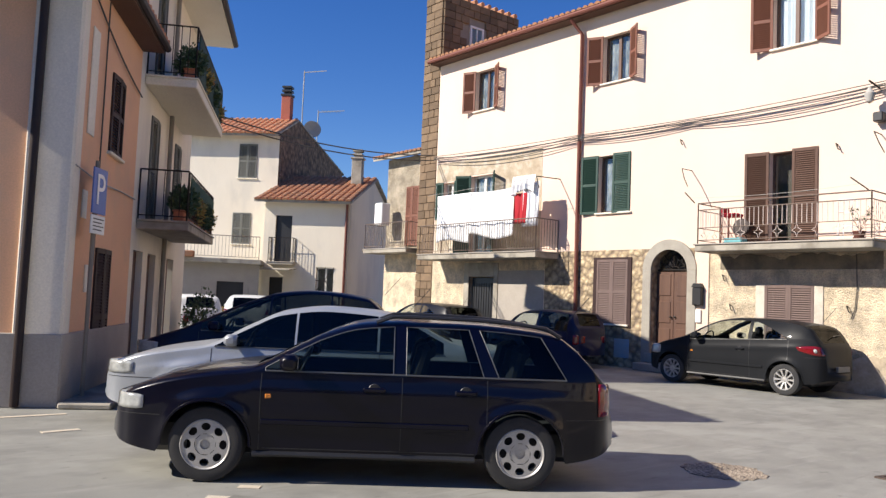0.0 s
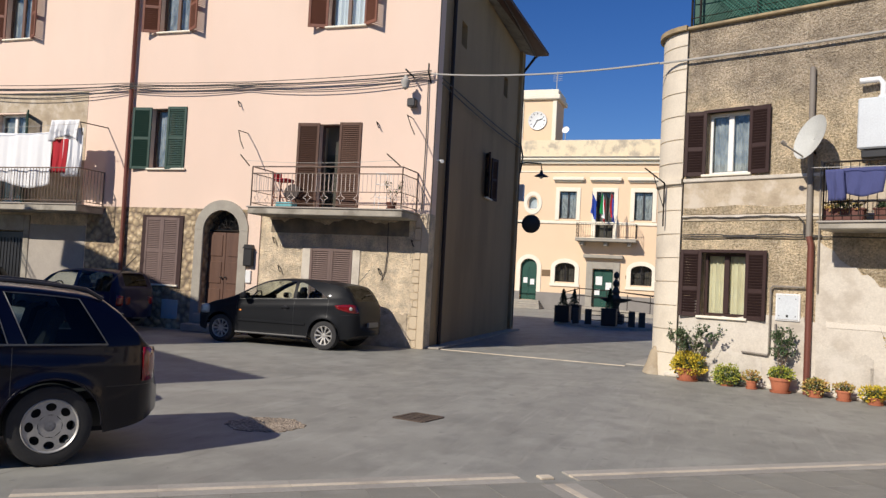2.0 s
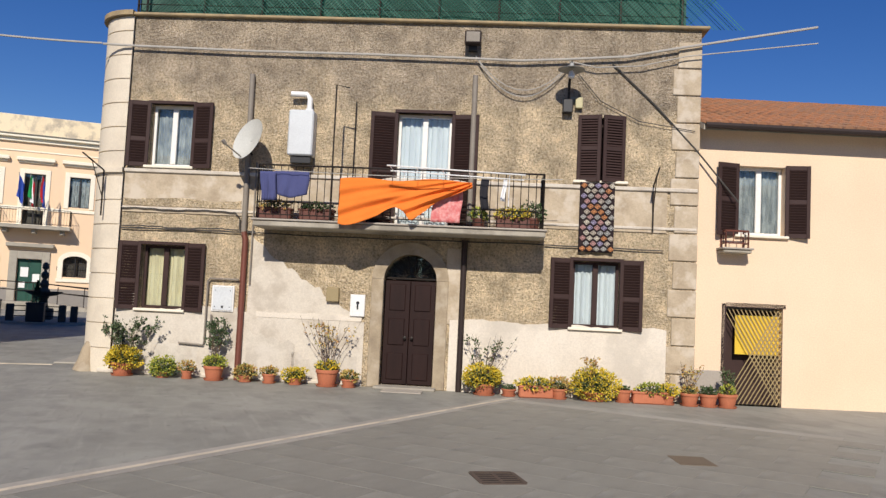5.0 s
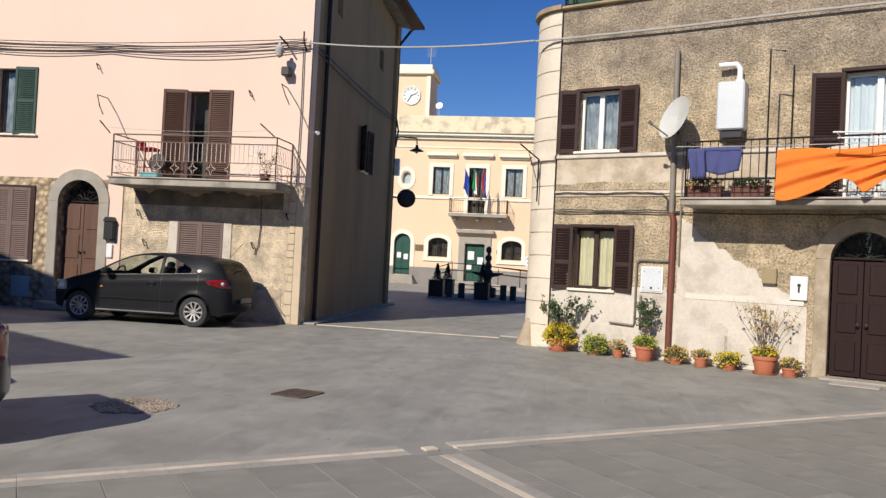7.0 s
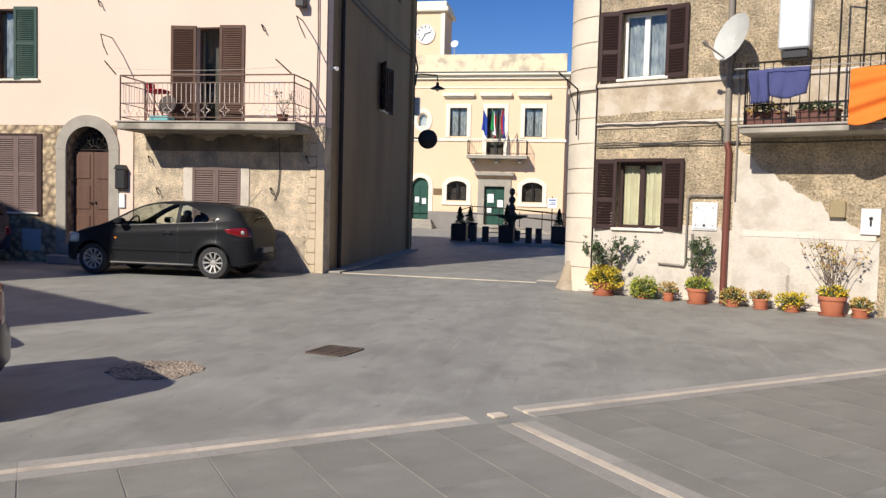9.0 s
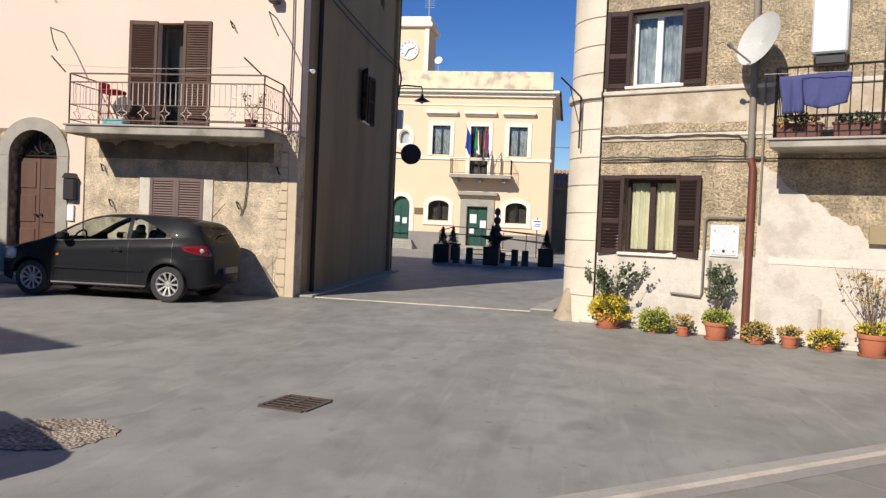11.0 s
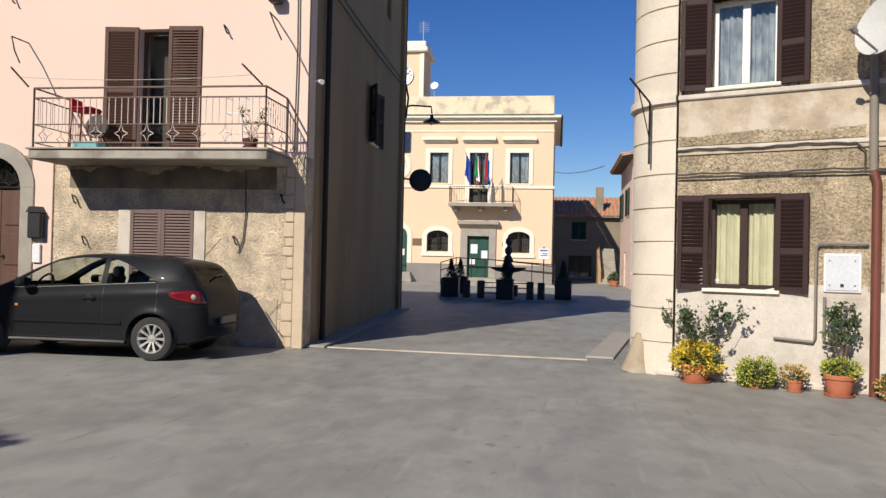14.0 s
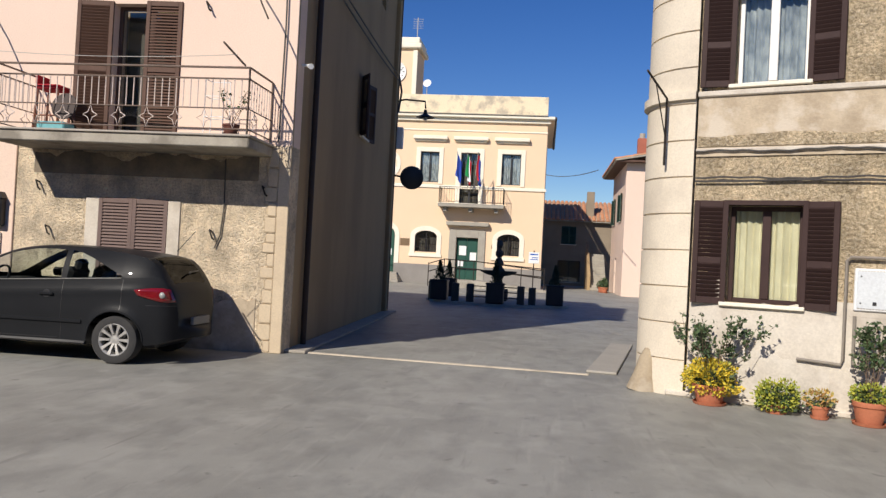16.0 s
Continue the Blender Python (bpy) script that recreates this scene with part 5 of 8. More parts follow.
part("corner_pilaster", pz, WHITEWALL, orange, "pale stucco corner pilaster", FM)
part("corner_pilaster", Shape().bevel_box(-0.02, 0.28, -0.05, 0.0, 0, 5.95, 0.015), WHITEWALL, orange)
part("plinth", Shape().bevel_box(-0.05, 4.0, -0.075, 0.0, 0, 0.95, 0.01), PLINTH, orange)
part("plinth", Shape().bevel_box(0.0, 7.06, -0.085, 0.0, 0, 0.95, 0.01), PLINTH, orange, "", FM)
part("plaster_panel", Shape().bevel_box(0.62, 0.98, -0.02, 0.0, 3.75, 5.3, 0.01), CREAM, orange)
part("downpipe", Shape().tube([(6.58, -0.13, 5.95), (6.56, -0.13, 0.02)], 0.055, 10), DARKPIPE, orange, "dark downpipe", FM, True)
part("roof_overhang", Shape().box(-1.22, 4.0, -0.38, 3.9, 5.952, 6.04), MIDWOOD, orange)
part("eaves_gutter", Shape().tube([(-1.22, -0.44, 6.06), (4.0, -0.44, 6.04)], 0.065, 8), DARKPIPE, orange, "", None, True)
roof_slope(orange, -1.22, 4.02, -0.4, 6.1, 4.0, 7.5, Matrix())
house_windows(orange, I4, [dict(x=2.325, z=3.72, w=0.85, h=1.23, shutter=BROWNWOOD, left=4, right=4, frame_mat=BROWNWOOD),
                           dict(x=2.025, z=0.08, w=0.95, h=2.07, shutter=BROWNWOOD, left=3, right=3, frame_mat=BROWNWOOD, sill=False)])
part("wall_plaque", Shape().bevel_box(0.62, 0.86, -0.02, 0, 2.55, 2.95, 0.005), WHITEMETAL, orange)
part("wall_cable", Shape().tube([(0.02, -0.06, 3.2), (1.4, -0.03, 3.15), (2.9, -0.03, 3.2), (4, -0.03, 3.2)], 0.012, 5), PALECABLE, orange)
part("wall_cable", Shape().tube([(1.35, -0.03, 1.9), (1.35, -0.03, 5.9)], 0.012, 5), CABLE, orange)
part("wall_cable", Shape().tube(sagging((0.2, -0.04, 5.8), (4, -0.04, 5.1), 0.1), 0.014, 5), CABLE, orange)

cream_house = thing("balcony_house", LM @ pose(4.0, 0, 0), "cream stucco house with two planted balconies", "house")
part("wall_front", wall(6.8, 8.4, [(0.3, 1.2, 0.05, 2.3), (1.7, 2.6, 0.05, 2.3), (1.2, 2.1, 2.9, 5.0), (1.2, 2.1, 5.7, 7.7), (4.2, 5.1, 2.9, 5.0), (4.0, 5.0, 0.05, 2.3)], 0.4), WHITEWALL, cream_house)
part("wall_end", Shape().box(6.4, 6.796, 0.4, 6, 0, 8.4), WHITEWALL, cream_house)
part("roof_overhang", Shape().box(-0.05, 7.4, -0.9, 0.0, 8.4, 8.55), CREAM, cream_house)
part("eaves_gutter", Shape().tube([(0, -0.95, 8.52), (7.4, -0.95, 8.5)], 0.08, 8), DARKPIPE, cream_house)
house_windows(cream_house, I4, [dict(x=1.65, z=2.9, w=0.9, h=2.1, shutter=GREYGREEN, left=5, right=5, sill=False), dict(x=1.65, z=5.7, w=0.9, h=2.0, shutter=GREYGREEN, left=5, right=5, sill=False),
                                dict(x=4.65, z=2.9, w=0.9, h=2.1, shutter=GREYGREEN, left=5, right=5, sill=False)])
for x in (0.75, 2.15, 4.5):
    part("door", Shape().bevel_box(x - 0.45, x + 0.45, 0.12, 0.17, 0.05, 2.3, 0.01), MIDWOOD, cream_house, "brown wooden street door")
part("downpipe", Shape().tube([(3.1, -0.08, 8.4), (3.1, -0.08, 0.1)], 0.05, 8), GREYPIPE, cream_house, "", None, True)
balcony(cream_house, 0.35, 4.6, 0.95, 2.85, 0.15, CONCRETE, IRON, I4, 0.95, False, 0.14, None, "concrete balcony with flower boxes")
balcony(cream_house, 0.35, 5.2, 0.95, 5.6, 0.16, CREAM, IRON, I4, 1.0, False, 0.14, None, "upper concrete balcony")
part("green_screen", Shape().bevel_box(0.6, 4.5, -0.93, -0.915, 3.2, 3.75, 0.004), surface("green_cloth", (0.02, 0.07, 0.05), None, 0.9), cream_house)
part("green_screen", Shape().bevel_box(0.6, 5.1, -0.93, -0.915, 5.75, 6.55, 0.004), surface("green_cloth_dark", (0.02, 0.055, 0.045), None, 0.9), cream_house)

# ---- houses at the end of the side street ----
H2 = pose(15.1, 32.7, 0, 0, 0, -45.6)
white_house = thing("small_white_house", H2, "small white stucco house with a terracotta roof", "house")
part("wall_front", wall(3.85, 5.75, [(1.0, 1.75, 3.0, 5.05), (2.95, 3.75, 1.7, 2.8), (0.65, 1.45, 0.0, 2.3)], 0.35, 0.48), WHITEWALL, white_house)
gab = Shape().prism([(0.003, 0), (12, 0), (12, 5.7), (5.0, 7.4), (0.003, 5.7)], 0, 0.35)
part("wall_gable", gab, WHITEWALL, white_house, "", pose(4.33, 0, 0, 0, 0, 90))
part("wall_gable", Shape().prism([(0.003, 0), (12, 0), (12, 5.7), (5.0, 7.4), (0.003, 5.7)], 0, 0.3), WHITEWALL, white_house, "", pose(0.83, 0, 0, 0, 0, 90))
roof_slope(white_house, 0.12, 4.5, -0.5, 5.68, 5.0, 7.55, Matrix(), True, 0.3, 0.5)
roof_slope(white_house, 0.12, 4.5, 12.3, 5.68, 5.02, 7.55, Matrix(), False)
part("downpipe", Shape().tube([(4.22, -0.07, 5.6), (4.22, -0.07, 0)], 0.06, 8), COPPER, white_house, "", None, True)
part("door", Shape().bevel_box(0.97, 1.78, 0.1, 0.15, 3.0, 5.05, 0.01), BLACK, white_house, "dark upper french door")
balcony(white_house, 0.8, 2.0, 0.4, 2.95, 0.1, CONCRETE, IRON, I4, 1.05, False, 0.13)
house_windows(white_house, I4, [dict(x=3.35, z=1.7, w=0.8, h=1.1, frame_mat=WHITEFRAME)])
part("door", Shape().bevel_box(0.65, 1.45, 0.1, 0.15, 0, 2.3, 0.01), BLACK, white_house)
part("window_grille", Shape().box(2.95, 3.75, -0.03, -0.02, 2.2, 2.23).tube([(2.95, -0.02, 1.7), (3.75, -0.02, 2.8)], 0.02, 4).tube([(2.95, -0.02, 2.8), (3.75, -0.02, 1.7)], 0.02, 4).tube([(3.35, -0.02, 1.7), (3.35, -0.02, 2.8)], 0.02, 4), IRON, white_house)
part("door_canopy", Shape().bevel_box(0.1, 2.1, -1.0, 0.0, 2.5, 2.56, 0.01, pose(0, 0, 0.15, 4)), CONCRETE, white_house)
chm = Shape().bevel_box(3.6, 4.1, 3.0, 3.5, 6.4, 8.2, 0.02)
chm.box(3.55, 4.15, 2.95, 3.55, 8.2, 8.28).box(3.62, 4.08, 3.02, 3.48, 8.38, 8.46).box(3.62, 4.08, 3.02, 3.48, 8.56, 8.66).box(3.7, 4.0, 3.1, 3.4, 8.2, 8.6)
part("chimney", chm, CONCRETE, white_house)

H1 = pose(12.4, 38.5, 0, 0, 0, -45.6)
tall_house = thing("tall_white_house", H1, "tall white house with a bare stone gable", "house")
part("wall_front", wall(6.3, 9.05, [(4.35, 5.25, 7.0, 8.6), (4.2, 5.1, 3.85, 5.3)], 0.4), WHITEWALL, tall_house)
part("wall_gable", Shape().prism([(0.003, 0), (12.5, 0), (12.5, 9.2), (2.6, 10.35), (0.003, 9.05)], 0, 0.4), GABLE, tall_house, "bare dark tufa stone gable", pose(6.3, 0, 0, 0, 0, 90))
roof_slope(tall_house, -0.5, 6.35, -0.5, 9.05, 2.7, 10.45, Matrix(), True, 0.3, 0.5)
roof_slope(tall_house, -0.5, 6.35, 12.7, 9.3, 2.72, 10.45, Matrix(), False)
house_windows(tall_house, I4, [dict(x=4.8, z=7.0, w=0.9, h=1.6, shutter=GREYGREEN, left=3, right=3), dict(x=4.65, z=3.85, w=0.9, h=1.45, shutter=GREYGREEN, left=3, right=3)])
chm = Shape().bevel_box(5.5, 5.98, 2.3, 2.78, 9.9, 11.6, 0.02)
part("chimney", chm, surface("red_chimney", (0.4, 0.12, 0.08), None, 0.9), tall_house)
part("chimney_cap", Shape().box(5.46, 6.02, 2.26, 2.82, 11.6, 11.7).box(5.5, 5.98, 2.3, 2.78, 11.82, 11.92).box(5.5, 5.98, 2.3, 2.78, 12.02, 12.12).box(5.6, 5.88, 2.4, 2.68, 11.7, 12.02), BLACK, tall_house)
part("chimney", Shape().bevel_box(1.6, 2.3, 2.2, 2.9, 9.8, 11.0, 0.02), TUFA, tall_house)
aer = Shape().tube([(6.1, 4.0, 9.9), (6.1, 4.0, 13.4)], 0.03, 5).tube([(6.1, 4.0, 13.3), (7.3, 4.0, 13.4)], 0.025, 4)
aer.tube([(6.1, 7.0, 9.6), (6.1, 7.0, 12.0)], 0.03, 5).tube([(6.1, 7, 11.9), (7.6, 7, 12.0)], 0.025, 4)
for k in range(6):
    aer.tube([(6.4 + 0.18 * k, 6.7, 11.93), (6.4 + 0.18 * k, 7.3, 11.93)], 0.012, 4)
part("antenna", aer, PALECABLE, tall_house)
part("satellite_dish", Shape().lathe([(0.001, -0.12), (0.4, -0.05), (0.6, 0.05), (0.4, -0.03), (0.001, -0.1)], 18, pose(6.1, 6.0, 10.7, 80, 0, 30) @ Matrix.Scale(0.8, 4)), PLINTH, tall_house, "", None, True)

AX = pose(10.6, 33.2, 0, 0, 0, -30)
annex = thing("terrace_annex", AX, "low annex with a railed terrace roof", "house")
part("wall_front", wall(4.6, 2.75, [(2.9, 4.0, 0.0, 2.0)], 0.3), PLINTH, annex)
part("terrace_slab", Shape().bevel_box(-0.3, 4.7, -0.5, 4, 2.75, 2.95, 0.02), CONCRETE, annex)
part("door", Shape().box(2.9, 4.0, 0.15, 0.2, 0, 2.0), BLACK, annex)
railing(annex, [(1.3, -0.4, 2.95), (4.6, -0.4, 2.95)], 0.95, RAIL, None, spacing=0.14)
part("tiled_canopy", Shape().bevel_box(-0.3, 2.0, -0.7, -0.3, 2.95, 3.2, 0.03), TILE, annex)

N3 = pose(17.3, 25.6, 0, 0, 0, -90)
nb = thing("neighbour_house", N3, "old ochre neighbour house with a tiled roof", "house")
part("wall_front", wall(2.7, 7.0, [(1.3, 2.1, 3.6, 5.8)], 0.4), OCHRE, nb)
part("wall_left", Shape().box(0.003, 0.4, 0.4, 8, 0, 7), SIDE, nb)
roof_slope(nb, -0.5, 2.9, -0.4, 7.05, 4, 8.3, Matrix(), True, 0.25)
house_windows(nb, I4, [dict(x=1.7, z=3.6, w=0.8, h=2.2, shutter=REDWOOD, left=6, right=6, sill=False)])
balcony(nb, -0.2, 2.6, 0.9, 3.4, 0.14, CONCRETE, RAIL, I4, 0.95, False, 0.12)
part("air_conditioner", Shape().bevel_box(0.25, 0.75, -0.75, -0.35, 4.35, 5.2, 0.03), WHITEMETAL, nb)

# ---- beyond the town hall ----
RM = pose(69, 3.4, 0, 0, 0, -90)
# Plaster colour lowered to put the cottage front in shade.
COTTAGE = surface("shaded_cottage_plaster", (0.30, 0.24, 0.17), (0.22, 0.175, 0.125), 0.92, 0.8, 0.7, 40, 0.15, 50)
red_roof = thing("tiled_cottage", RM, "shaded stone cottage with a red tiled roof", "house")
part("wall_front", wall(10, 5.2, [(2.0, 3.15, 3.3, 4.7), (1.8, 3.6, 0.3, 2.0)], 0.4), COTTAGE, red_roof)
roof_slope(red_roof, -1, 10, -0.45, 5.2, 4.0, 7.0, Matrix(), True, 0.35, 0.5)
house_windows(red_roof, I4, [dict(x=2.575, z=3.3, w=1.15, h=1.4, frame_mat=BLACK, shutter=GREENWOOD, left=2, right=2), dict(x=2.7, z=0.3, w=1.8, h=1.7, frame_mat=BLACK)])
part("chimney", Shape().bevel_box(3.9, 4.5, 0.4, 1.0, 5.3, 7.6, 0.02), COTTAGE, red_roof)
villa = thing("pink_villa", pose(59.5, -1.75, 0, 0, 0, 180), "pale pink house with green shutters and a tiled roof", "house")
part("wall_street", wall(8.5, 7.6, [(1.2, 2.1, 4.4, 6.0), (5.6, 6.5, 4.4, 6.0), (3.4, 4.5, 0, 2.2)], 0.4), PINK, villa)
part("wall_end", Shape().box(0.004, 0.4, 0.4, 7.0, 0, 7.6), PINK, villa)
part("wall_near", Shape().box(8.1, 8.496, 0.4, 7.0, 0, 7.6), PINK, villa)
part("door", Shape().bevel_box(3.4, 4.5, 0.15, 0.2, 0, 2.2, 0.01), GREENDOOR, villa)
part("eaves_soffit", Shape().box(-0.6, 9.1, -0.6, 7.0, 7.6 + 0.002, 7.6 + 0.1), MIDWOOD, villa)
roof_slope(villa, -0.7, 9.2, -0.7, 7.6 + 0.12, 4.0, 7.6 + 1.0, Matrix(), True, 0.3, 0.5)
house_windows(villa, I4, [dict(x=x, z=4.4, w=0.9, h=1.6, shutter=GREENWOOD, left=165, right=165) for x in (1.65, 6.05)])
part("chimney", Shape().bevel_box(7.6, 8.1, 0.6, 1.1, 7.6 + 0.2, 7.6 + 1.5, 0.02), surface("red_stack", (0.4, 0.13, 0.08), None, 0.9), villa)
part("chimney_cowl", Shape().tube([(7.85, 0.85, 7.6 + 1.5), (7.85, 0.85, 7.6 + 1.8)], 0.16, 10), PLINTH, villa)
stair = thing("outside_stair", pose(59.6, -0.3, 0, 0, 0, -90), "outside stone stair up to a house door", "stair")
for k in range(14):
    part("step", Shape().bevel_box(0.21, 1.3, 0.28 * k, 4.2, 0.18 * k, 0.18 * (k + 1), 0.015), STONE, stair)
part("stair_wall", Shape().prism([(0, 0), (4.2, 0), (4.2, 3.4), (0, 1.0)], 0, 0.2), SIDE, stair, "", pose(0.2, 0, 0, 0, 0, 90))
hills = Shape()
rnd = random.Random(4)
for k in range(60):
    x0, x1 = -120 + 6 * k, -114 + 6 * k
    z0, z1 = 13 + 6 * math.sin(k * 0.23) + 2 * math.sin(k * 0.9), 13 + 6 * math.sin((k + 1) * 0.23) + 2 * math.sin((k + 1) * 0.9)
    hills.quad((170 + 10 * math.sin(k), x0, -1), (170, x1, -1), (172, x1, z1), (172, x0, z0))
solid("backdrop", hills, surface("far_woods", (0.06, 0.085, 0.05), (0.04, 0.06, 0.035), 0.95, 0.15, 0.8, 2, 0), Matrix(), "distant wooded hillside", "backdrop", kind="structure")

# ---- plain unseen houses added behind the walk to close the square and darken reflections ----
for k, (m_, l_, h_, mat_) in enumerate(((pose(-17, -26, 0, 0, 0, 90), 20, 8.0, WHITEWALL), (pose(-17, -6, 0, 0, 0, 90), 18, 7.2, PEACH), (pose(14, -24, 0, 0, 0, 180), 31, 7.5, CREAM), (pose(-17, 12.2, 0, 0, 0, 25), 12, 7.2, OCHRE))):
    hs = thing("closing_house", m_, "unseen plain stucco house added to close the square", "house")
    holes_ = [(2 + 3.5 * i, 3 + 3.5 * i, z, z + 1.4) for i in range(int((l_ - 3) / 3.5)) for z in (1.2, 4.2)]
    part("wall_front", wall(l_, h_, holes_, 0.4), mat_, hs)
    part("roof", Shape().box(-0.2, l_ + 0.2, -0.4, 5.0, h_, h_ + 0.25), TILE, hs)
    part("wall_back", Shape().box(0, l_, 4.6, 5.0, 0, h_), mat_, hs)
    for i in range(int((l_ - 3) / 3.5)):
        for z in (1.2, 4.2):
            part("window_shutters", Shape().box(2 + 3.5 * i, 3 + 3.5 * i, 0.1, 0.14, z, z + 1.4), DUSTY, hs)


# ---- cars ----
def paint(name, base, rough=0.35, metal=0.0, gloss=0.15):
    m = surface(name, base, tuple(c * 0.85 for c in base), rough, 2.0, 0.5, 120, 0.0, metal=metal, coat=gloss)
    b = m.node_tree.nodes["Principled BSDF"]
    b.inputs["Specular IOR Level"].default_value = 0.18
    b.inputs["Coat Roughness"].default_value = 0.03
    return m


NAVY = paint("navy_car_paint", (0.0012, 0.0012, 0.0075), 0.28, 0.0, 0.4)
SILVER = paint("silver_car_paint", (0.40, 0.42, 0.45), 0.3, 0.35)
DARKBLUE = paint("dark_blue_car_paint", (0.006, 0.008, 0.03))
GRAPHITE = paint("graphite_car_paint", (0.0175, 0.0185, 0.0205), 0.38, 0.0, 0.04)
GRAPHITE.node_tree.nodes["Principled BSDF"].inputs["Specular IOR Level"].default_value = 0.06
BLACKPAINT = paint("black_car_paint", (0.012, 0.012, 0.014))
BLUEPAINT = paint("blue_car_paint", (0.010, 0.015, 0.05))
WHITEPAINT = paint("white_car_paint", (0.75, 0.75, 0.73), 0.3, 0.0)
CARGLASS = glass("car_glass", (0.82, 0.87, 0.85), 0.02, 1.35)
ESTATEGLASS = glass("green_tinted_car_glass", (0.50, 0.58, 0.57), 0.02, 1.42)
DUSKGLASS = glass("dark_car_glass", (0.26, 0.29, 0.28), 0.02, 1.45)
REARGLASS = glass("tinted_rear_glass", (0.035, 0.04, 0.04), 0.02, 1.35, 0.25)
TRIM = surface("satin_trim", (0.16, 0.16, 0.155), None, 0.4, metal=0.7)
RUBBER = surface("tyre_rubber", (0.025, 0.025, 0.026), (0.04, 0.038, 0.036), 0.85, 6, 0.6, 60, 0.1, 60)
ALLOY = surface("alloy_rim", (0.46, 0.45, 0.43), (0.36, 0.35, 0.33), 0.45, 8, 0.5, 60, 0.03, 60, metal=0.5)
REDLAMP = surface("red_tail_lamp", (0.20, 0.006, 0.009), (0.12, 0.004, 0.006), 0.15, 10, 0.6, 90, 0.0, 80, coat=0.6)
CLEARLAMP = surface("clear_headlamp", (0.46, 0.47, 0.44), (0.22, 0.22, 0.21), 0.15, 10, 0.8, 90, 0.0, 60, coat=0.6)
AMBER = surface("amber_lamp", (0.75, 0.25, 0.03), None, 0.2, coat=1.0)
SEAT = surface("dark_seat_fabric", (0.016, 0.016, 0.018), (0.024, 0.024, 0.025), 0.95, 6, 0.6, 60, 0.1, 60)
CHROME = surface("chrome", (0.6, 0.6, 0.6), None, 0.12, 3, 0.2, 30, 0, metal=1.0)
# White plate greyed down for the shade on the car's tail.
PLATE = surface("shaded_plate", (0.16, 0.16, 0.155), None, 0.5)


def along(table, x):
    def slope(i):
        if i == 0 or i == len(table) - 1:
            j = min(i, len(table) - 2)
            return (table[j + 1][1] - table[j][1]) / (table[j + 1][0] - table[j][0])
        a = (table[i][1] - table[i - 1][1]) / (table[i][0] - table[i - 1][0])
        b = (table[i + 1][1] - table[i][1]) / (table[i + 1][0] - table[i][0])
        return 0.0 if a * b <= 0 else 2 * a * b / (a + b)
    for i, ((xa, za), (xb, zb)) in enumerate(zip(table, table[1:])):
        if xa <= x <= xb:
            d = xb - xa
            t = (x - xa) / d
            return za * (1 + 2 * t) * (1 - t) ** 2 + slope(i) * d * t * (1 - t) ** 2 + zb * t * t * (3 - 2 * t) + slope(i + 1) * d * t * t * (t - 1)
    return table[0][1] if x < table[0][0] else table[-1][1]


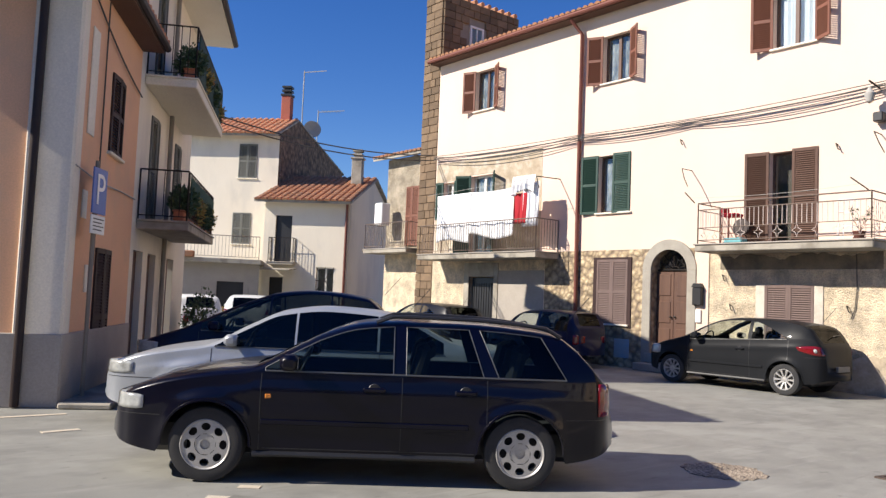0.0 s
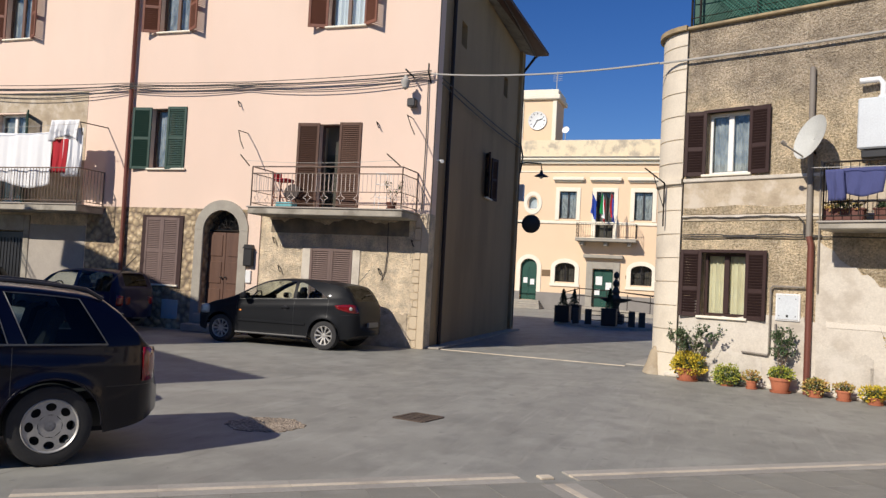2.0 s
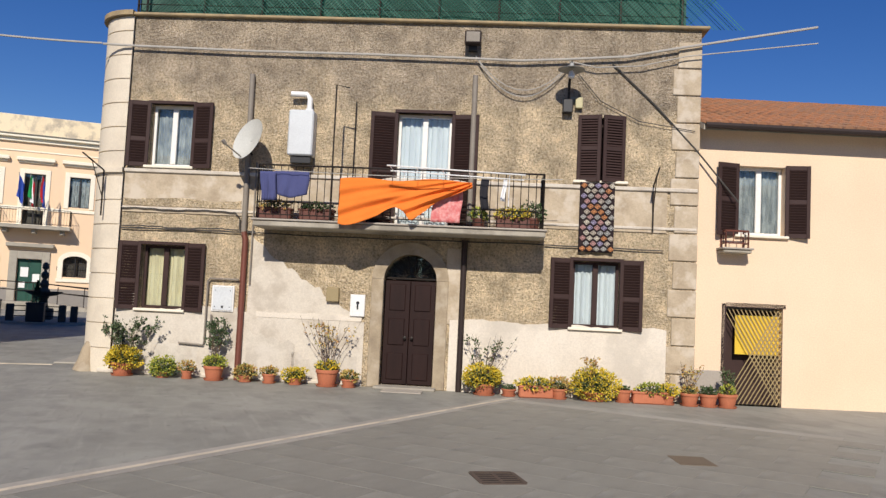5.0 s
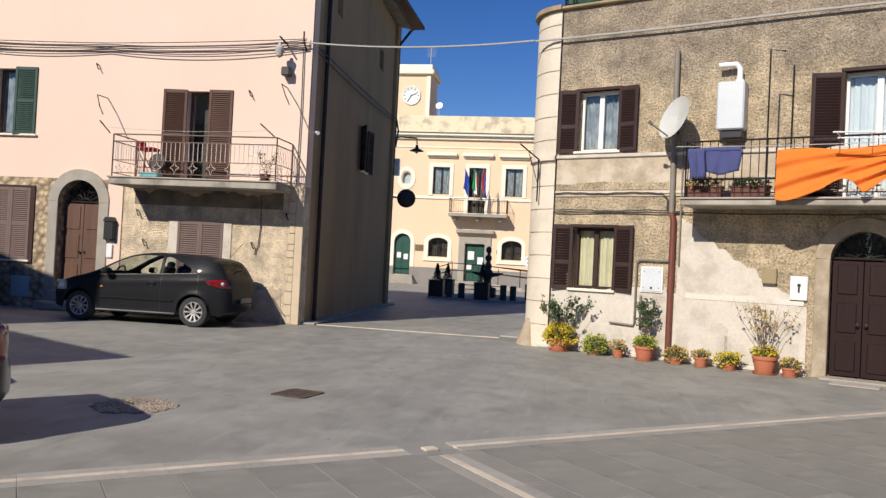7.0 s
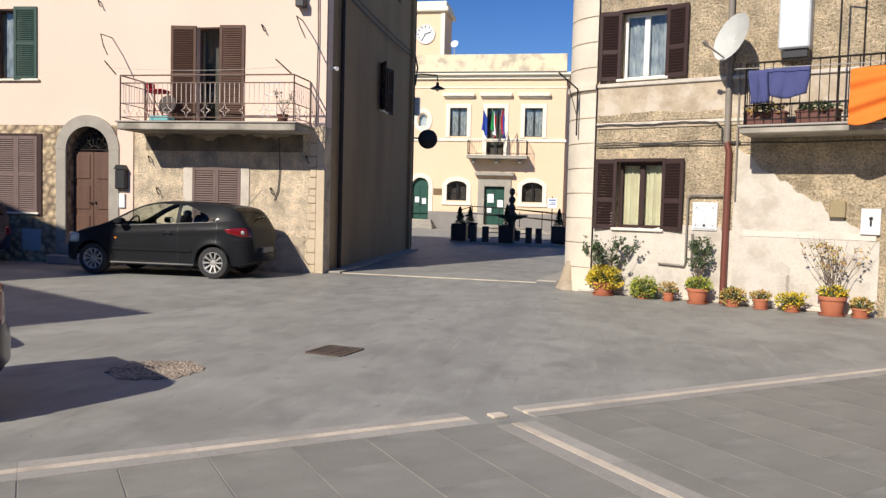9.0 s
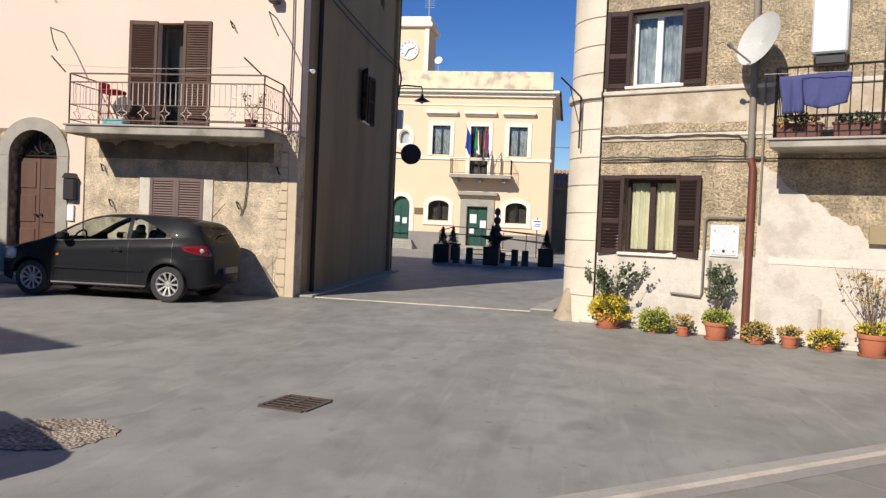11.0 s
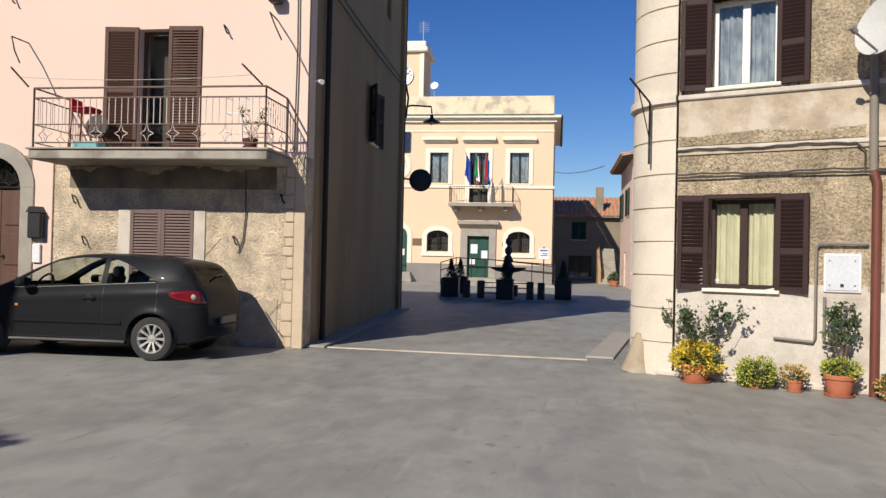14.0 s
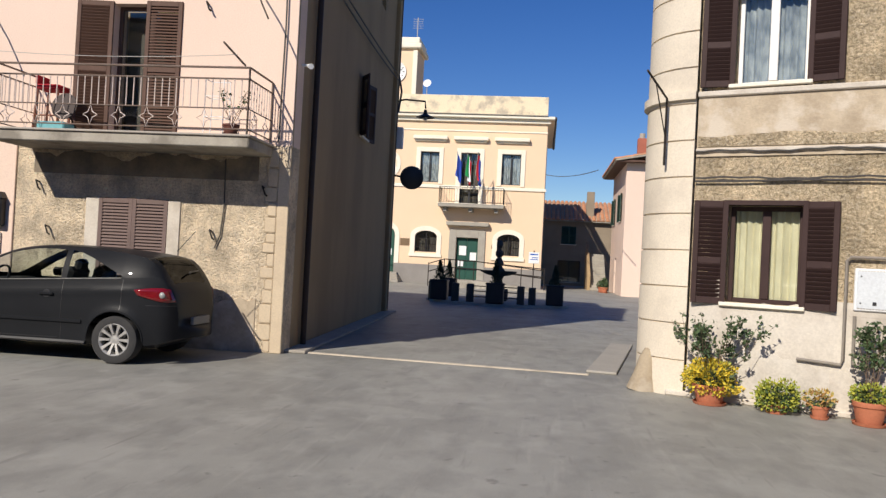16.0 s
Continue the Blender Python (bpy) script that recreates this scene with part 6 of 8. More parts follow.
def car(m, label, body_mat, L, W, H, base_len, axle_shift, r, top, belt, windows, screen, rear_glass, rims, rim_n, tail, head, estate_rails=False, rise=0.0, taper=None, sill=0.24, group="", hub=ALLOY, pane=None, lean=None, handles=None):
    """A car facing +x at the pose m. top: roofline as (x, z) from the tail to the nose; belt: the windows' lower edge; windows: stretches of side glass."""
    root = thing("car", m, label, "car", group)
    pane = pane or CARGLASS
    xr, xf = -base_len / 2 + axle_shift, base_len / 2 + axle_shift
    ra = r + 0.055
    xs = {(-L / 2) + L * k / 72 for k in range(73)} | {sg * (L / 2 - e) for sg in (1, -1) for e in (0.008, 0.02, 0.04, 0.08)}
    for c in (xr, xf):
        xs |= {c + ra * math.cos(math.pi * k / 12) for k in range(13)}
    for a, b in windows + [screen, rear_glass]:
        xs |= {a, b}
    xs = sorted(xs)
    xs = [x for i, x in enumerate(xs) if i == 0 or x - xs[i - 1] > 0.004]

    def half(x, z):
        e = max(0.0, (abs(x) - (L / 2 - 0.75)) / 0.75)
        e2 = max(0.0, (abs(x) - (L / 2 - 0.22)) / 0.22)
        w = W / 2 * (1 - 0.19 * e ** 2.2 - 0.17 * e2 ** 3)
        bl = min(belt + rise * max(0, 0.6 - x), along(top, x) - 0.05)
        if z <= bl:
            q = (z - 0.62) / 0.5
            crease = 0.014 * math.exp(-((z - (bl - 0.16)) / 0.045) ** 2) * (1 - e)
            flare = sum(0.026 * math.exp(-((math.hypot(x - c, z - r) - ra) / 0.06) ** 2) for c in (xr, xf) if z > r * 0.6)
            waist = -0.018 * math.exp(-((z - 0.42) / 0.09) ** 2) * (1 - e)
            return w * (1 - 0.07 * q * q) + crease + flare + waist
        return w * (1 - 0.07 * ((bl - 0.62) / 0.5) ** 2) * (1 - 0.30 * (z - bl) / (H - belt + 0.06) * (0.55 + 0.45 * (z - bl) / (H - belt + 0.06)))

    def low(x):
        z = sill + 0.1 * max(0, (abs(x) - (L / 2 - 0.5)) / 0.5) ** 2
        for c in (xr, xf):
            d = abs(x - c)
            if d <= ra + 1e-6:
                z = max(z, r + math.sqrt(max(0, ra * ra - d * d)))
        return z
    FR = (0, 0.06, 0.13, 0.22, 0.32, 0.42, 0.52, 0.6, 0.68, 0.74, 0.8, 0.86, 0.92, 0.97, 1)
    nl = len(FR)
    rows = []
    for x in xs:
        tilt = along(lean, x) if lean else 0.0
        zt, zb = along(top, x), low(x)
        for _ in range(4):
            zt = along(top, x + tilt * max(0.0, zt - belt))
        bl = max(min(belt + rise * max(0, 0.6 - x), zt - 0.05), zb + 0.02)
        rail = max(bl + 0.004, zt - 0.055)
        if taper and x < taper[0]:
            rail = bl + 0.004 + (rail - bl - 0.004) * max(0.0, 1 - ((taper[0] - x) / (taper[0] - taper[1])) ** 1.6)
        zs = [zb + (bl - zb) * f for f in FR] + [bl + (rail - bl) * f for f in (0.35, 0.7, 1)] + [rail + max(zt - 0.012 - rail, 0.002) * f for f in (0.55, 1)]
        rows.append([(x + tilt * max(0.0, z - bl), half(x, z) - (0.014 if k == len(zs) - 2 else 0.045 if k == len(zs) - 1 else 0), z) for k, z in enumerate(zs)])
    body, side_glass, front_glass, back_glass = Shape(), [], Shape(), Shape()
    nr = len(rows[0])
    for sgn in (1, -1):
        for a, b in zip(rows, rows[1:]):
            for k in range(nr - 1):
                q = [(p[0], p[1] * sgn, p[2]) for p in (a[k], b[k], b[k + 1], a[k + 1])]
                q = q if sgn < 0 else q[::-1]
                mid = (a[0][0] + b[0][0]) / 2
                inside = nl - 1 <= k < nr - 3 and (a[nr - 3][2] - a[nl - 1][2]) + (b[nr - 3][2] - b[nl - 1][2]) > 0.05
                hit = [i for i, (u, v) in enumerate(windows) if u < mid < v]
                if inside and hit:
                    while len(side_glass) < 2 * len(windows):
                        side_glass.append(Shape())
                    side_glass[hit[0] + (len(windows) if sgn < 0 else 0)].quad(*q)
                else:
                    body.quad(*q)
    tops = []
    NY = 9
    for rw in rows:
        x, y, z = rw[-1]
        tops.append([(x, y * (1 - 2 * j / (NY - 1)), z + 0.035 * (1 - (1 - 2 * j / (NY - 1)) ** 2) * min(1, y)) for j in range(NY)])
    for a, b in zip(tops, tops[1:]):
        mid = (a[0][0] + b[0][0]) / 2
        for j in range(NY - 1):
            q = (a[j], a[j + 1], b[j + 1], b[j])
            if screen[0] < mid < screen[1] and 1 <= j < NY - 2:
                front_glass.quad(*q)
            elif rear_glass[0] < mid < rear_glass[1] and 1 <= j < NY - 2:
                back_glass.quad(*q)
            else:
                body.quad(*q)
    BULGE = 0.14

    def bulge(z, v, zb, zt):
        zm = zb + 0.3 * (zt - zb)
        up = max(0.0, (z - zm) / (zt - zm))
        return BULGE * (1 - v ** 2) * (1 - up ** 2)
    for rw, tp, out in ((rows[0], tops[0], -1), (rows[-1], tops[-1], 1)):
        grid = []
        for k in range(nr):
            x, y, z = rw[k]
            grid.append([tuple(tp[j]) if k == nr - 1 else (x + out * bulge(z, 1 - 2 * j / (NY - 1), rw[0][2], rw[-1][2]), y * (1 - 2 * j / (NY - 1)), z) for j in range(NY)])
        for k in range(nr - 1):
            for j in range(NY - 1):
                q = (grid[k][j], grid[k][j + 1], grid[k + 1][j + 1], grid[k + 1][j])
                body.quad(*(q if out < 0 else q[::-1]))
    bo = part("body", body, body_mat, root, "", None, True)
    for sh in side_glass:
        if sh.f:
            part("side_window", sh, pane, root, "", None, True)
    part("windscreen", front_glass, pane, root, "", None, True)
    part("rear_window", back_glass, REARGLASS, root, "", None, True)
    ub = Shape().bevel_box(-L / 2 + 0.25, L / 2 - 0.25, -W / 2 + 0.28, W / 2 - 0.28, sill - 0.04, 0.5, 0.05)
    part("underbody", ub, BLACK, root)
    cab = screen[1] - 0.15
    fl = Shape().box(rear_glass[0] + 0.1, cab, -W / 2 + 0.14, W / 2 - 0.14, 0.5, 0.56)
    fl.bevel_box(cab - 0.1, cab + 0.3, -W / 2 + 0.16, W / 2 - 0.16, 0.56, belt + 0.0, 0.04)
    inside = part("interior", fl, SEAT, root)
    sx = screen[0] - 0.45
    for x, ys in ((sx, (0.36, -0.36)), (sx - 0.85, (0.36, -0.36))):
        for y in ys:
            s = Shape().bevel_box(x - 0.1, x + 0.42, y - 0.24, y + 0.24, 0.56, 0.72, 0.04)
            s.bevel_box(-0.07, 0.07, -0.24, 0.24, 0, 0.56, 0.05, pose(x - 0.12, y, 0.66, 0, -14, 0))
            s.bevel_box(-0.05, 0.05, -0.12, 0.12, 0, 0.17, 0.04, pose(x - 0.28, y, min(1.25, H - 0.28) - 0.06, 0, -10, 0))
            part("seat", s, SEAT, inside)
    ring = [Vector((0, 0.18 * math.cos(2 * math.pi * k / 14), 0.18 * math.sin(2 * math.pi * k / 14))) for k in range(15)]
    part("steering_wheel", Shape().tube([pose(cab - 0.22, 0.36, belt + 0.02, 0, -25, 0) @ p for p in ring], 0.016, 6, False), BLACK, inside)

    def side_patch(name, x0, x1, z0, z1, mat, out=0.006, label="", nx=6, nz=4, sides=(1, -1), slope=0.0, tip=1.0):
        for sg in sides:
            s = Shape()
            g = []
            for j in range(nz + 1):
                row = []
                for i in range(nx + 1):
                    k = 1 - (1 - tip) * (i / nx) ** 1.5
                    k *= 0.8 + 0.2 * math.sqrt(min(1, 4 * i / nx))
                    x, z = x0 + (x1 - x0) * i / nx + slope * j / nz, (z0 + z1) / 2 + (z1 - z0) * (j / nz - 0.5) * k + slope * (i / nx) * 0.6
                    row.append((x, sg * (half(x, z) + out), z))
                g.append(row)
            for j in range(nz):
                for i in range(nx):
                    q = (g[j][i], g[j][i + 1], g[j + 1][i + 1], g[j + 1][i])
                    s.quad(*(q if sg < 0 else q[::-1]))
            ob = part(name, s, mat, root, label, None, True)
            so = ob.modifiers.new("thick", "SOLIDIFY")
            so.thickness = out * 0.9
            so.offset = -1
    side_patch("headlight", L / 2 - head[0], L / 2 - 0.02, head[1], head[2], CLEARLAMP, 0.01, "clear headlamp")
    hw = half(L / 2 - 0.05, 0.6)
    for sg in (1, -1):
        hw = half(L / 2 - 0.01, head[1])
        part("headlight", Shape().bevel_box(L / 2 - 0.12, L / 2 + 0.006, sg * (hw - 0.17) - 0.13, sg * (hw - 0.17) + 0.13, head[1] + 0.01, head[2] - 0.01, 0.025), CLEARLAMP, root)
        tw = half(-L / 2 + 0.05, 0.7)
        if len(tail) < 4 and not estate_rails:
            part("tail_light", Shape().bevel_box(-L / 2 - 0.03, -L / 2 + 0.1, sg * (tw - 0.18) - 0.08, sg * (tw - 0.18) + 0.08, tail[1] + 0.02, tail[2] - 0.02, 0.03), REDLAMP, root)
    side_patch("tail_light", -L / 2 + 0.02, -L / 2 + tail[0], tail[1], tail[2], REDLAMP, 0.014, "red tail lamp", slope=tail[3] if len(tail) > 3 else 0, tip=0.35 if len(tail) > 3 else 1.0)
    if len(tail) > 3:
        xt, zt = -L / 2 + 0.02 + 0.3 * tail[0], (tail[1] + tail[2]) / 2 + 0.1 * tail[3]
        for sg in (1, -1):
            part("reversing_lamp", Shape().lathe([(0.001, 0.022), (0.022, 0.018), (0.036, 0.008), (0.042, 0.0)], 16, pose(xt, sg * (half(xt, zt) + 0.01), zt, -90 * sg)), CLEARLAMP, root, "round clear reversing lamp", None, True)
    gr = Shape().bevel_box(L / 2 - 0.02, L / 2 + 0.05, -0.4, 0.4, head[1] - 0.02, head[2] - 0.02, 0.02)
    part("grille", gr, BLACK, root)
    part("number_plate", Shape().bevel_box(L / 2 + 0.03, L / 2 + 0.085, -0.26, 0.26, 0.4, 0.51, 0.008), PLATE, root)
    part("number_plate", Shape().bevel_box(-L / 2 - 0.082, -L / 2 - 0.03, -0.26, 0.26, tail[1] - 0.3, tail[1] - 0.19, 0.008), PLATE, root)
    for sg in (1, -1):
        y = half(0, 0.5) + 0.008
        bump = Shape().bevel_box(xr + ra + 0.08, xf - ra - 0.08, sg * y - 0.012, sg * y + 0.012, 0.50, 0.545, 0.006)
        part("rubbing_strip", bump, body_mat, root)
    for sg in (1, -1):
        seams = []
        for xd in [w[1] + 0.03 for w in windows[-2:]] + [windows[-2][0] - 0.03 if len(windows) > 1 else windows[0][0]]:
            heights = [max(low(xd) + 0.03, sill + 0.05) + (belt + rise * max(0, 0.6 - xd) - 0.02 - max(low(xd) + 0.03, sill + 0.05)) * k / 14 for k in range(15)]
            seams.append([(xd, sg * (half(xd, z) - 0.0005), z) for z in heights])
        doors = [windows[-2][0] if len(windows) > 2 else windows[-1][0], windows[-1][1]]
        seams.append([(x, sg * (half(x, sill + 0.06) - 0.0005), sill + 0.06) for x in [max(doors[0], xr + ra + 0.03) + (min(doors[1], xf - ra - 0.03) - max(doors[0], xr + ra + 0.03)) * k / 12 for k in range(13)]])
        for xe, z in ((-L / 2, tail[1] - 0.03), (L / 2, head[1] - 0.04)):
            toward = 1 if xe < 0 else -1
            stop = abs(xe - (xr if xe < 0 else xf)) - ra - 0.02
            seams.append([(xe + toward * (0.02 + (stop - 0.02) * k / 10), sg * (half(xe + toward * (0.02 + (stop - 0.02) * k / 10), z) - 0.0005), z) for k in range(11)])
        for c in (xr, xf):
            lip = []
            for k in range(25):
                q = math.pi * k / 24
                x, z = c + (ra + 0.004) * math.cos(q), r + (ra + 0.004) * math.sin(q)
                lip.append((x, sg * (half(x, z) + 0.002), z))
            part("arch_lip", Shape().tube(lip, 0.011, 6), body_mat, root, "", None, True)
        skirt = [(x, sg * (half(x, sill + 0.02) - 0.012), sill + 0.015) for x in [xr + ra + 0.02 + (xf - xr - 2 * ra - 0.04) * k / 10 for k in range(11)]]
        part("side_sill", Shape().tube(skirt, 0.028, 6), BLACK, root, "", None, True)
        part("window_trim", Shape().tube([(x, sg * (half(x, belt + rise * max(0, 0.6 - x) - 0.001) + 0.004), belt + rise * max(0, 0.6 - x) + 0.002) for x in [windows[0][0] + (windows[-1][1] - windows[0][0]) * k / 10 for k in range(11)]], 0.008, 5), TRIM if estate_rails or hub is not BLACK else SEAT, root)
        for path in seams:
            part("panel_gap", Shape().tube(path, 0.0045, 4), BLACK, root)
    if estate_rails:
        for sg in (1, -1):
            for w in windows:
                def edge(x, f):
                    k = min(range(len(xs)), key=lambda i: abs(xs[i] - x))
                    lo, hi = rows[k][nl - 1], rows[k][nr - 3]
                    p = [lo[i] + (hi[i] - lo[i]) * f for i in range(3)]
                    return (p[0], sg * (half(xs[k], p[2]) + 0.004), p[2])
                ring = [edge(w[0], f / 4) for f in range(5)] + [edge(w[0] + (w[1] - w[0]) * k / 10, 1) for k in range(1, 10)] + [edge(w[1], 1 - f / 4) for f in range(5)]
                part("window_trim", Shape().tube(ring, 0.0045, 5), TRIM, root)
    for sg in (1, -1):
        for w in windows[-(handles or 2):]:
            y = half(w[0] + 0.15, belt - 0.13)
            # Black disc on the door skin stands for shade in the grip hollow.
            part("handle_recess", Shape().lathe([(0.001, 0.0), (0.05, 0.0), (0.055, -0.004)], 14, pose(w[0] + 0.155, sg * (y + 0.003), belt - 0.13, -90 * sg)), BLACK, root)
            part("door_handle", Shape().bevel_box(w[0] + 0.06, w[0] + 0.25, sg * (y + 0.012) - 0.016, sg * (y + 0.012) + 0.016, belt - 0.15, belt - 0.11, 0.01), body_mat, root)
        y = half(windows[-1][1] - 0.2, belt)
        xm = windows[-1][1] - 0.22
        mr = part("wing_mirror", Shape().bevel_box(xm - 0.07, xm + 0.08, sg * (y + 0.12) - 0.1, sg * (y + 0.12) + 0.1, belt + 0.02, belt + 0.15, 0.035), body_mat, root, "", None, True)
        part("mirror_glass", Shape().box(xm - 0.074, xm - 0.071, sg * (y + 0.12) - 0.08, sg * (y + 0.12) + 0.08, belt + 0.04, belt + 0.13), CHROME, mr)
    side_patch("indicator", xf - ra - 0.16, xf - ra - 0.11, 0.72, 0.755, AMBER, 0.006)
    wz = along(top, rear_glass[0] + 0.05)
    part("rear_wiper", Shape().tube([(rear_glass[0] + 0.0, 0.05, wz + 0.06), (rear_glass[0] + 0.05, -0.1, wz + 0.075), (rear_glass[0] + 0.08, -0.42, wz + 0.09)], 0.012, 6), BLACK, root)
    part("aerial", Shape().tube([(rear_glass[1] - 0.1, 0, H - 0.01), (rear_glass[1] - 0.35, 0, H + 0.28)], 0.005, 4), BLACK, root)
    if estate_rails:
        for sg in (1, -1):
            xa, xb = screen[0] - 0.25, rear_glass[1] + 0.05
            rp = [(xa + (xb - xa) * k / 12, sg * (half(0, H - 0.05) - 0.02), along(top, xa + (xb - xa) * k / 12) + (0.035 if 0 < k < 12 else -0.01)) for k in range(13)]
            part("roof_rail", Shape().tube(rp, 0.018, 6), BLACK, root)
    ty = W / 2 - 0.12
    for c in (xr, xf):
        for sg in (1, -1):
            wm = pose(c, sg * ty, r, -90 * sg)
            wheel = part("wheel", Shape().lathe([(0.001, -0.06), (r * 0.66, -0.06), (r * 0.66, -0.1)], 28, wm), BLACK, root)
            part("tyre", Shape().lathe([(r * 0.64, -0.1), (r * 0.85, -0.11), (r * 0.97, -0.095), (r, -0.06), (r, 0.06), (r * 0.97, 0.095), (r * 0.85, 0.108), (r * 0.66, 0.1), (r * 0.64, 0.085)], 36, wm), RUBBER, wheel, "", None, True)
            rim = Shape().lathe([(r * 0.67, 0.1), (r * 0.65, 0.105), (r * 0.6, 0.09), (r * 0.58, 0.06), (r * 0.6, -0.05)], 36, wm)
            rim.lathe([(r * 0.2, 0.0), (r * 0.2, 0.06), (r * 0.16, 0.075), (0.001, 0.08)], 20, wm)
            for k in range(rim_n):
                rot = wm @ pose(0, 0, 0, 0, 0, 360 * k / rim_n)
                if rims == "holes":
                    wedge, n = math.pi / rim_n, 16
                    cell = []
                    for q in range(n):
                        c, d = math.cos(2 * math.pi * q / n), math.sin(2 * math.pi * q / n)
                        k2 = max(abs(c), abs(d))
                        for rho, th in ((0.46 + 0.175 * c / k2, wedge * d / k2), (0.47 + 0.1 * c, wedge * 0.66 * d)):
                            cell.append(rot @ Vector((r * rho * math.cos(th), r * rho * math.sin(th), 0.096 - 0.05 * (rho - 0.4) ** 2)))
                    rim.add(cell, [(2 * q, 2 * ((q + 1) % n), 2 * ((q + 1) % n) + 1, 2 * q + 1) for q in range(n)])
                    rim.add([rot @ Vector((r * rho * math.cos(th), r * rho * math.sin(th), 0.09)) for rho, th in ((0.14, -wedge), (0.29, -wedge), (0.29, wedge), (0.14, wedge))], ((0, 1, 2, 3),))
                else:
                    arm = [rot @ Vector((r * rho, r * wd, zz)) for rho, wd, zz in ((0.12, -0.05, 0.07), (0.4, -0.045, 0.09), (0.63, -0.075, 0.1), (0.63, 0.075, 0.1), (0.4, 0.045, 0.09), (0.12, 0.05, 0.07))]
                    deep_arm = [rot @ Vector((r * rho, r * wd, zz)) for rho, wd, zz in ((0.12, -0.05, 0.03), (0.4, -0.045, 0.05), (0.63, -0.075, 0.06), (0.63, 0.075, 0.06), (0.4, 0.045, 0.05), (0.12, 0.05, 0.03))]
                    rim.add(arm + deep_arm, [(0, 1, 4, 5), (1, 2, 3, 4)] + [(q, q + 6, (q + 1) % 6 + 6, (q + 1) % 6) for q in range(6)])
            part("rim", rim, hub, wheel, "light alloy rim", None, True)
            bl = Shape()
            for k in range(5):
                p = wm @ pose(0, 0, 0, 0, 0, 72 * k) @ Vector((r * 0.24, 0, 0.068))
                bl.lathe([(0.013, 0), (0.013, 0.012), (0.001, 0.013)], 6, wm @ pose(0, 0, 0, 0, 0, 72 * k) @ pose(r * 0.25, 0, 0.066))
            part("wheel_bolts", bl, BLACK, wheel)
    return root


AUDI_DIR = math.degrees(math.atan2(0.59, -0.807))
estate_top = [(-2.2, 0.55), (-2.18, 0.72), (-2.13, 0.9), (-2.05, 0.975), (-1.86, 1.18), (-1.72, 1.305), (-1.5, 1.355), (-0.9, 1.4), (-0.3, 1.405), (0.05, 1.38), (0.34, 1.30), (0.68, 1.13), (1.0, 0.975), (1.2, 0.95), (1.56, 0.895), (1.94, 0.79), (2.08, 0.71), (2.15, 0.61), (2.19, 0.5), (2.2, 0.44)]
car(pose(3.86, 6.48, 0, 0, 0, AUDI_DIR), "dark navy estate car parked on the square", NAVY, 4.34, 1.73, 1.40, 2.66, 0.0, 0.315, estate_top, 0.945,
    [(-1.72, -1.13), (-1.0, -0.33), (-0.22, 0.86)], (0.2, 0.98), (-2.0, -1.74), "holes", 8, (0.15, 0.64, 0.92), (0.3, 0.59, 0.715), True, pane=ESTATEGLASS,
    lean=[(-2.2, 0.0), (-2.0, 0.3), (-1.72, 0.6), (-1.13, 0.42), (-1.0, 0.33), (-0.6, 0.15), (-0.33, 0.02), (0.2, 0.0), (2.2, 0.0)])
saloon_top = [(-2.45, 0.75), (-2.4, 0.99), (-2.0, 1.05), (-1.7, 1.08), (-1.05, 1.36), (-0.7, 1.43), (-0.1, 1.46), (0.4, 1.40), (0.8, 1.22), (1.25, 0.99), (1.5, 0.95), (1.95, 0.87), (2.25, 0.77), (2.38, 0.68), (2.44, 0.55), (2.45, 0.46)]
car(pose(4.78, 8.95, 0, 0, 0, AUDI_DIR), "silver saloon car parked beside the navy estate", SILVER, 4.9, 1.84, 1.46, 2.84, 0.0, 0.33, saloon_top, 0.96,
    [(-1.5, -0.745), (-0.72, 0.215), (0.24, 1.15)], (0.45, 1.22), (-1.62, -1.0), "spokes", 10, (0.2, 0.7, 0.92), (0.4, 0.62, 0.76), pane=DUSKGLASS)
van_top = [(-2.0, 0.8), (-1.97, 1.0), (-1.85, 1.15), (-1.65, 1.45), (-1.45, 1.58), (-0.65, 1.66), (-0.15, 1.62), (0.35, 1.46), (1.04, 1.14), (1.3, 1.02), (1.75, 0.86), (1.95, 0.7), (2.0, 0.55)]
car(pose(5.55, 11.7, 0, 0, 0, AUDI_DIR), "dark blue people carrier parked beside the silver saloon", DARKBLUE, 4.0, 1.76, 1.66, 2.5, 0.0, 0.32, van_top, 1.0,
    [(-1.6, -0.94), (-0.915, -0.035), (-0.01, 0.98)], (0.15, 1.05), (-1.9, -1.62), "spokes", 8, (0.2, 0.85, 1.2), (0.4, 0.66, 0.82), pane=DUSKGLASS)
hatch_top = [(-1.99, 0.55), (-1.98, 0.74), (-1.94, 0.95), (-1.86, 1.08), (-1.66, 1.33), (-1.55, 1.385), (-1.2, 1.44), (-0.6, 1.48), (-0.2, 1.485), (0.15, 1.44), (0.5, 1.31), (0.95, 1.075), (1.15, 1.0), (1.55, 0.89), (1.82, 0.76), (1.94, 0.61), (1.98, 0.5), (1.99, 0.44)]
HATCH = dict(L=3.98, W=1.71, H=1.48, base_len=2.54, axle_shift=0.0, r=0.31, top=hatch_top, belt=0.985, windows=[(-1.31, -0.57), (-0.49, 0.84)], rise=0.06, taper=(-0.55, -1.36), screen=(0.25, 1.05), rear_glass=(-1.88, -1.56), tail=(0.44, 0.80, 1.0, 0.05), head=(0.42, 0.62, 0.82), handles=1)
car(pose(15.5, 9.29, 0, 0, 0, 91), "graphite three-door hatchback parked along the pink house", GRAPHITE, rims="spokes", rim_n=10, **HATCH)
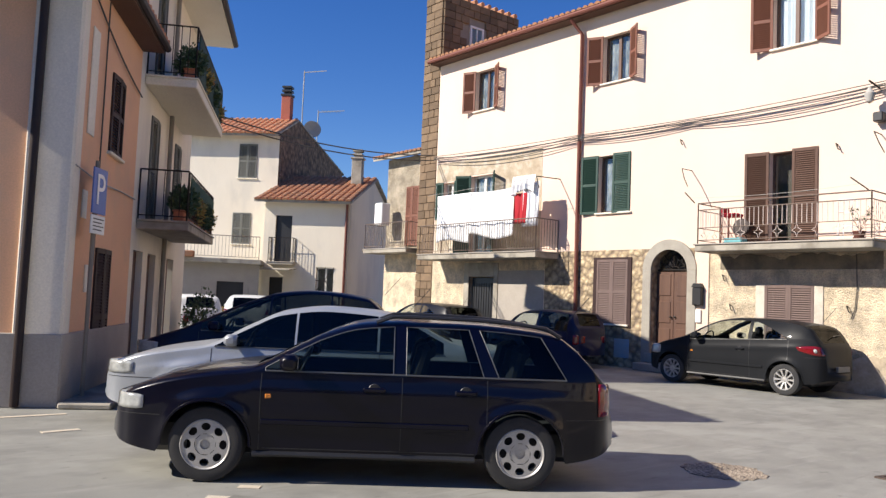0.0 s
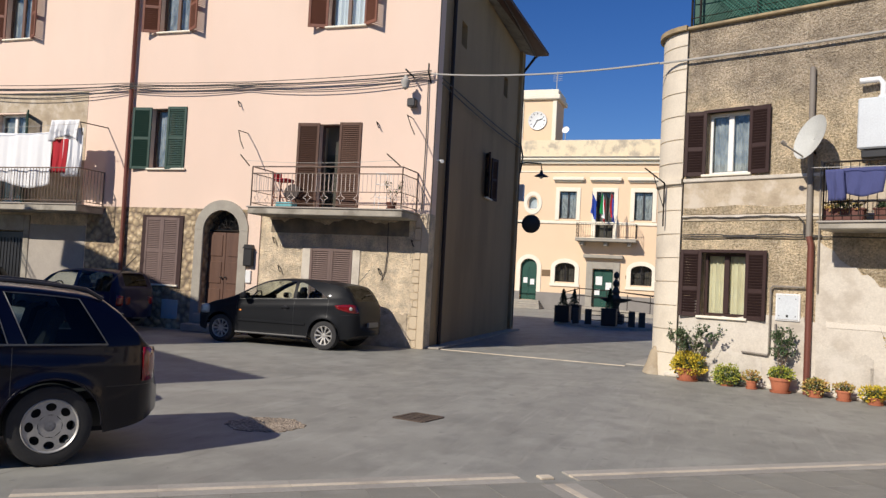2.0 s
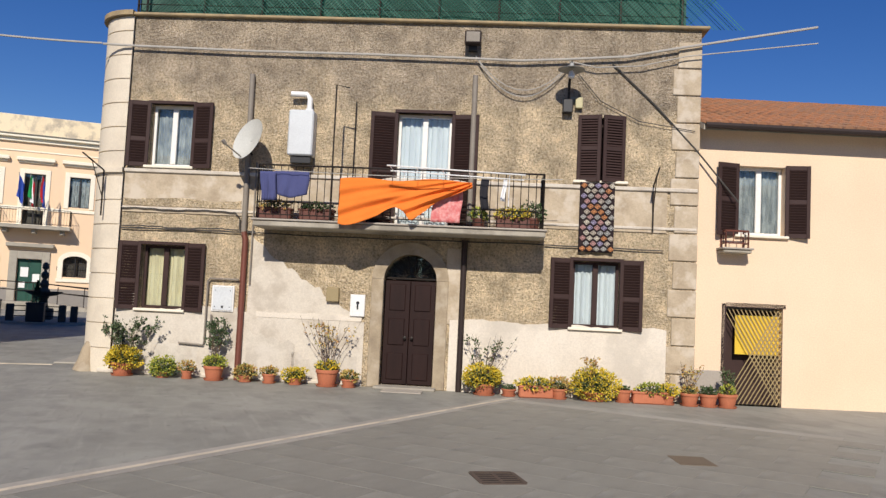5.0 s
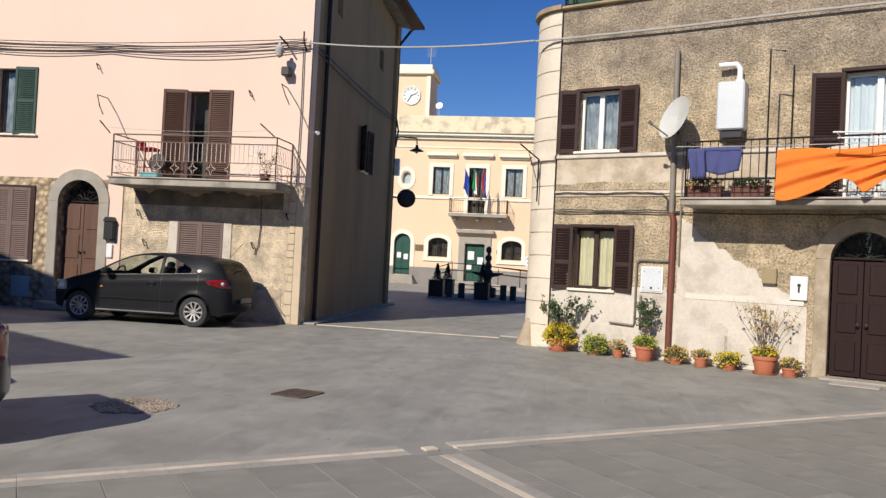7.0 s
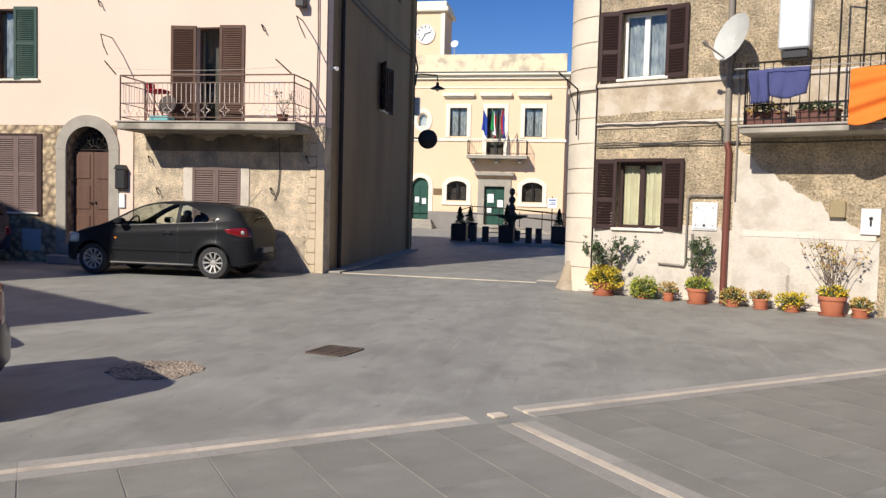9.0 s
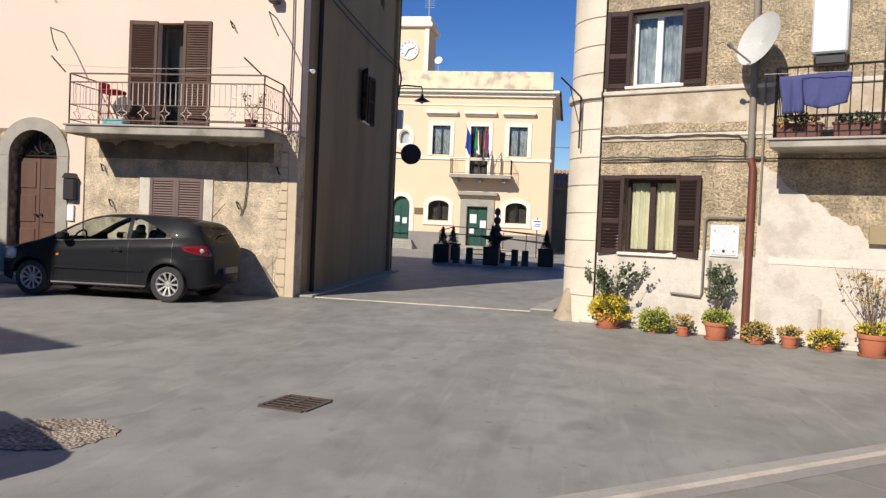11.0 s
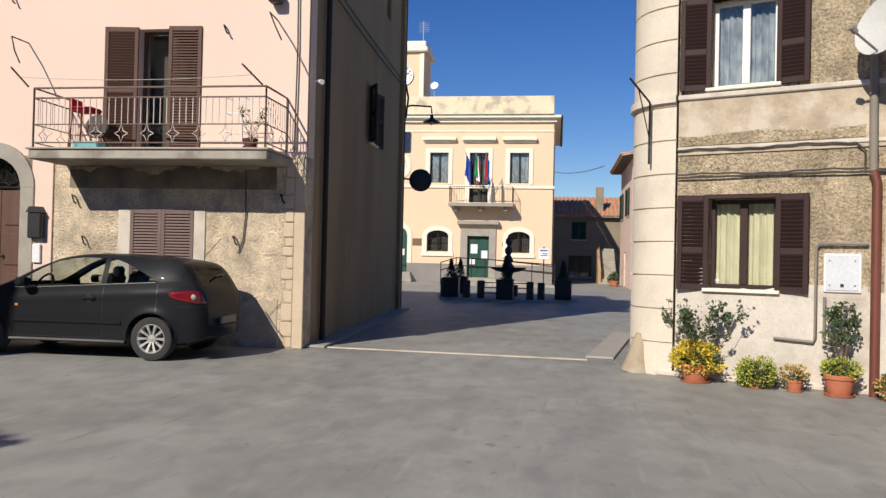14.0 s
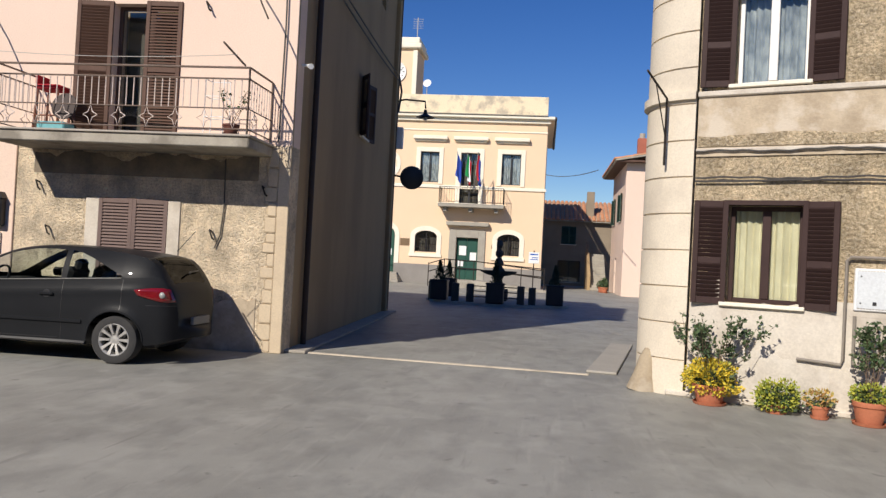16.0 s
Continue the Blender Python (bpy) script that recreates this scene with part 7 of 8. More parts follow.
car(pose(15.3, 20.1, 0, 0, 0, 90), "black hatchback parked under the washing", BLACKPAINT, rims="spokes", rim_n=8, **HATCH)
small_top = [(-1.7, 0.75), (-1.68, 1.0), (-1.6, 1.1), (-1.45, 1.38), (-1.3, 1.42), (-0.4, 1.46), (0.1, 1.42), (0.4, 1.32), (0.85, 0.98), (1.0, 0.95), (1.45, 0.84), (1.62, 0.7), (1.7, 0.5)]
SMALL = dict(L=3.4, W=1.5, H=1.46, base_len=2.2, axle_shift=0.02, r=0.27, top=small_top, belt=0.93, windows=[(-1.4, -0.45), (-0.35, 0.72)], screen=(0.38, 0.86), rear_glass=(-1.62, -1.44), tail=(0.12, 0.6, 0.85), head=(0.25, 0.58, 0.72))
car(pose(15.45, 15.2, 0, 0, 0, 91), "small dark blue hatchback with a boxy tail", BLUEPAINT, rims="holes", rim_n=8, hub=BLACK, **SMALL)
car(pose(9.2, 24.3, 0, 0, 0, 75), "small white city car in the side street", WHITEPAINT, rims="holes", rim_n=8, **SMALL)
car(pose(12.6, 27.3, 0, 0, 0, 60), "white hatchback parked further up the side street", WHITEPAINT, rims="holes", rim_n=8, **HATCH)


# ---- plants ----
def leafy(name, cols, rough=0.6):
    """Leaf colours picked leaf by leaf."""
    m = bpy.data.materials.new(name)
    m.use_nodes = True
    n, l = m.node_tree.nodes, m.node_tree.links
    b = n["Principled BSDF"]
    b.inputs["Roughness"].default_value = rough
    g = n.new("ShaderNodeNewGeometry")
    r = n.new("ShaderNodeValToRGB")
    r.color_ramp.elements[0].color = (*cols[0], 1)
    r.color_ramp.elements[1].color = (*cols[-1], 1)
    for i, c in enumerate(cols[1:-1]):
        e = r.color_ramp.elements.new((i + 1) / (len(cols) - 1))
        e.color = (*c, 1)
    l.new(g.outputs["Random Per Island"], r.inputs["Fac"])
    l.new(r.outputs["Color"], b.inputs["Base Color"])
    return m


GOLD = leafy("golden_leaves", [(0.62, 0.42, 0.02), (0.75, 0.55, 0.04), (0.40, 0.36, 0.05), (0.66, 0.47, 0.03), (0.16, 0.22, 0.04)])
RUSSET = leafy("russet_leaves", [(0.55, 0.36, 0.08), (0.42, 0.22, 0.08), (0.30, 0.30, 0.08), (0.6, 0.42, 0.12)])
LIME = leafy("lime_leaves", [(0.30, 0.36, 0.05), (0.45, 0.42, 0.05), (0.16, 0.25, 0.05), (0.55, 0.5, 0.06)])
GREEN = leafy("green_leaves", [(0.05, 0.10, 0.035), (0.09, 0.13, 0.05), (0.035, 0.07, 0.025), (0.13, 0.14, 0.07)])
DEEP = leafy("dark_green_leaves", [(0.018, 0.04, 0.018), (0.03, 0.055, 0.025), (0.012, 0.03, 0.014)])
TWIG = surface("twig_bark", (0.16, 0.11, 0.075), (0.1, 0.07, 0.05), 0.9, 8, 0.6, 60, 0.1, 60)


def leaves(s, rnd, c, rad, n, size, shell=0.55):
    """Small folded leaves through an uneven, lumpy ellipsoid."""
    lump = [(Vector((rnd.gauss(0, 1), rnd.gauss(0, 1), rnd.gauss(0, 1))).normalized(), rnd.uniform(0.75, 1.2)) for _ in range(9)]
    for _ in range(n):
        d = Vector((rnd.gauss(0, 1), rnd.gauss(0, 1), rnd.gauss(0, 1))).normalized()
        k = max(lump, key=lambda q: q[0].dot(d))[1]
        rr = k * (shell + (1 - shell) * rnd.random() ** 0.6)
        p = Vector(c) + Vector((d.x * rad[0], d.y * rad[1], d.z * rad[2])) * rr
        a = (d + Vector((rnd.uniform(-0.8, 0.8), rnd.uniform(-0.8, 0.8), rnd.uniform(-0.3, 0.9)))).normalized()
        b = a.orthogonal().normalized()
        b.rotate(Matrix.Rotation(rnd.uniform(0, 6.28), 3, a))
        w = size * rnd.uniform(0.6, 1.2)
        nn = a.cross(b) * w * 0.2
        s.add((p - a * w * 0.5, p + b * w * 0.38 + nn, p + a * w * 0.6, p - b * w * 0.38 + nn), ((0, 1, 2), (0, 2, 3)))
    return s


def sprigs(rnd, base, h, spread, n, r=0.006):
    s, tips = Shape(), []
    for _ in range(n):
        a = rnd.uniform(0, 6.28)
        q = spread * rnd.uniform(0.3, 1)
        pts = [Vector(base)]
        for k in range(1, 5):
            f = k / 4
            pts.append(Vector(base) + Vector((math.cos(a) * q * f + rnd.uniform(-0.03, 0.03), math.sin(a) * q * 0.6 * f + rnd.uniform(-0.02, 0.02), h * f * rnd.uniform(0.85, 1.1))))
        s.tube(pts, [r * (1 - 0.7 * k / 4) for k in range(5)], 5)
        tips.append(pts)
        for k in (2, 3):
            p = pts[k]
            e = p + Vector((rnd.uniform(-0.12, 0.12), rnd.uniform(-0.08, 0.08), rnd.uniform(0.05, 0.16)))
            s.tube([p, e], [r * 0.5, r * 0.2], 4)
            tips.append([p, e])
    return s, tips


def pot(parent, r, h, mat=TERRACOTTA):
    s = Shape().lathe([(0.001, 0.0), (r * 0.68, 0.0), (r * 0.7, 0.01), (r * 0.93, h * 0.8), (r, h * 0.8), (r * 1.02, h * 0.84), (r * 1.02, h * 0.98), (r * 0.98, h), (r * 0.9, h), (r * 0.88, h * 0.85), (0.001, h * 0.85)], 22)
    return part("pot", s, mat, parent, "terracotta pot", None, True)


def potted(u, off, label, r=0.17, h=0.26, crown=None, tall=None, seed=1, trough=False, base=None, kind_mat=GOLD, z=0.0, potmat=TERRACOTTA):
    rnd = random.Random(seed)
    m = (BM if base is None else base) @ pose(u, -off, z, 0, 0, rnd.uniform(-8, 8))
    t = thing("potted_plant", m, label, "potted plant", "potted plants along the wall")
    if trough:
        s = Shape().bevel_box(-0.3, 0.3, -0.1, 0.1, 0, 0.2, 0.02)
        s.bevel_box(-0.32, 0.32, -0.115, 0.115, 0.17, 0.21, 0.012)
        part("trough", s, potmat, t)
        h = 0.2
    else:
        pot(t, r, h, potmat)
        part("saucer", Shape().lathe([(0.001, 0.004), (r * 0.9, 0.004), (r * 0.98, 0.035), (r * 0.93, 0.035)], 20), potmat, t, "", None, True)
    if crown:
        rx, rz, n, size = crown
        f = leaves(Shape(), rnd, (0, 0, h + rz * 0.45), (rx, rx * 0.75, rz), n, size)
        part("foliage", f, kind_mat, t, "", None)
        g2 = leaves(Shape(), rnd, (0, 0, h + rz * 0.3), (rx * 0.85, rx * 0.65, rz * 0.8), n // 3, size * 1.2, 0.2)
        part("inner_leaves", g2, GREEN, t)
    if tall:
        th, sp, k, dense, lmat = tall
        st, tips = sprigs(rnd, (0, 0.02, h * 0.9), th, sp, k)
        part("branching_stem", st, TWIG, t)
        lf = Shape()
        for pts in tips:
            for _ in range(dense):
                p = Vector(pts[-1]).lerp(Vector(pts[-2]), rnd.random())
                leaves(lf, rnd, p, (0.05, 0.05, 0.05), 3, 0.05)
        if lf.f:
            part("leaves", lf, lmat, t)
    return t


ROW = [
    (0.3, dict(r=0.2, h=0.24, crown=(0.36, 0.21, 1500, 0.045), tall=(0.8, 0.75, 18, 6, GREEN), label="large pot of yellow blooms with a green shrub")),
    (1.04, dict(r=0.12, h=0.1, crown=(0.3, 0.2, 1100, 0.042), kind_mat=LIME, label="rounded lime-green bush at the wall's foot")),
    (1.49, dict(r=0.1, h=0.15, crown=(0.19, 0.12, 240, 0.045), kind_mat=RUSSET, label="small terracotta pot with a russet plant")),
    (1.98, dict(r=0.18, h=0.26, crown=(0.25, 0.15, 600, 0.042), tall=(0.85, 0.22, 10, 7, GREEN), kind_mat=LIME, label="terracotta pot with a tall green shrub")),
    (2.55, dict(r=0.12, h=0.12, crown=(0.21, 0.17, 600, 0.042), kind_mat=RUSSET, label="bushy russet plant by the downpipe")),
    (2.99, dict(r=0.12, h=0.17, crown=(0.18, 0.11, 220, 0.045), kind_mat=RUSSET, label="small terracotta pot with yellowing leaves")),
    (3.46, dict(r=0.12, h=0.12, crown=(0.23, 0.15, 560, 0.042), kind_mat=GOLD, label="low pot of yellow and russet leaves")),
    (4.03, dict(r=0.2, h=0.3, crown=(0.25, 0.11, 300, 0.05), tall=(0.9, 0.68, 18, 1, RUSSET), kind_mat=GOLD, label="large terracotta pot with bare twigs")),
    (4.42, dict(r=0.13, h=0.15, crown=(0.19, 0.13, 260, 0.05), kind_mat=RUSSET, label="small pot with a pale yellow plant")),
    (6.82, dict(r=0.2, h=0.2, crown=(0.4, 0.25, 1700, 0.045), tall=(0.85, 0.6, 16, 1, GREEN), kind_mat=GOLD, label="big yellow bush with bare twigs")),
    (7.25, dict(r=0.13, h=0.13, crown=(0.13, 0.06, 120, 0.04), kind_mat=GREEN, label="small terracotta pot with low green leaves")),
    (7.72, dict(trough=True, crown=(0.34, 0.13, 420, 0.05), kind_mat=GOLD, label="red plastic trough of yellow plants")),
    (8.13, dict(r=0.14, h=0.18, crown=(0.24, 0.15, 340, 0.05), kind_mat=RUSSET, label="terracotta pot with a russet bush")),
    (8.71, dict(r=0.22, h=0.16, crown=(0.44, 0.28, 1900, 0.045), tall=(0.6, 0.22, 7, 2, RUSSET), kind_mat=GOLD, label="broad yellow bush with a dry stem")),
    (9.23, dict(r=0.14, h=0.22, crown=(0.14, 0.05, 130, 0.04), kind_mat=GREEN, label="terracotta pot with short green shoots")),
    (9.68, dict(trough=True, crown=(0.26, 0.13, 280, 0.05), kind_mat=LIME, label="terracotta trough of green and yellow leaves")),
    (9.98, dict(r=0.13, h=0.16, crown=(0.22, 0.14, 300, 0.05), kind_mat=GOLD, label="yellow plant at the end of the wall")),
    (10.36, dict(r=0.16, h=0.22, crown=(0.16, 0.1, 160, 0.05), tall=(0.5, 0.3, 8, 1, RUSSET), kind_mat=RUSSET, label="terracotta pot with reddish twigs")),
    (10.68, dict(r=0.16, h=0.22, crown=(0.16, 0.1, 180, 0.05), kind_mat=GREEN, label="terracotta pot with green leaves")),
    (11.0, dict(r=0.17, h=0.24, crown=(0.18, 0.12, 200, 0.05), tall=(0.4, 0.2, 6, 3, GREEN), kind_mat=LIME, label="terracotta pot by the lattice gate")),
]
for i, (u, kw) in enumerate(ROW):
    potted(u, 0.3, seed=11 + i, **kw)
for i, (u, kw) in enumerate([(3.0, dict(trough=True, crown=(0.3, 0.12, 240, 0.05), kind_mat=RUSSET)), (3.75, dict(trough=True, crown=(0.3, 0.1, 240, 0.05), kind_mat=GREEN)),
                             (6.6, dict(r=0.12, h=0.16, crown=(0.2, 0.14, 240, 0.05), kind_mat=LIME)), (7.2, dict(trough=True, crown=(0.34, 0.13, 420, 0.05), kind_mat=GOLD)), (7.55, dict(r=0.12, h=0.2, crown=(0.2, 0.22, 260, 0.05), kind_mat=GREEN)),
                             (4.3, dict(r=0.12, h=0.16, crown=(0.16, 0.1, 160, 0.05), kind_mat=GREEN))]):
    potted(u, 0.6, "dark planter of flowers on the balcony floor", seed=50 + i, z=2.9, potmat=DARKPOT, **kw)
potted(14.75, 0.8, "small pot with a wiry plant on the balcony", 0.12, 0.16, None, (0.5, 0.3, 6, 1, GREEN), 70, base=PM, z=3.16, potmat=DARKPOT)
for i, (x, z, w) in enumerate(((0.8, 2.9, 0.3), (1.8, 2.9, 0.35), (3.0, 2.9, 0.35), (4.1, 2.9, 0.3), (0.8, 5.65, 0.3), (2.0, 5.65, 0.3), (3.4, 5.65, 0.3), (4.7, 5.65, 0.3))):
    potted(4.0 + x, 0.75, "flower box on the balcony of the cream house", seed=80 + i, trough=True, base=LM, z=z, crown=(w + 0.1, 0.36, 700, 0.08), kind_mat=RUSSET if i % 2 else GREEN)
potted(9.6, 0.6, "leafy climber in a pot at the street door", 0.2, 0.3, (0.6, 0.9, 900, 0.08), None, 95, base=LM, kind_mat=GREEN)
for i, (x, y) in enumerate(((1.8, -0.2), (3.6, -0.3), (4.2, -0.6))):
    potted(x, 0.5, "shrub by the annex", 0.2, 0.3, (0.5, 0.6, 500, 0.1), None, 100 + i, base=AX, kind_mat=RUSSET)


# ---- laundry ----
BLACKCLOTH = surface("dark_cloth", (0.02, 0.02, 0.026), None, 0.95)
def cloth(name, base, x0, x1, z_top, z_bot, y, mat, label, folds=5, depth=0.05, seed=1, nx=40, nz=18, skew=0.0, sag=0.0, hem=0.0):
    rnd = random.Random(seed)
    ph = [rnd.uniform(0, 6.28) for _ in range(4)]
    s = Shape()
    pts = []
    for j in range(nz + 1):
        v = j / nz
        for i in range(nx + 1):
            u = i / nx
            zt = z_top - sag * 4 * u * (1 - u)
            zb = z_bot + hem * math.sin(u * 5 + ph[0]) + skew * (u - 0.5)
            z = zt + (zb - zt) * v
            yy = y + depth * (0.25 + 0.75 * v) * (math.sin(u * folds * 6.28 + ph[1] + 0.8 * v) * 0.6 + math.sin(u * folds * 2.7 * 6.28 + ph[2] + 1.6 * v) * 0.3)
            pts.append((x0 + (x1 - x0) * u + 0.02 * math.sin(v * 4 + ph[3]), yy, z))
    k = nx + 1
    s.add(pts, [(j * k + i, (j + 1) * k + i, (j + 1) * k + i + 1, j * k + i + 1) for j in range(nz) for i in range(nx)])
    ob = solid(name, s, mat, base, label, "laundry", "washing on the balconies", smooth=True)
    so = ob.modifiers.new("thick", "SOLIDIFY")
    so.thickness = 0.005
    return ob


SHEET = surface("white_cotton", (0.80, 0.80, 0.80), (0.74, 0.75, 0.77), 0.95, 3, 0.5, 80, 0.1, 60)
REDCLOTH = surface("red_cotton", (0.42, 0.02, 0.03), (0.35, 0.015, 0.025), 0.95, 3, 0.5, 80, 0.1, 60)
ORANGECLOTH = surface("orange_cotton", (0.80, 0.20, 0.025), (0.72, 0.17, 0.02), 0.95, 3, 0.5, 80, 0.1, 60)
BLUECLOTH = surface("blue_cotton", (0.07, 0.08, 0.20), (0.055, 0.062, 0.16), 0.95, 3, 0.5, 80, 0.1, 60)
cloth("bed_sheet", PM, 1.2, 2.9, 5.04, 3.5, -0.86, SHEET, "white bed sheet drying over the balcony rail", 4, 0.05, 2, hem=0.06)
cloth("bed_sheet", PM, 2.85, 4.85, 5.05, 3.62, -0.84, SHEET, "white bed sheet hung in a deep curve", 3, 0.05, 3, hem=0.1, sag=0.04)
cloth("red_towel", PM, 4.8, 5.35, 4.85, 3.95, -0.82, REDCLOTH, "red towel among the white sheets", 2, 0.04, 4, 18, 14)
cloth("bed_sheet", PM, 5.2, 5.85, 5.15, 3.85, -0.8, SHEET, "white sheet bunched at the end of the line", 3, 0.09, 5, 22, 16)
cloth("bed_sheet", PM, 4.8, 5.75, 5.35, 4.85, -0.88, SHEET, "white cloth crumpled over the line", 3, 0.1, 6, 22, 10, hem=0.08)
cloth("blue_shirt", BM, 3.03, 3.64, 3.72, 3.3, -0.92, BLUECLOTH, "dark blue cloth pegged to the line", 2, 0.04, 7, 18, 10, hem=0.04)
cloth("blue_shirt", BM, 2.82, 3.1, 3.7, 3.2, -0.98, BLUECLOTH, "dark blue shirt blown sideways", 1, 0.08, 8, 12, 10)
cloth("white_shirt", BM, 6.98, 7.05, 3.72, 3.35, -0.86, SHEET, "narrow white cloth on the line", 1, 0.03, 10, 8, 10)
cloth("dark_trousers", BM, 6.62, 6.76, 3.72, 3.2, -0.86, BLACKCLOTH, "dark trousers on the line", 1, 0.03, 11, 10, 10)
PINKCLOTH = surface("pink_check", (0.62, 0.16, 0.16), (0.75, 0.4, 0.38), 0.95, 14, 0.9, 80, 0.1, 60)
cloth("pink_towel", BM, 5.8, 6.3, 3.5, 2.95, -0.83, PINKCLOTH, "pink checked towel behind the orange cloth", 2, 0.03, 12, 16, 10)
# the orange sheet is bunched to one side, its hem running up to the line
s = Shape()
nx, nz = 110, 36
ORANGE_HEM = [(0.0, 2.84), (0.05, 2.82), (0.27, 2.98), (0.43, 3.16), (0.5, 3.1), (0.57, 2.94), (0.63, 3.05), (0.75, 3.3), (1.0, 3.54)]
pts = []
for j in range(nz + 1):
    v = j / nz
    for i in range(nx + 1):
        u = i / nx
        x = 4.2 + 2.27 * u
        zt = 3.63 + 0.025 * math.sin(u * 11) + 0.03 * u
        z = zt + (min(along(ORANGE_HEM, u), zt - 0.06) - zt) * v
        turn = math.atan2(3.72 - z, 6.75 - x)
        fold = math.sin(turn * 46 + 1.5 * math.sin(u * 7)) * 0.035 + math.sin(turn * 95 + u * 5) * 0.014 + 0.02 * math.sin(u * 13 + v * 4)
        pts.append((x + 0.03 * v * math.sin(u * 9), -0.95 + fold * (0.3 + 0.9 * v) - 0.04 * v, z))
k = nx + 1
s.add(pts, [(j * k + i, (j + 1) * k + i, (j + 1) * k + i + 1, j * k + i + 1) for j in range(nz) for i in range(nx)])
osh = solid("orange_sheet", s, ORANGECLOTH, BM, "bright orange sheet bunched over the balcony rail", "laundry", "washing on the balconies", smooth=True)
osh.modifiers.new("thick", "SOLIDIFY").thickness = 0.005
# crocheted blanket of diamonds
blanket = thing("patchwork_blanket", BM, "dark crocheted blanket with coloured diamonds under the shutters", "blanket", "washing on the balconies")
s = Shape()
pts = []
for j in range(19):
    for i in range(19):
        u, v = i / 18, j / 18
        pts.append((8.39 + 0.62 * u, -0.07 - 0.02 * math.sin(u * 14) * v, 3.86 - 1.26 * v))
s.add(pts, [(j * 19 + i, (j + 1) * 19 + i, (j + 1) * 19 + i + 1, j * 19 + i + 1) for j in range(18) for i in range(18)])
bl = part("ground_cloth", s, surface("dark_wool", (0.022, 0.012, 0.014), None, 0.95, 8, 0.6, 90, 0.4, 70), blanket, "", None, True)
bl.modifiers.new("thick", "SOLIDIFY").thickness = 0.008
rnd = random.Random(6)
WOOL = [surface("wool_" + n, c, None, 0.95, 8, 0.5, 90, 0.3, 70) for n, c in (("cream", (0.6, 0.55, 0.45)), ("pale", (0.5, 0.44, 0.36)), ("pink", (0.5, 0.28, 0.26)), ("lilac", (0.34, 0.3, 0.45)), ("orange", (0.55, 0.24, 0.1)), ("grey", (0.4, 0.4, 0.38)))]
for j in range(13):
    for i in range(5):
        x, z = 8.46 + 0.125 * i + (0.062 if j % 2 else 0), 3.8 - 0.095 * j
        if x > 8.98:
            continue
        d = Shape()
        for a, b, y in ((0.056, 0.04, -0.096), (0.026, 0.0, -0.098)):
            ring = [(a, 0), (0, a * 0.85), (-a, 0), (0, -a * 0.85)]
            inn = [(b, 0), (0, b * 0.85), (-b, 0), (0, -b * 0.85)]
            if b:
                for q in range(4):
                    w = (q + 1) % 4
                    d.prism([(x + ring[q][0], z + ring[q][1]), (x + ring[w][0], z + ring[w][1]), (x + inn[w][0], z + inn[w][1]), (x + inn[q][0], z + inn[q][1])], y - 0.004, y + 0.02)
            else:
                d.prism([(x + p[0], z + p[1]) for p in ring], y - 0.004, y + 0.02)
        part("diamond", d, rnd.choice(WOOL), blanket)

lines = thing("washing_lines", BM, "thin washing lines strung along the balcony", "washing line")
for y, z in ((-0.9, 3.76), (-1.0, 3.74)):
    part("line", Shape().tube(sagging((2.6, y, z), (8.0, y, z), 0.05), 0.005, 4), PALECABLE, lines)
rack = thing("drying_rack", BM @ pose(5.6, -0.95, 3.76), "white folding drying rack over the balcony rail", "drying rack")
for y in (-0.42, 0.12):
    part("side_bar", Shape().tube([(-0.55, y, 0.05), (1.75, y, -0.03)], 0.012, 6), WHITEMETAL, rack, "", None, True)
for k in range(6):
    part("cross_bar", Shape().tube([(-0.5 + 0.44 * k, -0.42, 0.048 - 0.015 * k), (-0.5 + 0.44 * k, 0.12, 0.048 - 0.015 * k)], 0.006, 5), WHITEMETAL, rack)
for x in (-0.3, 1.5):
    part("hook_leg", Shape().tube([(x, 0.0, 0.02), (x, 0.05, -0.02), (x, 0.1, -0.5)], 0.01, 6), WHITEMETAL, rack)
lines2 = thing("washing_lines", PM, "thin washing line over the stucco balconies", "washing line")
part("line", Shape().tube([(0.9, -1.05, 5.06), (5.95, -1.05, 5.2)], 0.006, 4), PALECABLE, lines2)
part("line", Shape().tube(sagging((11.2, -1.3, 4.2), (15.0, -1.3, 4.2), 0.06), 0.005, 4), PALECABLE, lines2)
part("line_bracket", Shape().tube([(5.9, 0, 5.3), (5.95, -1.05, 5.25), (6.1, -1.1, 4.9)], 0.016, 6), IRON, lines2)

# things on the pink balcony
chair = thing("balcony_stool", PM @ pose(11.75, -0.45, 3.16), "tall stool with a red seat on the balcony", "stool")
part("seat", Shape().bevel_box(-0.2, 0.2, -0.17, 0.17, 0.64, 0.72, 0.03), REDCLOTH, chair, "red padded seat", None, True)
part("backrest", Shape().bevel_box(-0.2, -0.16, -0.16, 0.16, 0.72, 0.86, 0.015), REDCLOTH, chair)
for x in (-0.16, 0.16):
    for y in (-0.13, 0.13):
        part("leg", Shape().tube([(x, y, 0.65), (x * 1.25, y * 1.2, 0)], 0.018, 6), REDWOOD, chair)
part("foot_rest", Shape().tube([(-0.18, -0.14, 0.25), (0.18, -0.14, 0.25)], 0.012, 6), REDWOOD, chair)
fan = thing("round_table", PM @ pose(12.1, -0.55, 3.16), "folded round grey garden table leaning on the rail", "table")
part("tabletop", Shape().lathe([(0.001, 0), (0.2, 0), (0.2, 0.02), (0.001, 0.02)], 24, pose(0.05, -0.2, 0.36, 80)), DARKPIPE, fan)
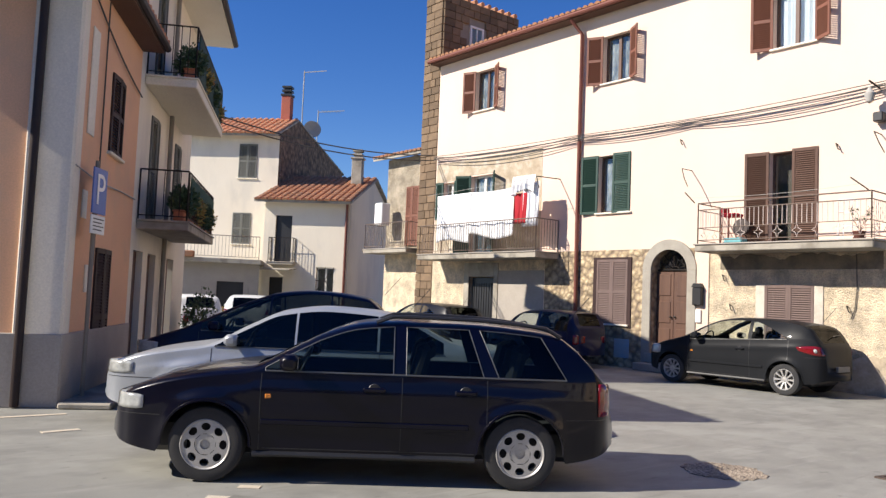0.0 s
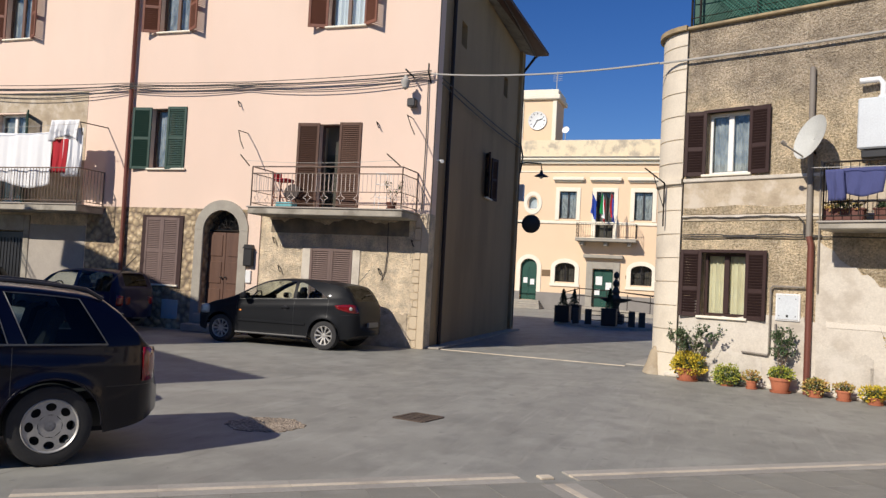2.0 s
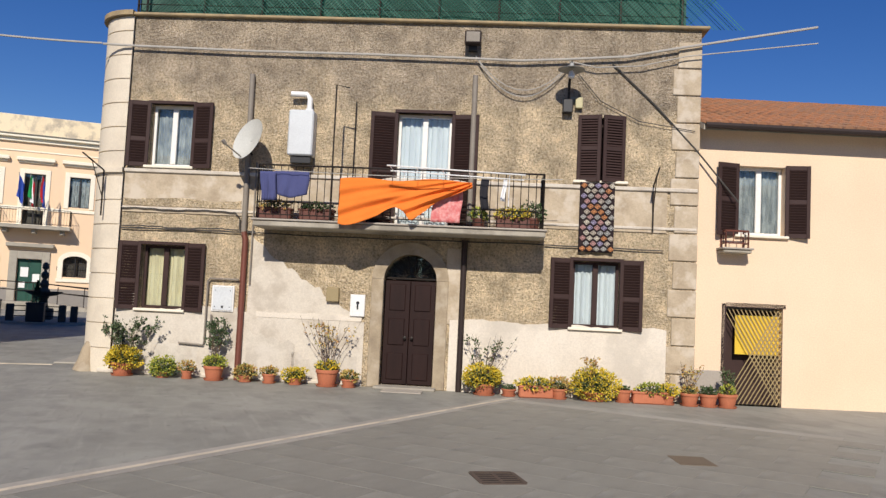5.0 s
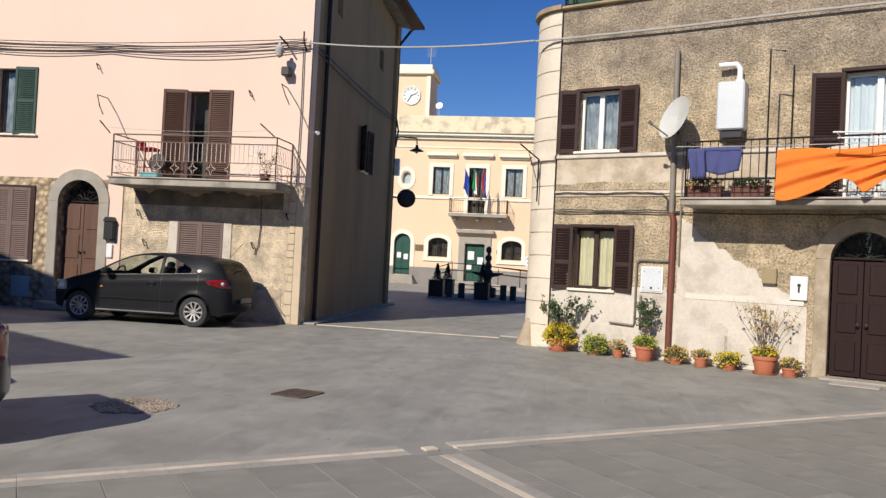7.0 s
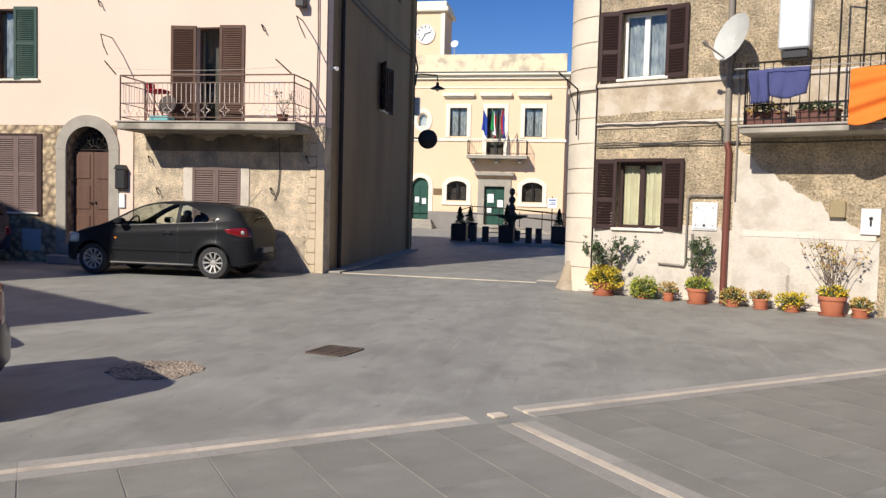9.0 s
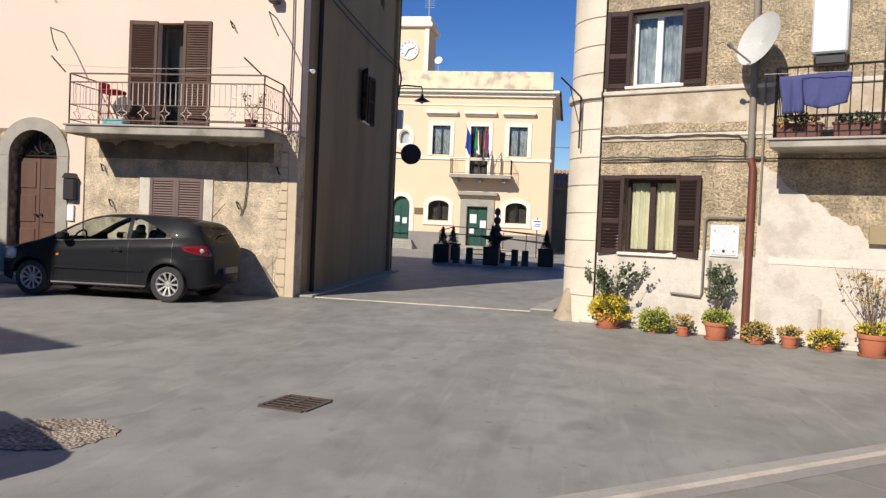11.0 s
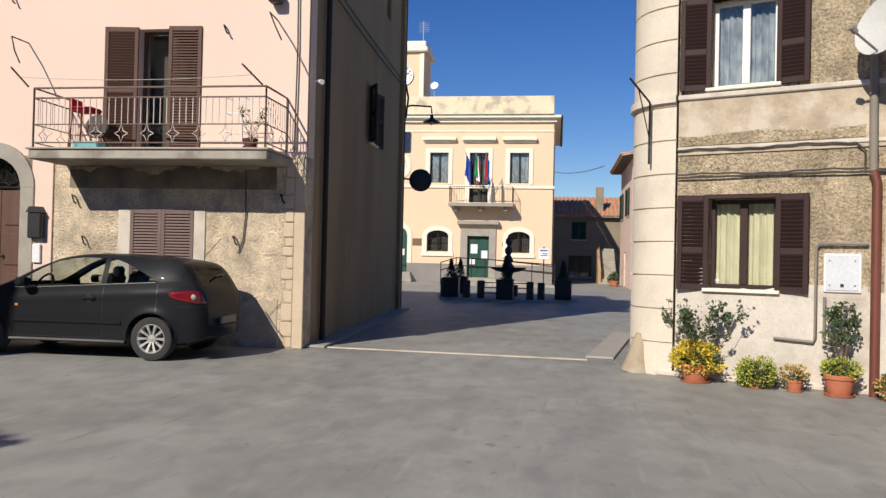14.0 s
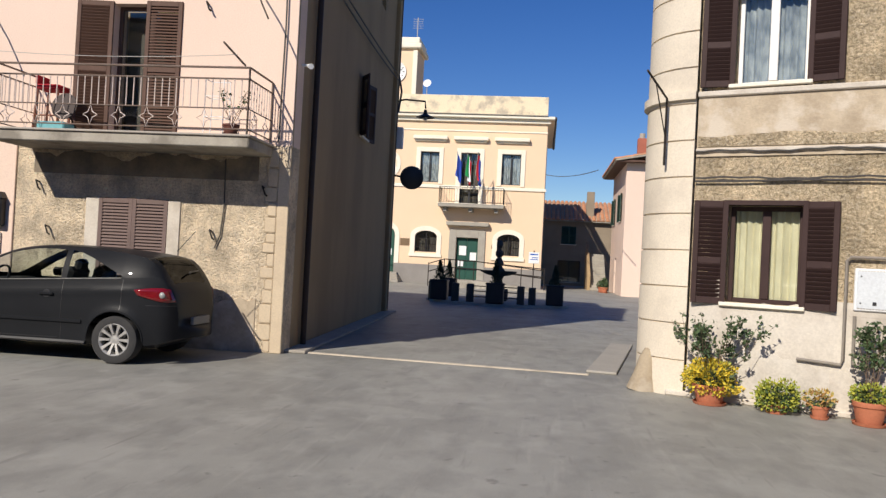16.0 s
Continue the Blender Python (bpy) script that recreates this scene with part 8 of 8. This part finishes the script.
part("leg", Shape().tube([(0, -0.15, 0.4), (0.1, 0.1, 0)], 0.014, 6), IRON, fan)
solid("storage_box", Shape().bevel_box(-0.22, 0.22, -0.14, 0.14, 0, 0.12, 0.02), surface("turquoise_plastic", (0.15, 0.42, 0.45), None, 0.5), PM @ pose(12.0, -0.72, 3.16), "turquoise plastic box on the balcony", "box")
stand = thing("plant_stand", PM @ pose(14.4, -0.5, 3.16), "white wire plant stand on the balcony", "plant stand")
ps_ = Shape()
for x in (-0.15, 0.15):
    for y in (-0.12, 0.12):
        ps_.tube([(x, y, 0), (x * 0.9, y, 0.85)], 0.008, 5)
for z in (0.3, 0.6, 0.85):
    ps_.tube([(-0.15, -0.12, z), (0.15, -0.12, z), (0.15, 0.12, z), (-0.15, 0.12, z), (-0.15, -0.12, z)], 0.007, 4)
part("frame", ps_, WHITEMETAL, stand)

# ---- overhead cables ----
cab = thing("overhead_cables", Matrix(), "bundle of black cables strung along the pink house", "cable")
for k, (dz, sg, r) in enumerate(((0.0, 0.05, 0.018), (0.05, 0.12, 0.012), (-0.06, 0.22, 0.012), (-0.02, 0.16, 0.01), (0.08, 0.03, 0.01))):
    pts = []
    for a, b, f in (((0.0, -0.14, 6.55 + dz), (6.67, -0.16, 6.40 + dz), 1.2), ((6.67, -0.16, 6.40 + dz), (10.3, -0.12, 6.32 + dz), 0.4), ((10.3, -0.12, 6.32 + dz), (15.3, -0.14, 6.42 + dz), 0.8)):
        pts += sagging(a, b, sg * f, 10)
    part("cable", Shape().tube([PM @ Vector(p) for p in pts], r, 5), CABLE, cab)
bA, bB = PM @ Vector((15.3, -0.14, 6.42)), BM @ Vector((-0.62, -0.15, 6.14))
part("cable", Shape().tube(sagging(bA, bB, 0.12), 0.02, 5), PALECABLE, cab)
part("cable", Shape().tube([BM @ Vector((x, -0.1, z)) for x, z in ((-0.62, 6.14), (0, 6.12), (2.2, 6.08), (4.4, 6.08), (6.2, 6.06), (7.2, 6.04), (8.05, 6.09), (9.15, 6.17), (10.0, 6.34), (12.5, 6.8))], 0.022, 6), PALECABLE, cab)
for sg in (0.66, 0.54):
    part("cable", Shape().tube([BM @ p for p in sagging((6.41, -0.09, 6.1), (8.1, -0.1, 5.98), sg, 24)], 0.009, 5), PALECABLE, cab)
part("cable", Shape().tube([BM @ Vector((x, -0.12, z)) for x, z in ((8.1, 6.05), (8.6, 5.95), (9.4, 6.0), (10.2, 6.2), (12.5, 6.5))], 0.012, 5), PALECABLE, cab)
part("cable", Shape().tube([BM @ Vector((x, -0.03, z)) for x, z in ((8.9, 6.05), (9.7, 5.3), (10.45, 4.5), (11.2, 3.6))], 0.016, 5), CABLE, cab)
part("cable", Shape().tube([BM @ Vector((x, -0.06, z)) for x, z in ((8.2, 5.95), (8.7, 5.35), (9.4, 5.0), (10.4, 4.85))], 0.008, 4), CABLE, cab)
for zz, sx, ex in ((2.73, -0.05, 2.5), (2.69, -0.05, 9.9), (3.06, -0.05, 2.1)):
    part("cable", Shape().tube([BM @ Vector((sx + (ex - sx) * i / 24, -0.05 if sx + (ex - sx) * i / 24 > -0.1 else -0.08, zz + 0.006 * math.sin(i * 1.7 + zz) + 0.01 * math.sin(i * 0.45))) for i in range(25)], 0.012, 5), CABLE, cab)
part("cable", Shape().tube([BM @ Vector(p) for p in ((2.1, -0.05, 3.05), (2.2, -0.05, 2.95), (2.2, -0.05, 2.72))], 0.012, 5), CABLE, cab)
S2 = PM @ SM
for dz, sg in ((0, 0.05), (-0.12, 0.1)):
    part("cable", Shape().tube([S2 @ p for p in sagging((0.1, -0.1, 6.38 + dz), (10.1, -0.12, 6.6 + dz), sg)], 0.016, 5), CABLE, cab)
part("cable", Shape().tube([S2 @ Vector(p) for p in ((10.12, -0.12, 6.6), (10.15, -0.2, 6.2), (10.12, -0.14, 5.6))], 0.03, 5), CABLE, cab)
part("cable", Shape().tube([PM @ Vector(p) for p in ((15.2, -0.05, 6.3), (15.22, -0.05, 5.0), (15.2, -0.05, 3.2))], 0.014, 5), CABLE, cab)
for dz in (0.0, 0.18):
    part("cable", Shape().tube(sagging(PM @ Vector((0.0, -0.14, 6.5 + dz)), LM @ Vector((11, 0, 6.4 + dz)), 0.35), 0.02, 5), CABLE, cab)
part("bracket", Shape().tube([PM @ Vector(p) for p in ((15.25, 0.0, 6.25), (15.25, -0.2, 6.45), (15.25, -0.2, 6.65))], 0.02, 6), IRON, cab)
part("cable", Shape().tube(sagging((55, 2.8, 7.2), (45, 0.2, 6.4), 0.2), 0.02, 5), CABLE, cab)

# ---- street furniture ----
mir = thing("traffic_mirror", Matrix(), "round traffic mirror seen from behind on a wall arm", "traffic mirror")
mmat = pose(27.0, 6.42, 3.8, 0, 90, 12)
part("disc", Shape().lathe([(0.001, -0.05), (0.2, -0.045), (0.31, -0.01), (0.33, 0.02), (0.31, 0.03), (0.001, 0.05)], 28, mmat), BLACK, mir, "black round back", None, True)
part("arm", Shape().tube([(26.95, 7.05, 3.85), (27.0, 6.7, 3.82), (27.0, 6.45, 3.8)], 0.025, 6), IRON, mir)
lamp = thing("street_lamp", Matrix(), "black bracket street lamp on the corner of the house", "street lamp")
part("arm", Shape().tube([(26.9, 7.05, 5.9), (26.95, 6.7, 5.98), (27.0, 6.15, 5.95), (27.0, 6.13, 5.75)], 0.025, 6), IRON, lamp)
part("shade", Shape().lathe([(0.04, 0.22), (0.06, 0.1), (0.26, 0.0), (0.24, -0.01), (0.1, 0.03)], 20, pose(27.0, 6.13, 5.5)), BLACK, lamp, "", None, True)
part("bulb", Shape().lathe([(0.001, -0.1), (0.06, -0.06), (0.06, 0.0), (0.001, 0.02)], 12, pose(27.0, 6.13, 5.5)), WCURT, lamp, "", None, True)
part("meter_cabinet", Shape().bevel_box(10.13, 10.33, -0.3, 0.05, 4.6, 5.2, 0.02), WHITEMETAL, pink, "", SM)

sign = thing("parking_sign", LM @ pose(0.55, -0.2, 0), "blue parking sign on a grey pole", "road sign")
part("pole", Shape().tube([(0, 0, 0), (0, 0, 3.35)], 0.03, 8), GREYPIPE, sign, "", None, True)
SGM = pose(0, -0.04, 2.92, 0, 0, -8)
BLUE = surface("sign_blue", (0.02, 0.10, 0.42), (0.018, 0.09, 0.36), 0.4, 3, 0.4, 30, 0)
pn = part("panel", Shape().bevel_box(-0.24, 0.24, -0.02, 0.0, -0.32, 0.32, 0.008), BLUE, sign, "blue panel", SGM)
txt = bpy.data.curves.new("letter", "FONT")
txt.body = "P"
txt.size, txt.align_x, txt.align_y, txt.extrude = 0.62, "CENTER", "CENTER", 0.002
tob = new("letter_source", txt)
bpy.context.view_layer.update()
lme = bpy.data.meshes.new_from_object(tob.evaluated_get(bpy.context.evaluated_depsgraph_get()))
bpy.data.objects.remove(tob)
lme.materials.clear()
lme.materials.append(WHITEMETAL)
let = new("letter_p", lme)
let.parent = pn
let.matrix_basis = pose(0, -0.025, 0, 90)
sp = part("lower_panel", Shape().bevel_box(-0.24, 0.24, -0.02, 0.0, -0.6, -0.34, 0.008), WHITEMETAL, sign, "white panel with small print", SGM)
bz = Shape()
for k in range(4):
    bz.box(-0.18, 0.18 - 0.06 * (k % 2), -0.025, -0.02, -0.4 - 0.05 * k, -0.385 - 0.05 * k)
part("print_bars", bz, BLACK, sp)
part("no_smoking_plate", Shape().bevel_box(1.0, 1.3, -0.03, 0.0, 1.5, 1.9, 0.01), CREAM, orange)

# drain grates and manhole
RUST = surface("rusty_iron", (0.125, 0.09, 0.068), (0.09, 0.068, 0.055), 0.8, 10, 0.7, 60, 0.2, 60, metal=0.3)


def grate(m, nx=6, ny=2, sx=0.46, sy=0.4):
    g = thing("drain_grate", m, "rusty cast iron drain grate set in the paving", "drain grate", "drain grates")
    s = Shape()
    for a in (-1, 1):
        s.box(a * sx / 2 - 0.02, a * sx / 2 + 0.02, -sy / 2, sy / 2, 0.0, 0.012)
        s.box(-sx / 2 + 0.02, sx / 2 - 0.02, a * sy / 2 - 0.02, a * sy / 2 + 0.02, 0.0, 0.012)
    s.box(-sx / 2 + 0.02, sx / 2 - 0.02, -0.015, 0.015, 0.0, 0.011)
    part("grate_frame", s, RUST, g)
    for k in range(1, nx):
        x = -sx / 2 + sx * k / nx
        part("bar", Shape().box(x - 0.013, x + 0.013, -sy / 2 + 0.02, sy / 2 - 0.02, 0.005, 0.010), RUST, g)
    # Near-black plate painted as the unlit shaft; nothing is sunk below.
    part("shaft", Shape().box(-sx / 2, sx / 2, -sy / 2, sy / 2, 0.001, 0.004), surface("drain_shade_black", (0.006, 0.006, 0.006), None, 0.95), g)
    return g


grate(pose(8.25, 3.37, 0, 0, 0, -12))
grate(pose(6.24, -2.9, 0.012, 0, 0, -8))
mh = thing("manhole_patch", pose(6.88, 4.57, 0), "round patch of pebbled concrete round a manhole", "manhole")
ms = Shape().prism([(0.4 * (1 + 0.1 * math.sin(5 * a) * math.sin(11 * a + 1)) * math.cos(a), 0.4 * (1 + 0.1 * math.sin(5 * a) * math.sin(11 * a + 1)) * math.sin(a)) for a in [2 * math.pi * k / 44 for k in range(44)]], -0.008, 0.0).moved(pose(0, 0, 0, -90))
part("bed", ms, roughcast("pebble_patch", (0.42, 0.34, 0.25), (0.22, 0.17, 0.125), (0.52, 0.435, 0.33), 36, 0.5), mh)
solid("access_cover", Shape().bevel_box(-0.25, 0.25, -0.2, 0.2, 0.0, 0.012, 0.004), surface("brown_steel", (0.16, 0.12, 0.08), None, 0.7), pose(6.7, -5.4, 0.006, 0, 0, -20), "brown steel access cover in the paving", "access cover")

# ---- fountain island ----
isl = thing("fountain", pose(35.6, 4.35, 0), "stone fountain, coloured as in shade, on a low kerbed island", "fountain")
# Stone taken near black to hold the shade the fountain stands in.
SHADESTONE = surface("shaded_fountain_stone", (0.085, 0.075, 0.062), (0.05, 0.045, 0.04), 0.85, 3, 0.7, 40, 0.3, 40)
part("island_kerb", Shape().lathe([(0.001, 0.1), (2.6, 0.1), (2.72, 0.08), (2.75, 0.0)], 40), STONE, isl)
part("base", Shape().bevel_box(-0.38, 0.38, -0.38, 0.38, 0.1, 0.55, 0.03), SHADESTONE, isl)
part("pedestal", Shape().lathe([(0.4, 0.4), (0.34, 0.5), (0.2, 0.6), (0.16, 0.9), (0.22, 1.05)], 20), SHADESTONE, isl, "", None, True)
part("bowl", Shape().lathe([(0.12, 1.02), (0.45, 1.08), (0.68, 1.18), (0.72, 1.24), (0.66, 1.24), (0.3, 1.14), (0.001, 1.12)], 28), SHADESTONE, isl, "", None, True)
part("finial", Shape().lathe([(0.26, 1.12), (0.22, 1.3), (0.13, 1.4), (0.19, 1.52), (0.12, 1.66), (0.08, 1.74), (0.15, 1.84), (0.15, 1.96), (0.06, 2.06), (0.06, 2.12), (0.13, 2.2), (0.12, 2.34), (0.05, 2.42), (0.001, 2.44)], 16), SHADESTONE, isl, "", None, True)


def planter(x, y, h, seed, tall=0.7):
    t = thing("conifer_planter", pose(x, y, 0.1), "dark square planter with a small conifer", "planter", "planters round the fountain")
    part("planter_box", Shape().bevel_box(-0.31, 0.31, -0.31, 0.31, 0, 0.72, 0.03), BLACK, t)
    part("planter_rim", Shape().bevel_box(-0.33, 0.33, -0.33, 0.33, 0.66, 0.72, 0.015), BLACK, t)
    rnd = random.Random(seed)
    f = Shape()
    for k in range(7):
        z = 0.7 + tall * k / 7
        rr = 0.24 * (1 - k / 7.5)
        leaves(f, rnd, (0, 0, z + 0.05), (rr, rr, 0.12), 120, 0.06, 0.4)
    part("conifer", f, DEEP, t)
    part("stem", Shape().tube([(0, 0, 0.6), (0, 0, 0.7 + tall * 0.9)], 0.02, 6), TWIG, t)


planter(34.0, 6.4, 0.55, 1)
planter(33.2, 4.3, 0.55, 2, 0.85)
planter(34.2, 2.2, 0.55, 3)
planter(36.8, 6.4, 0.55, 4)
for x, y, h in ((33.5, 5.75, 0.75), (33.35, 5.2, 0.75), (33.4, 3.4, 0.75), (33.6, 3.0, 0.72), (34.6, 6.75, 0.75), (36.5, 2.2, 0.75)):
    bo = thing("bollard", pose(x, y, 0), "square stone bollard, coloured as in shade", "bollard", "bollards round the fountain")
    part("post", Shape().bevel_box(-0.13, 0.13, -0.13, 0.13, 0.0, h, 0.03), SHADESTONE, bo)
for ya, yb in ((5.15, 4.62), (4.0, 3.45)):
    rail_ = thing("barrier_rail", pose(33.3, 0, 0), "low dark barrier rails between the bollards", "railing", "barrier rails round the fountain")
    for hz in (0.3, 0.5, 0.68):
        part("bar", Shape().tube([(0.05, ya, hz), (0.0, yb, hz)], 0.018, 6), IRON, rail_)
    for yy in (ya, yb):
        part("post", Shape().tube([(0.05 if yy == ya else 0.0, yy, 0.0), (0.05 if yy == ya else 0.0, yy, 0.7)], 0.02, 6), IRON, rail_)
rp = thing("ramp_railing", pose(50, 8.6, 0, 0, 0, -90), "tubular handrails of the entrance ramp", "railing")
part("ramp", Shape().prism([(0, 0), (6.2, 0), (6.2, 0.1), (2.2, 0.45), (0, 0.45)], -0.2, 1.6), CONCRETE, rp)
for hz in (0.55, 1.0):
    part("handrail", Shape().tube([(-0.6, 0, 0.3 + hz), (0.3, 0, 0.6 + hz), (2.0, 0, 0.55 + hz), (6.0, 0, 0.3 + hz)], 0.03, 6), IRON, rp)
    part("handrail", Shape().tube([(1.0, 1.4, 0.55 + hz), (2.0, 1.4, 0.55 + hz), (6.0, 1.4, 0.2 + hz)], 0.03, 6), IRON, rp)
for x in (-0.6, 0.3, 1.2, 2.0, 3.3, 4.7, 6.0):
    part("post", Shape().tube([(x, 0, 0), (x, 0, (1.6 if -0.5 < x < 2.5 else 1.35))], 0.028, 6), IRON, rp)
ns = thing("notice_board", pose(48, 3.2, 0), "small white notice board on a post", "notice board")
part("post", Shape().tube([(0, 0, 0), (0, 0, 2.3)], 0.03, 6), IRON, ns)
part("board", Shape().bevel_box(-0.05, -0.01, -0.28, 0.28, 1.6, 2.2, 0.01), WHITEMETAL, ns)
part("print_bars", Shape().box(-0.056, -0.05, -0.2, 0.2, 2.05, 2.12).box(-0.056, -0.05, -0.2, 0.1, 1.9, 1.94).box(-0.056, -0.05, -0.2, 0.2, 1.8, 1.84), BLUE, ns)
potted(0, 0, "terracotta pots at the foot of the stair", 0.25, 0.35, (0.35, 0.45, 300, 0.1), None, 120, base=pose(55.5, -1.15, 0), kind_mat=GREEN)
potted(0, 0, "terracotta pots at the foot of the stair", 0.25, 0.35, (0.4, 0.3, 300, 0.1), None, 121, base=pose(56.4, -1.05, 0), kind_mat=GREEN)

# flags
def flag(x, lean, parts, seed, label):
    f = thing("flag", HM @ pose(x, -1.05, 6.1), label, "flag", "flags on the balcony")
    tip = Vector((lean, -0.9, 2.1))
    part("pole", Shape().tube([(0, 0, 0), tip], 0.025, 6), PALECABLE, f)
    rnd = random.Random(seed)
    n = 5
    d = tip * 0.98
    for i, mat in enumerate(parts):
        s = Shape()
        pts = []
        for j in range(15):
            v = j / 14
            for q in range(n + 1):
                u = (i + q / n) / len(parts)
                base = d * (1.0 - 0.0 * v) - d.normalized() * 1.0 * (1 - v) * 0
                p = d - d.normalized() * 1.0 * u * 0.55 + Vector((0.26 * u, -0.1 * u, -1.4 * v - 0.15 * u))
                pts.append(p + Vector((0.07 * math.sin(u * 14 + v * 3 + seed) * (0.3 + v), 0.07 * math.cos(u * 11 + seed) * (0.3 + v), 0)))
        s.add(pts, [(j * (n + 1) + q, (j + 1) * (n + 1) + q, (j + 1) * (n + 1) + q + 1, j * (n + 1) + q + 1) for j in range(14) for q in range(n)])
        part("cloth", s, mat, f, "", None, True)


FGREEN, FRED, FBLUE = surface("flag_green", (0.01, 0.28, 0.07), None, 0.9), surface("flag_red", (0.55, 0.02, 0.03), None, 0.9), surface("flag_blue", (0.02, 0.06, 0.35), None, 0.9)
flag(8.0, -0.25, [FBLUE], 1, "blue flag hanging from a pole")
flag(8.4, 0.0, [FGREEN, SHEET, FRED], 2, "green, white and red flag hanging from a pole")
flag(8.8, 0.25, [FRED, FBLUE], 3, "red and blue flag hanging from a pole")

# ---- paving strips and slabs ----
E1, E2 = Vector((0.622, -0.783, 0)), Vector((-0.783, -0.622, 0))
NODE = pose(6.18, 1.45, 0, 0, 0, math.degrees(math.atan2(E1.y, E1.x)))
strips = thing("paving_strips", NODE, "pale travertine strips with grey borders in the paving", "paving", kind="structure")


def strip(x0, x1, y0, y1, mat, z, name, step=0.98):
    n = max(1, round(max(x1 - x0, y1 - y0) / step))
    for k in range(n):
        if x1 - x0 > y1 - y0:
            a, b = x0 + (x1 - x0) * k / n, x0 + (x1 - x0) * (k + 1) / n
            part(name, Shape().box(a + 0.001, b - 0.001, y0, y1, 0.001, z), mat, strips)
        else:
            a, b = y0 + (y1 - y0) * k / n, y0 + (y1 - y0) * (k + 1) / n
            part(name, Shape().box(x0, x1, a + 0.001, b - 0.001, 0.001, z), mat, strips)


for a, b in ((0.24, 9.15), (-4.0, -0.24)):
    strip(a, b, -0.035, 0.035, TRAVERTINE, 0.018, "travertine_strip")
    strip(a, b, 0.038, 0.16, GREYSTRIP, 0.016, "border_strip")
    strip(a, b, -0.16, -0.038, GREYSTRIP, 0.016, "border_strip")
strip(-0.035, 0.035, -6.0, -0.24, TRAVERTINE, 0.018, "travertine_strip")
strip(-0.16, -0.038, -6.0, -0.24, GREYSTRIP, 0.016, "border_strip")
strip(0.038, 0.16, -6.0, -0.24, GREYSTRIP, 0.016, "border_strip")
part("node_stone", Shape().bevel_box(-0.06, 0.06, -0.05, 0.05, 0.001, 0.02, 0.003), TRAVERTINE, strips)
cross = solid("street_strip", Shape().bevel_box(-2.2, 2.2, -0.06, 0.06, 0.001, 0.016, 0.004), TRAVERTINE, pose(16.96, 4.1, 0, 0, 0, math.degrees(math.atan2(4.38, 0.31))), "pale stone strip across the street mouth", "paving", kind="structure")
solid("kerb_ramp", Shape().bevel_box(-0.22, 0.22, -2.3, 2.3, 0.001, 0.04, 0.01), GREYSTRIP, pose(19.3, 1.35, 0, 0, 0, 81), "pale kerb slab beside the column", "kerb", kind="structure")
foot = solid("corner_guard", Shape().lathe([(0.001, 0.56), (0.07, 0.54), (0.12, 0.42), (0.16, 0.2), (0.22, 0.0)], 14), WORN, BM @ pose(-0.64, 0.18, 0, 0, 7, 0), "worn stone wheel guard at the corner", "wheel guard", smooth=True)
marks = thing("parking_marks", Matrix(), "worn white parking bay marks", "road marking", kind="structure")
for x, y, a, l in ((1.9, 9.55, 5, 0.4), (2.55, 6.25, -40, 0.18), (2.2, 6.05, -40, 0.2), (1.6, 10.75, 0, 1.3)):
    part("mark", Shape().box(-l / 2, l / 2, -0.05, 0.05, 0.001, 0.006), TRAVERTINE, marks, "", pose(x, y, 0, 0, 0, a))
side = solid("pavement", Shape().bevel_box(-0.2, 10.6, -0.75, -0.09, 0.0, 0.08, 0.02), CONCRETE, LM, "narrow concrete pavement along the houses", "pavement", kind="structure")

bed = part("joint_bed", Shape().box(-6.0, 9.0, -5.06, -0.165, 0.001, 0.009), surface("pale_joint", (0.36, 0.34, 0.295), None, 0.9), ground, "", NODE)
me_half = mesh_of("paving_slab", Shape().bevel_box(0.003, 0.487, 0.003, 0.487, 0.001, 0.014, 0.002), SLAB)
for i in range(1, 30, 2):
    ob = new("paving_slab", me_half)
    ob.parent = ground
    ob.matrix_basis = NODE @ pose(-6.0 + 0.49 * i, -0.655, 0.0)
me_slab = mesh_of("paving_slab", Shape().bevel_box(0.003, 0.487, 0.003, 0.977, 0.001, 0.014, 0.002), SLAB)
for i in range(30):
    for j in range(5):
        off = 0.49 if i % 2 else 0.0
        y0 = -0.165 - 0.98 * (j + 1) - off
        ob = new("paving_slab", me_slab)
        ob.parent = ground
        ob.matrix_basis = NODE @ pose(-6.0 + 0.49 * i, y0, 0.0 + random.uniform(-0.0006, 0.0006))
# tufa blocks of the tower, course by course
def block_mesh(w, h, d):
    return mesh_of("stone_block", Shape().bevel_box(0, w, 0, d, 0, h, 0.012), TUFA)


blocks = {}
rnd = random.Random(12)
z = 0.0
while z < 12.4:
    h = 0.28
    for face in (0, 1):
        x, end = 0.0, (0.95 if face == 0 else 3.7)
        if face == 1 and z < 9.6:
            continue
        while x < end - 0.05:
            w = min(rnd.choice((0.3, 0.4, 0.5)), end - x)
            if end - x - w < 0.15:
                w = end - x
            w = round(w, 2)
            if face == 1 and x < 1.95 and x + w > 1.25 and 10.5 < z + h and z < 11.8:
                x += w
                continue
            key = w
            if key not in blocks:
                blocks[key] = block_mesh(w - 0.015, h - 0.015, 0.1)
            ob = new("stone_block", blocks[key])
            ob.parent = tower
            ob.matrix_basis = pose(x, -0.06 + rnd.uniform(-0.008, 0.008), z) if face == 0 else pose(0.95 + 0.06 + rnd.uniform(-0.008, 0.008), x, z, 0, 0, 90) @ pose(0, 0, 0)
            x += w
    z += h
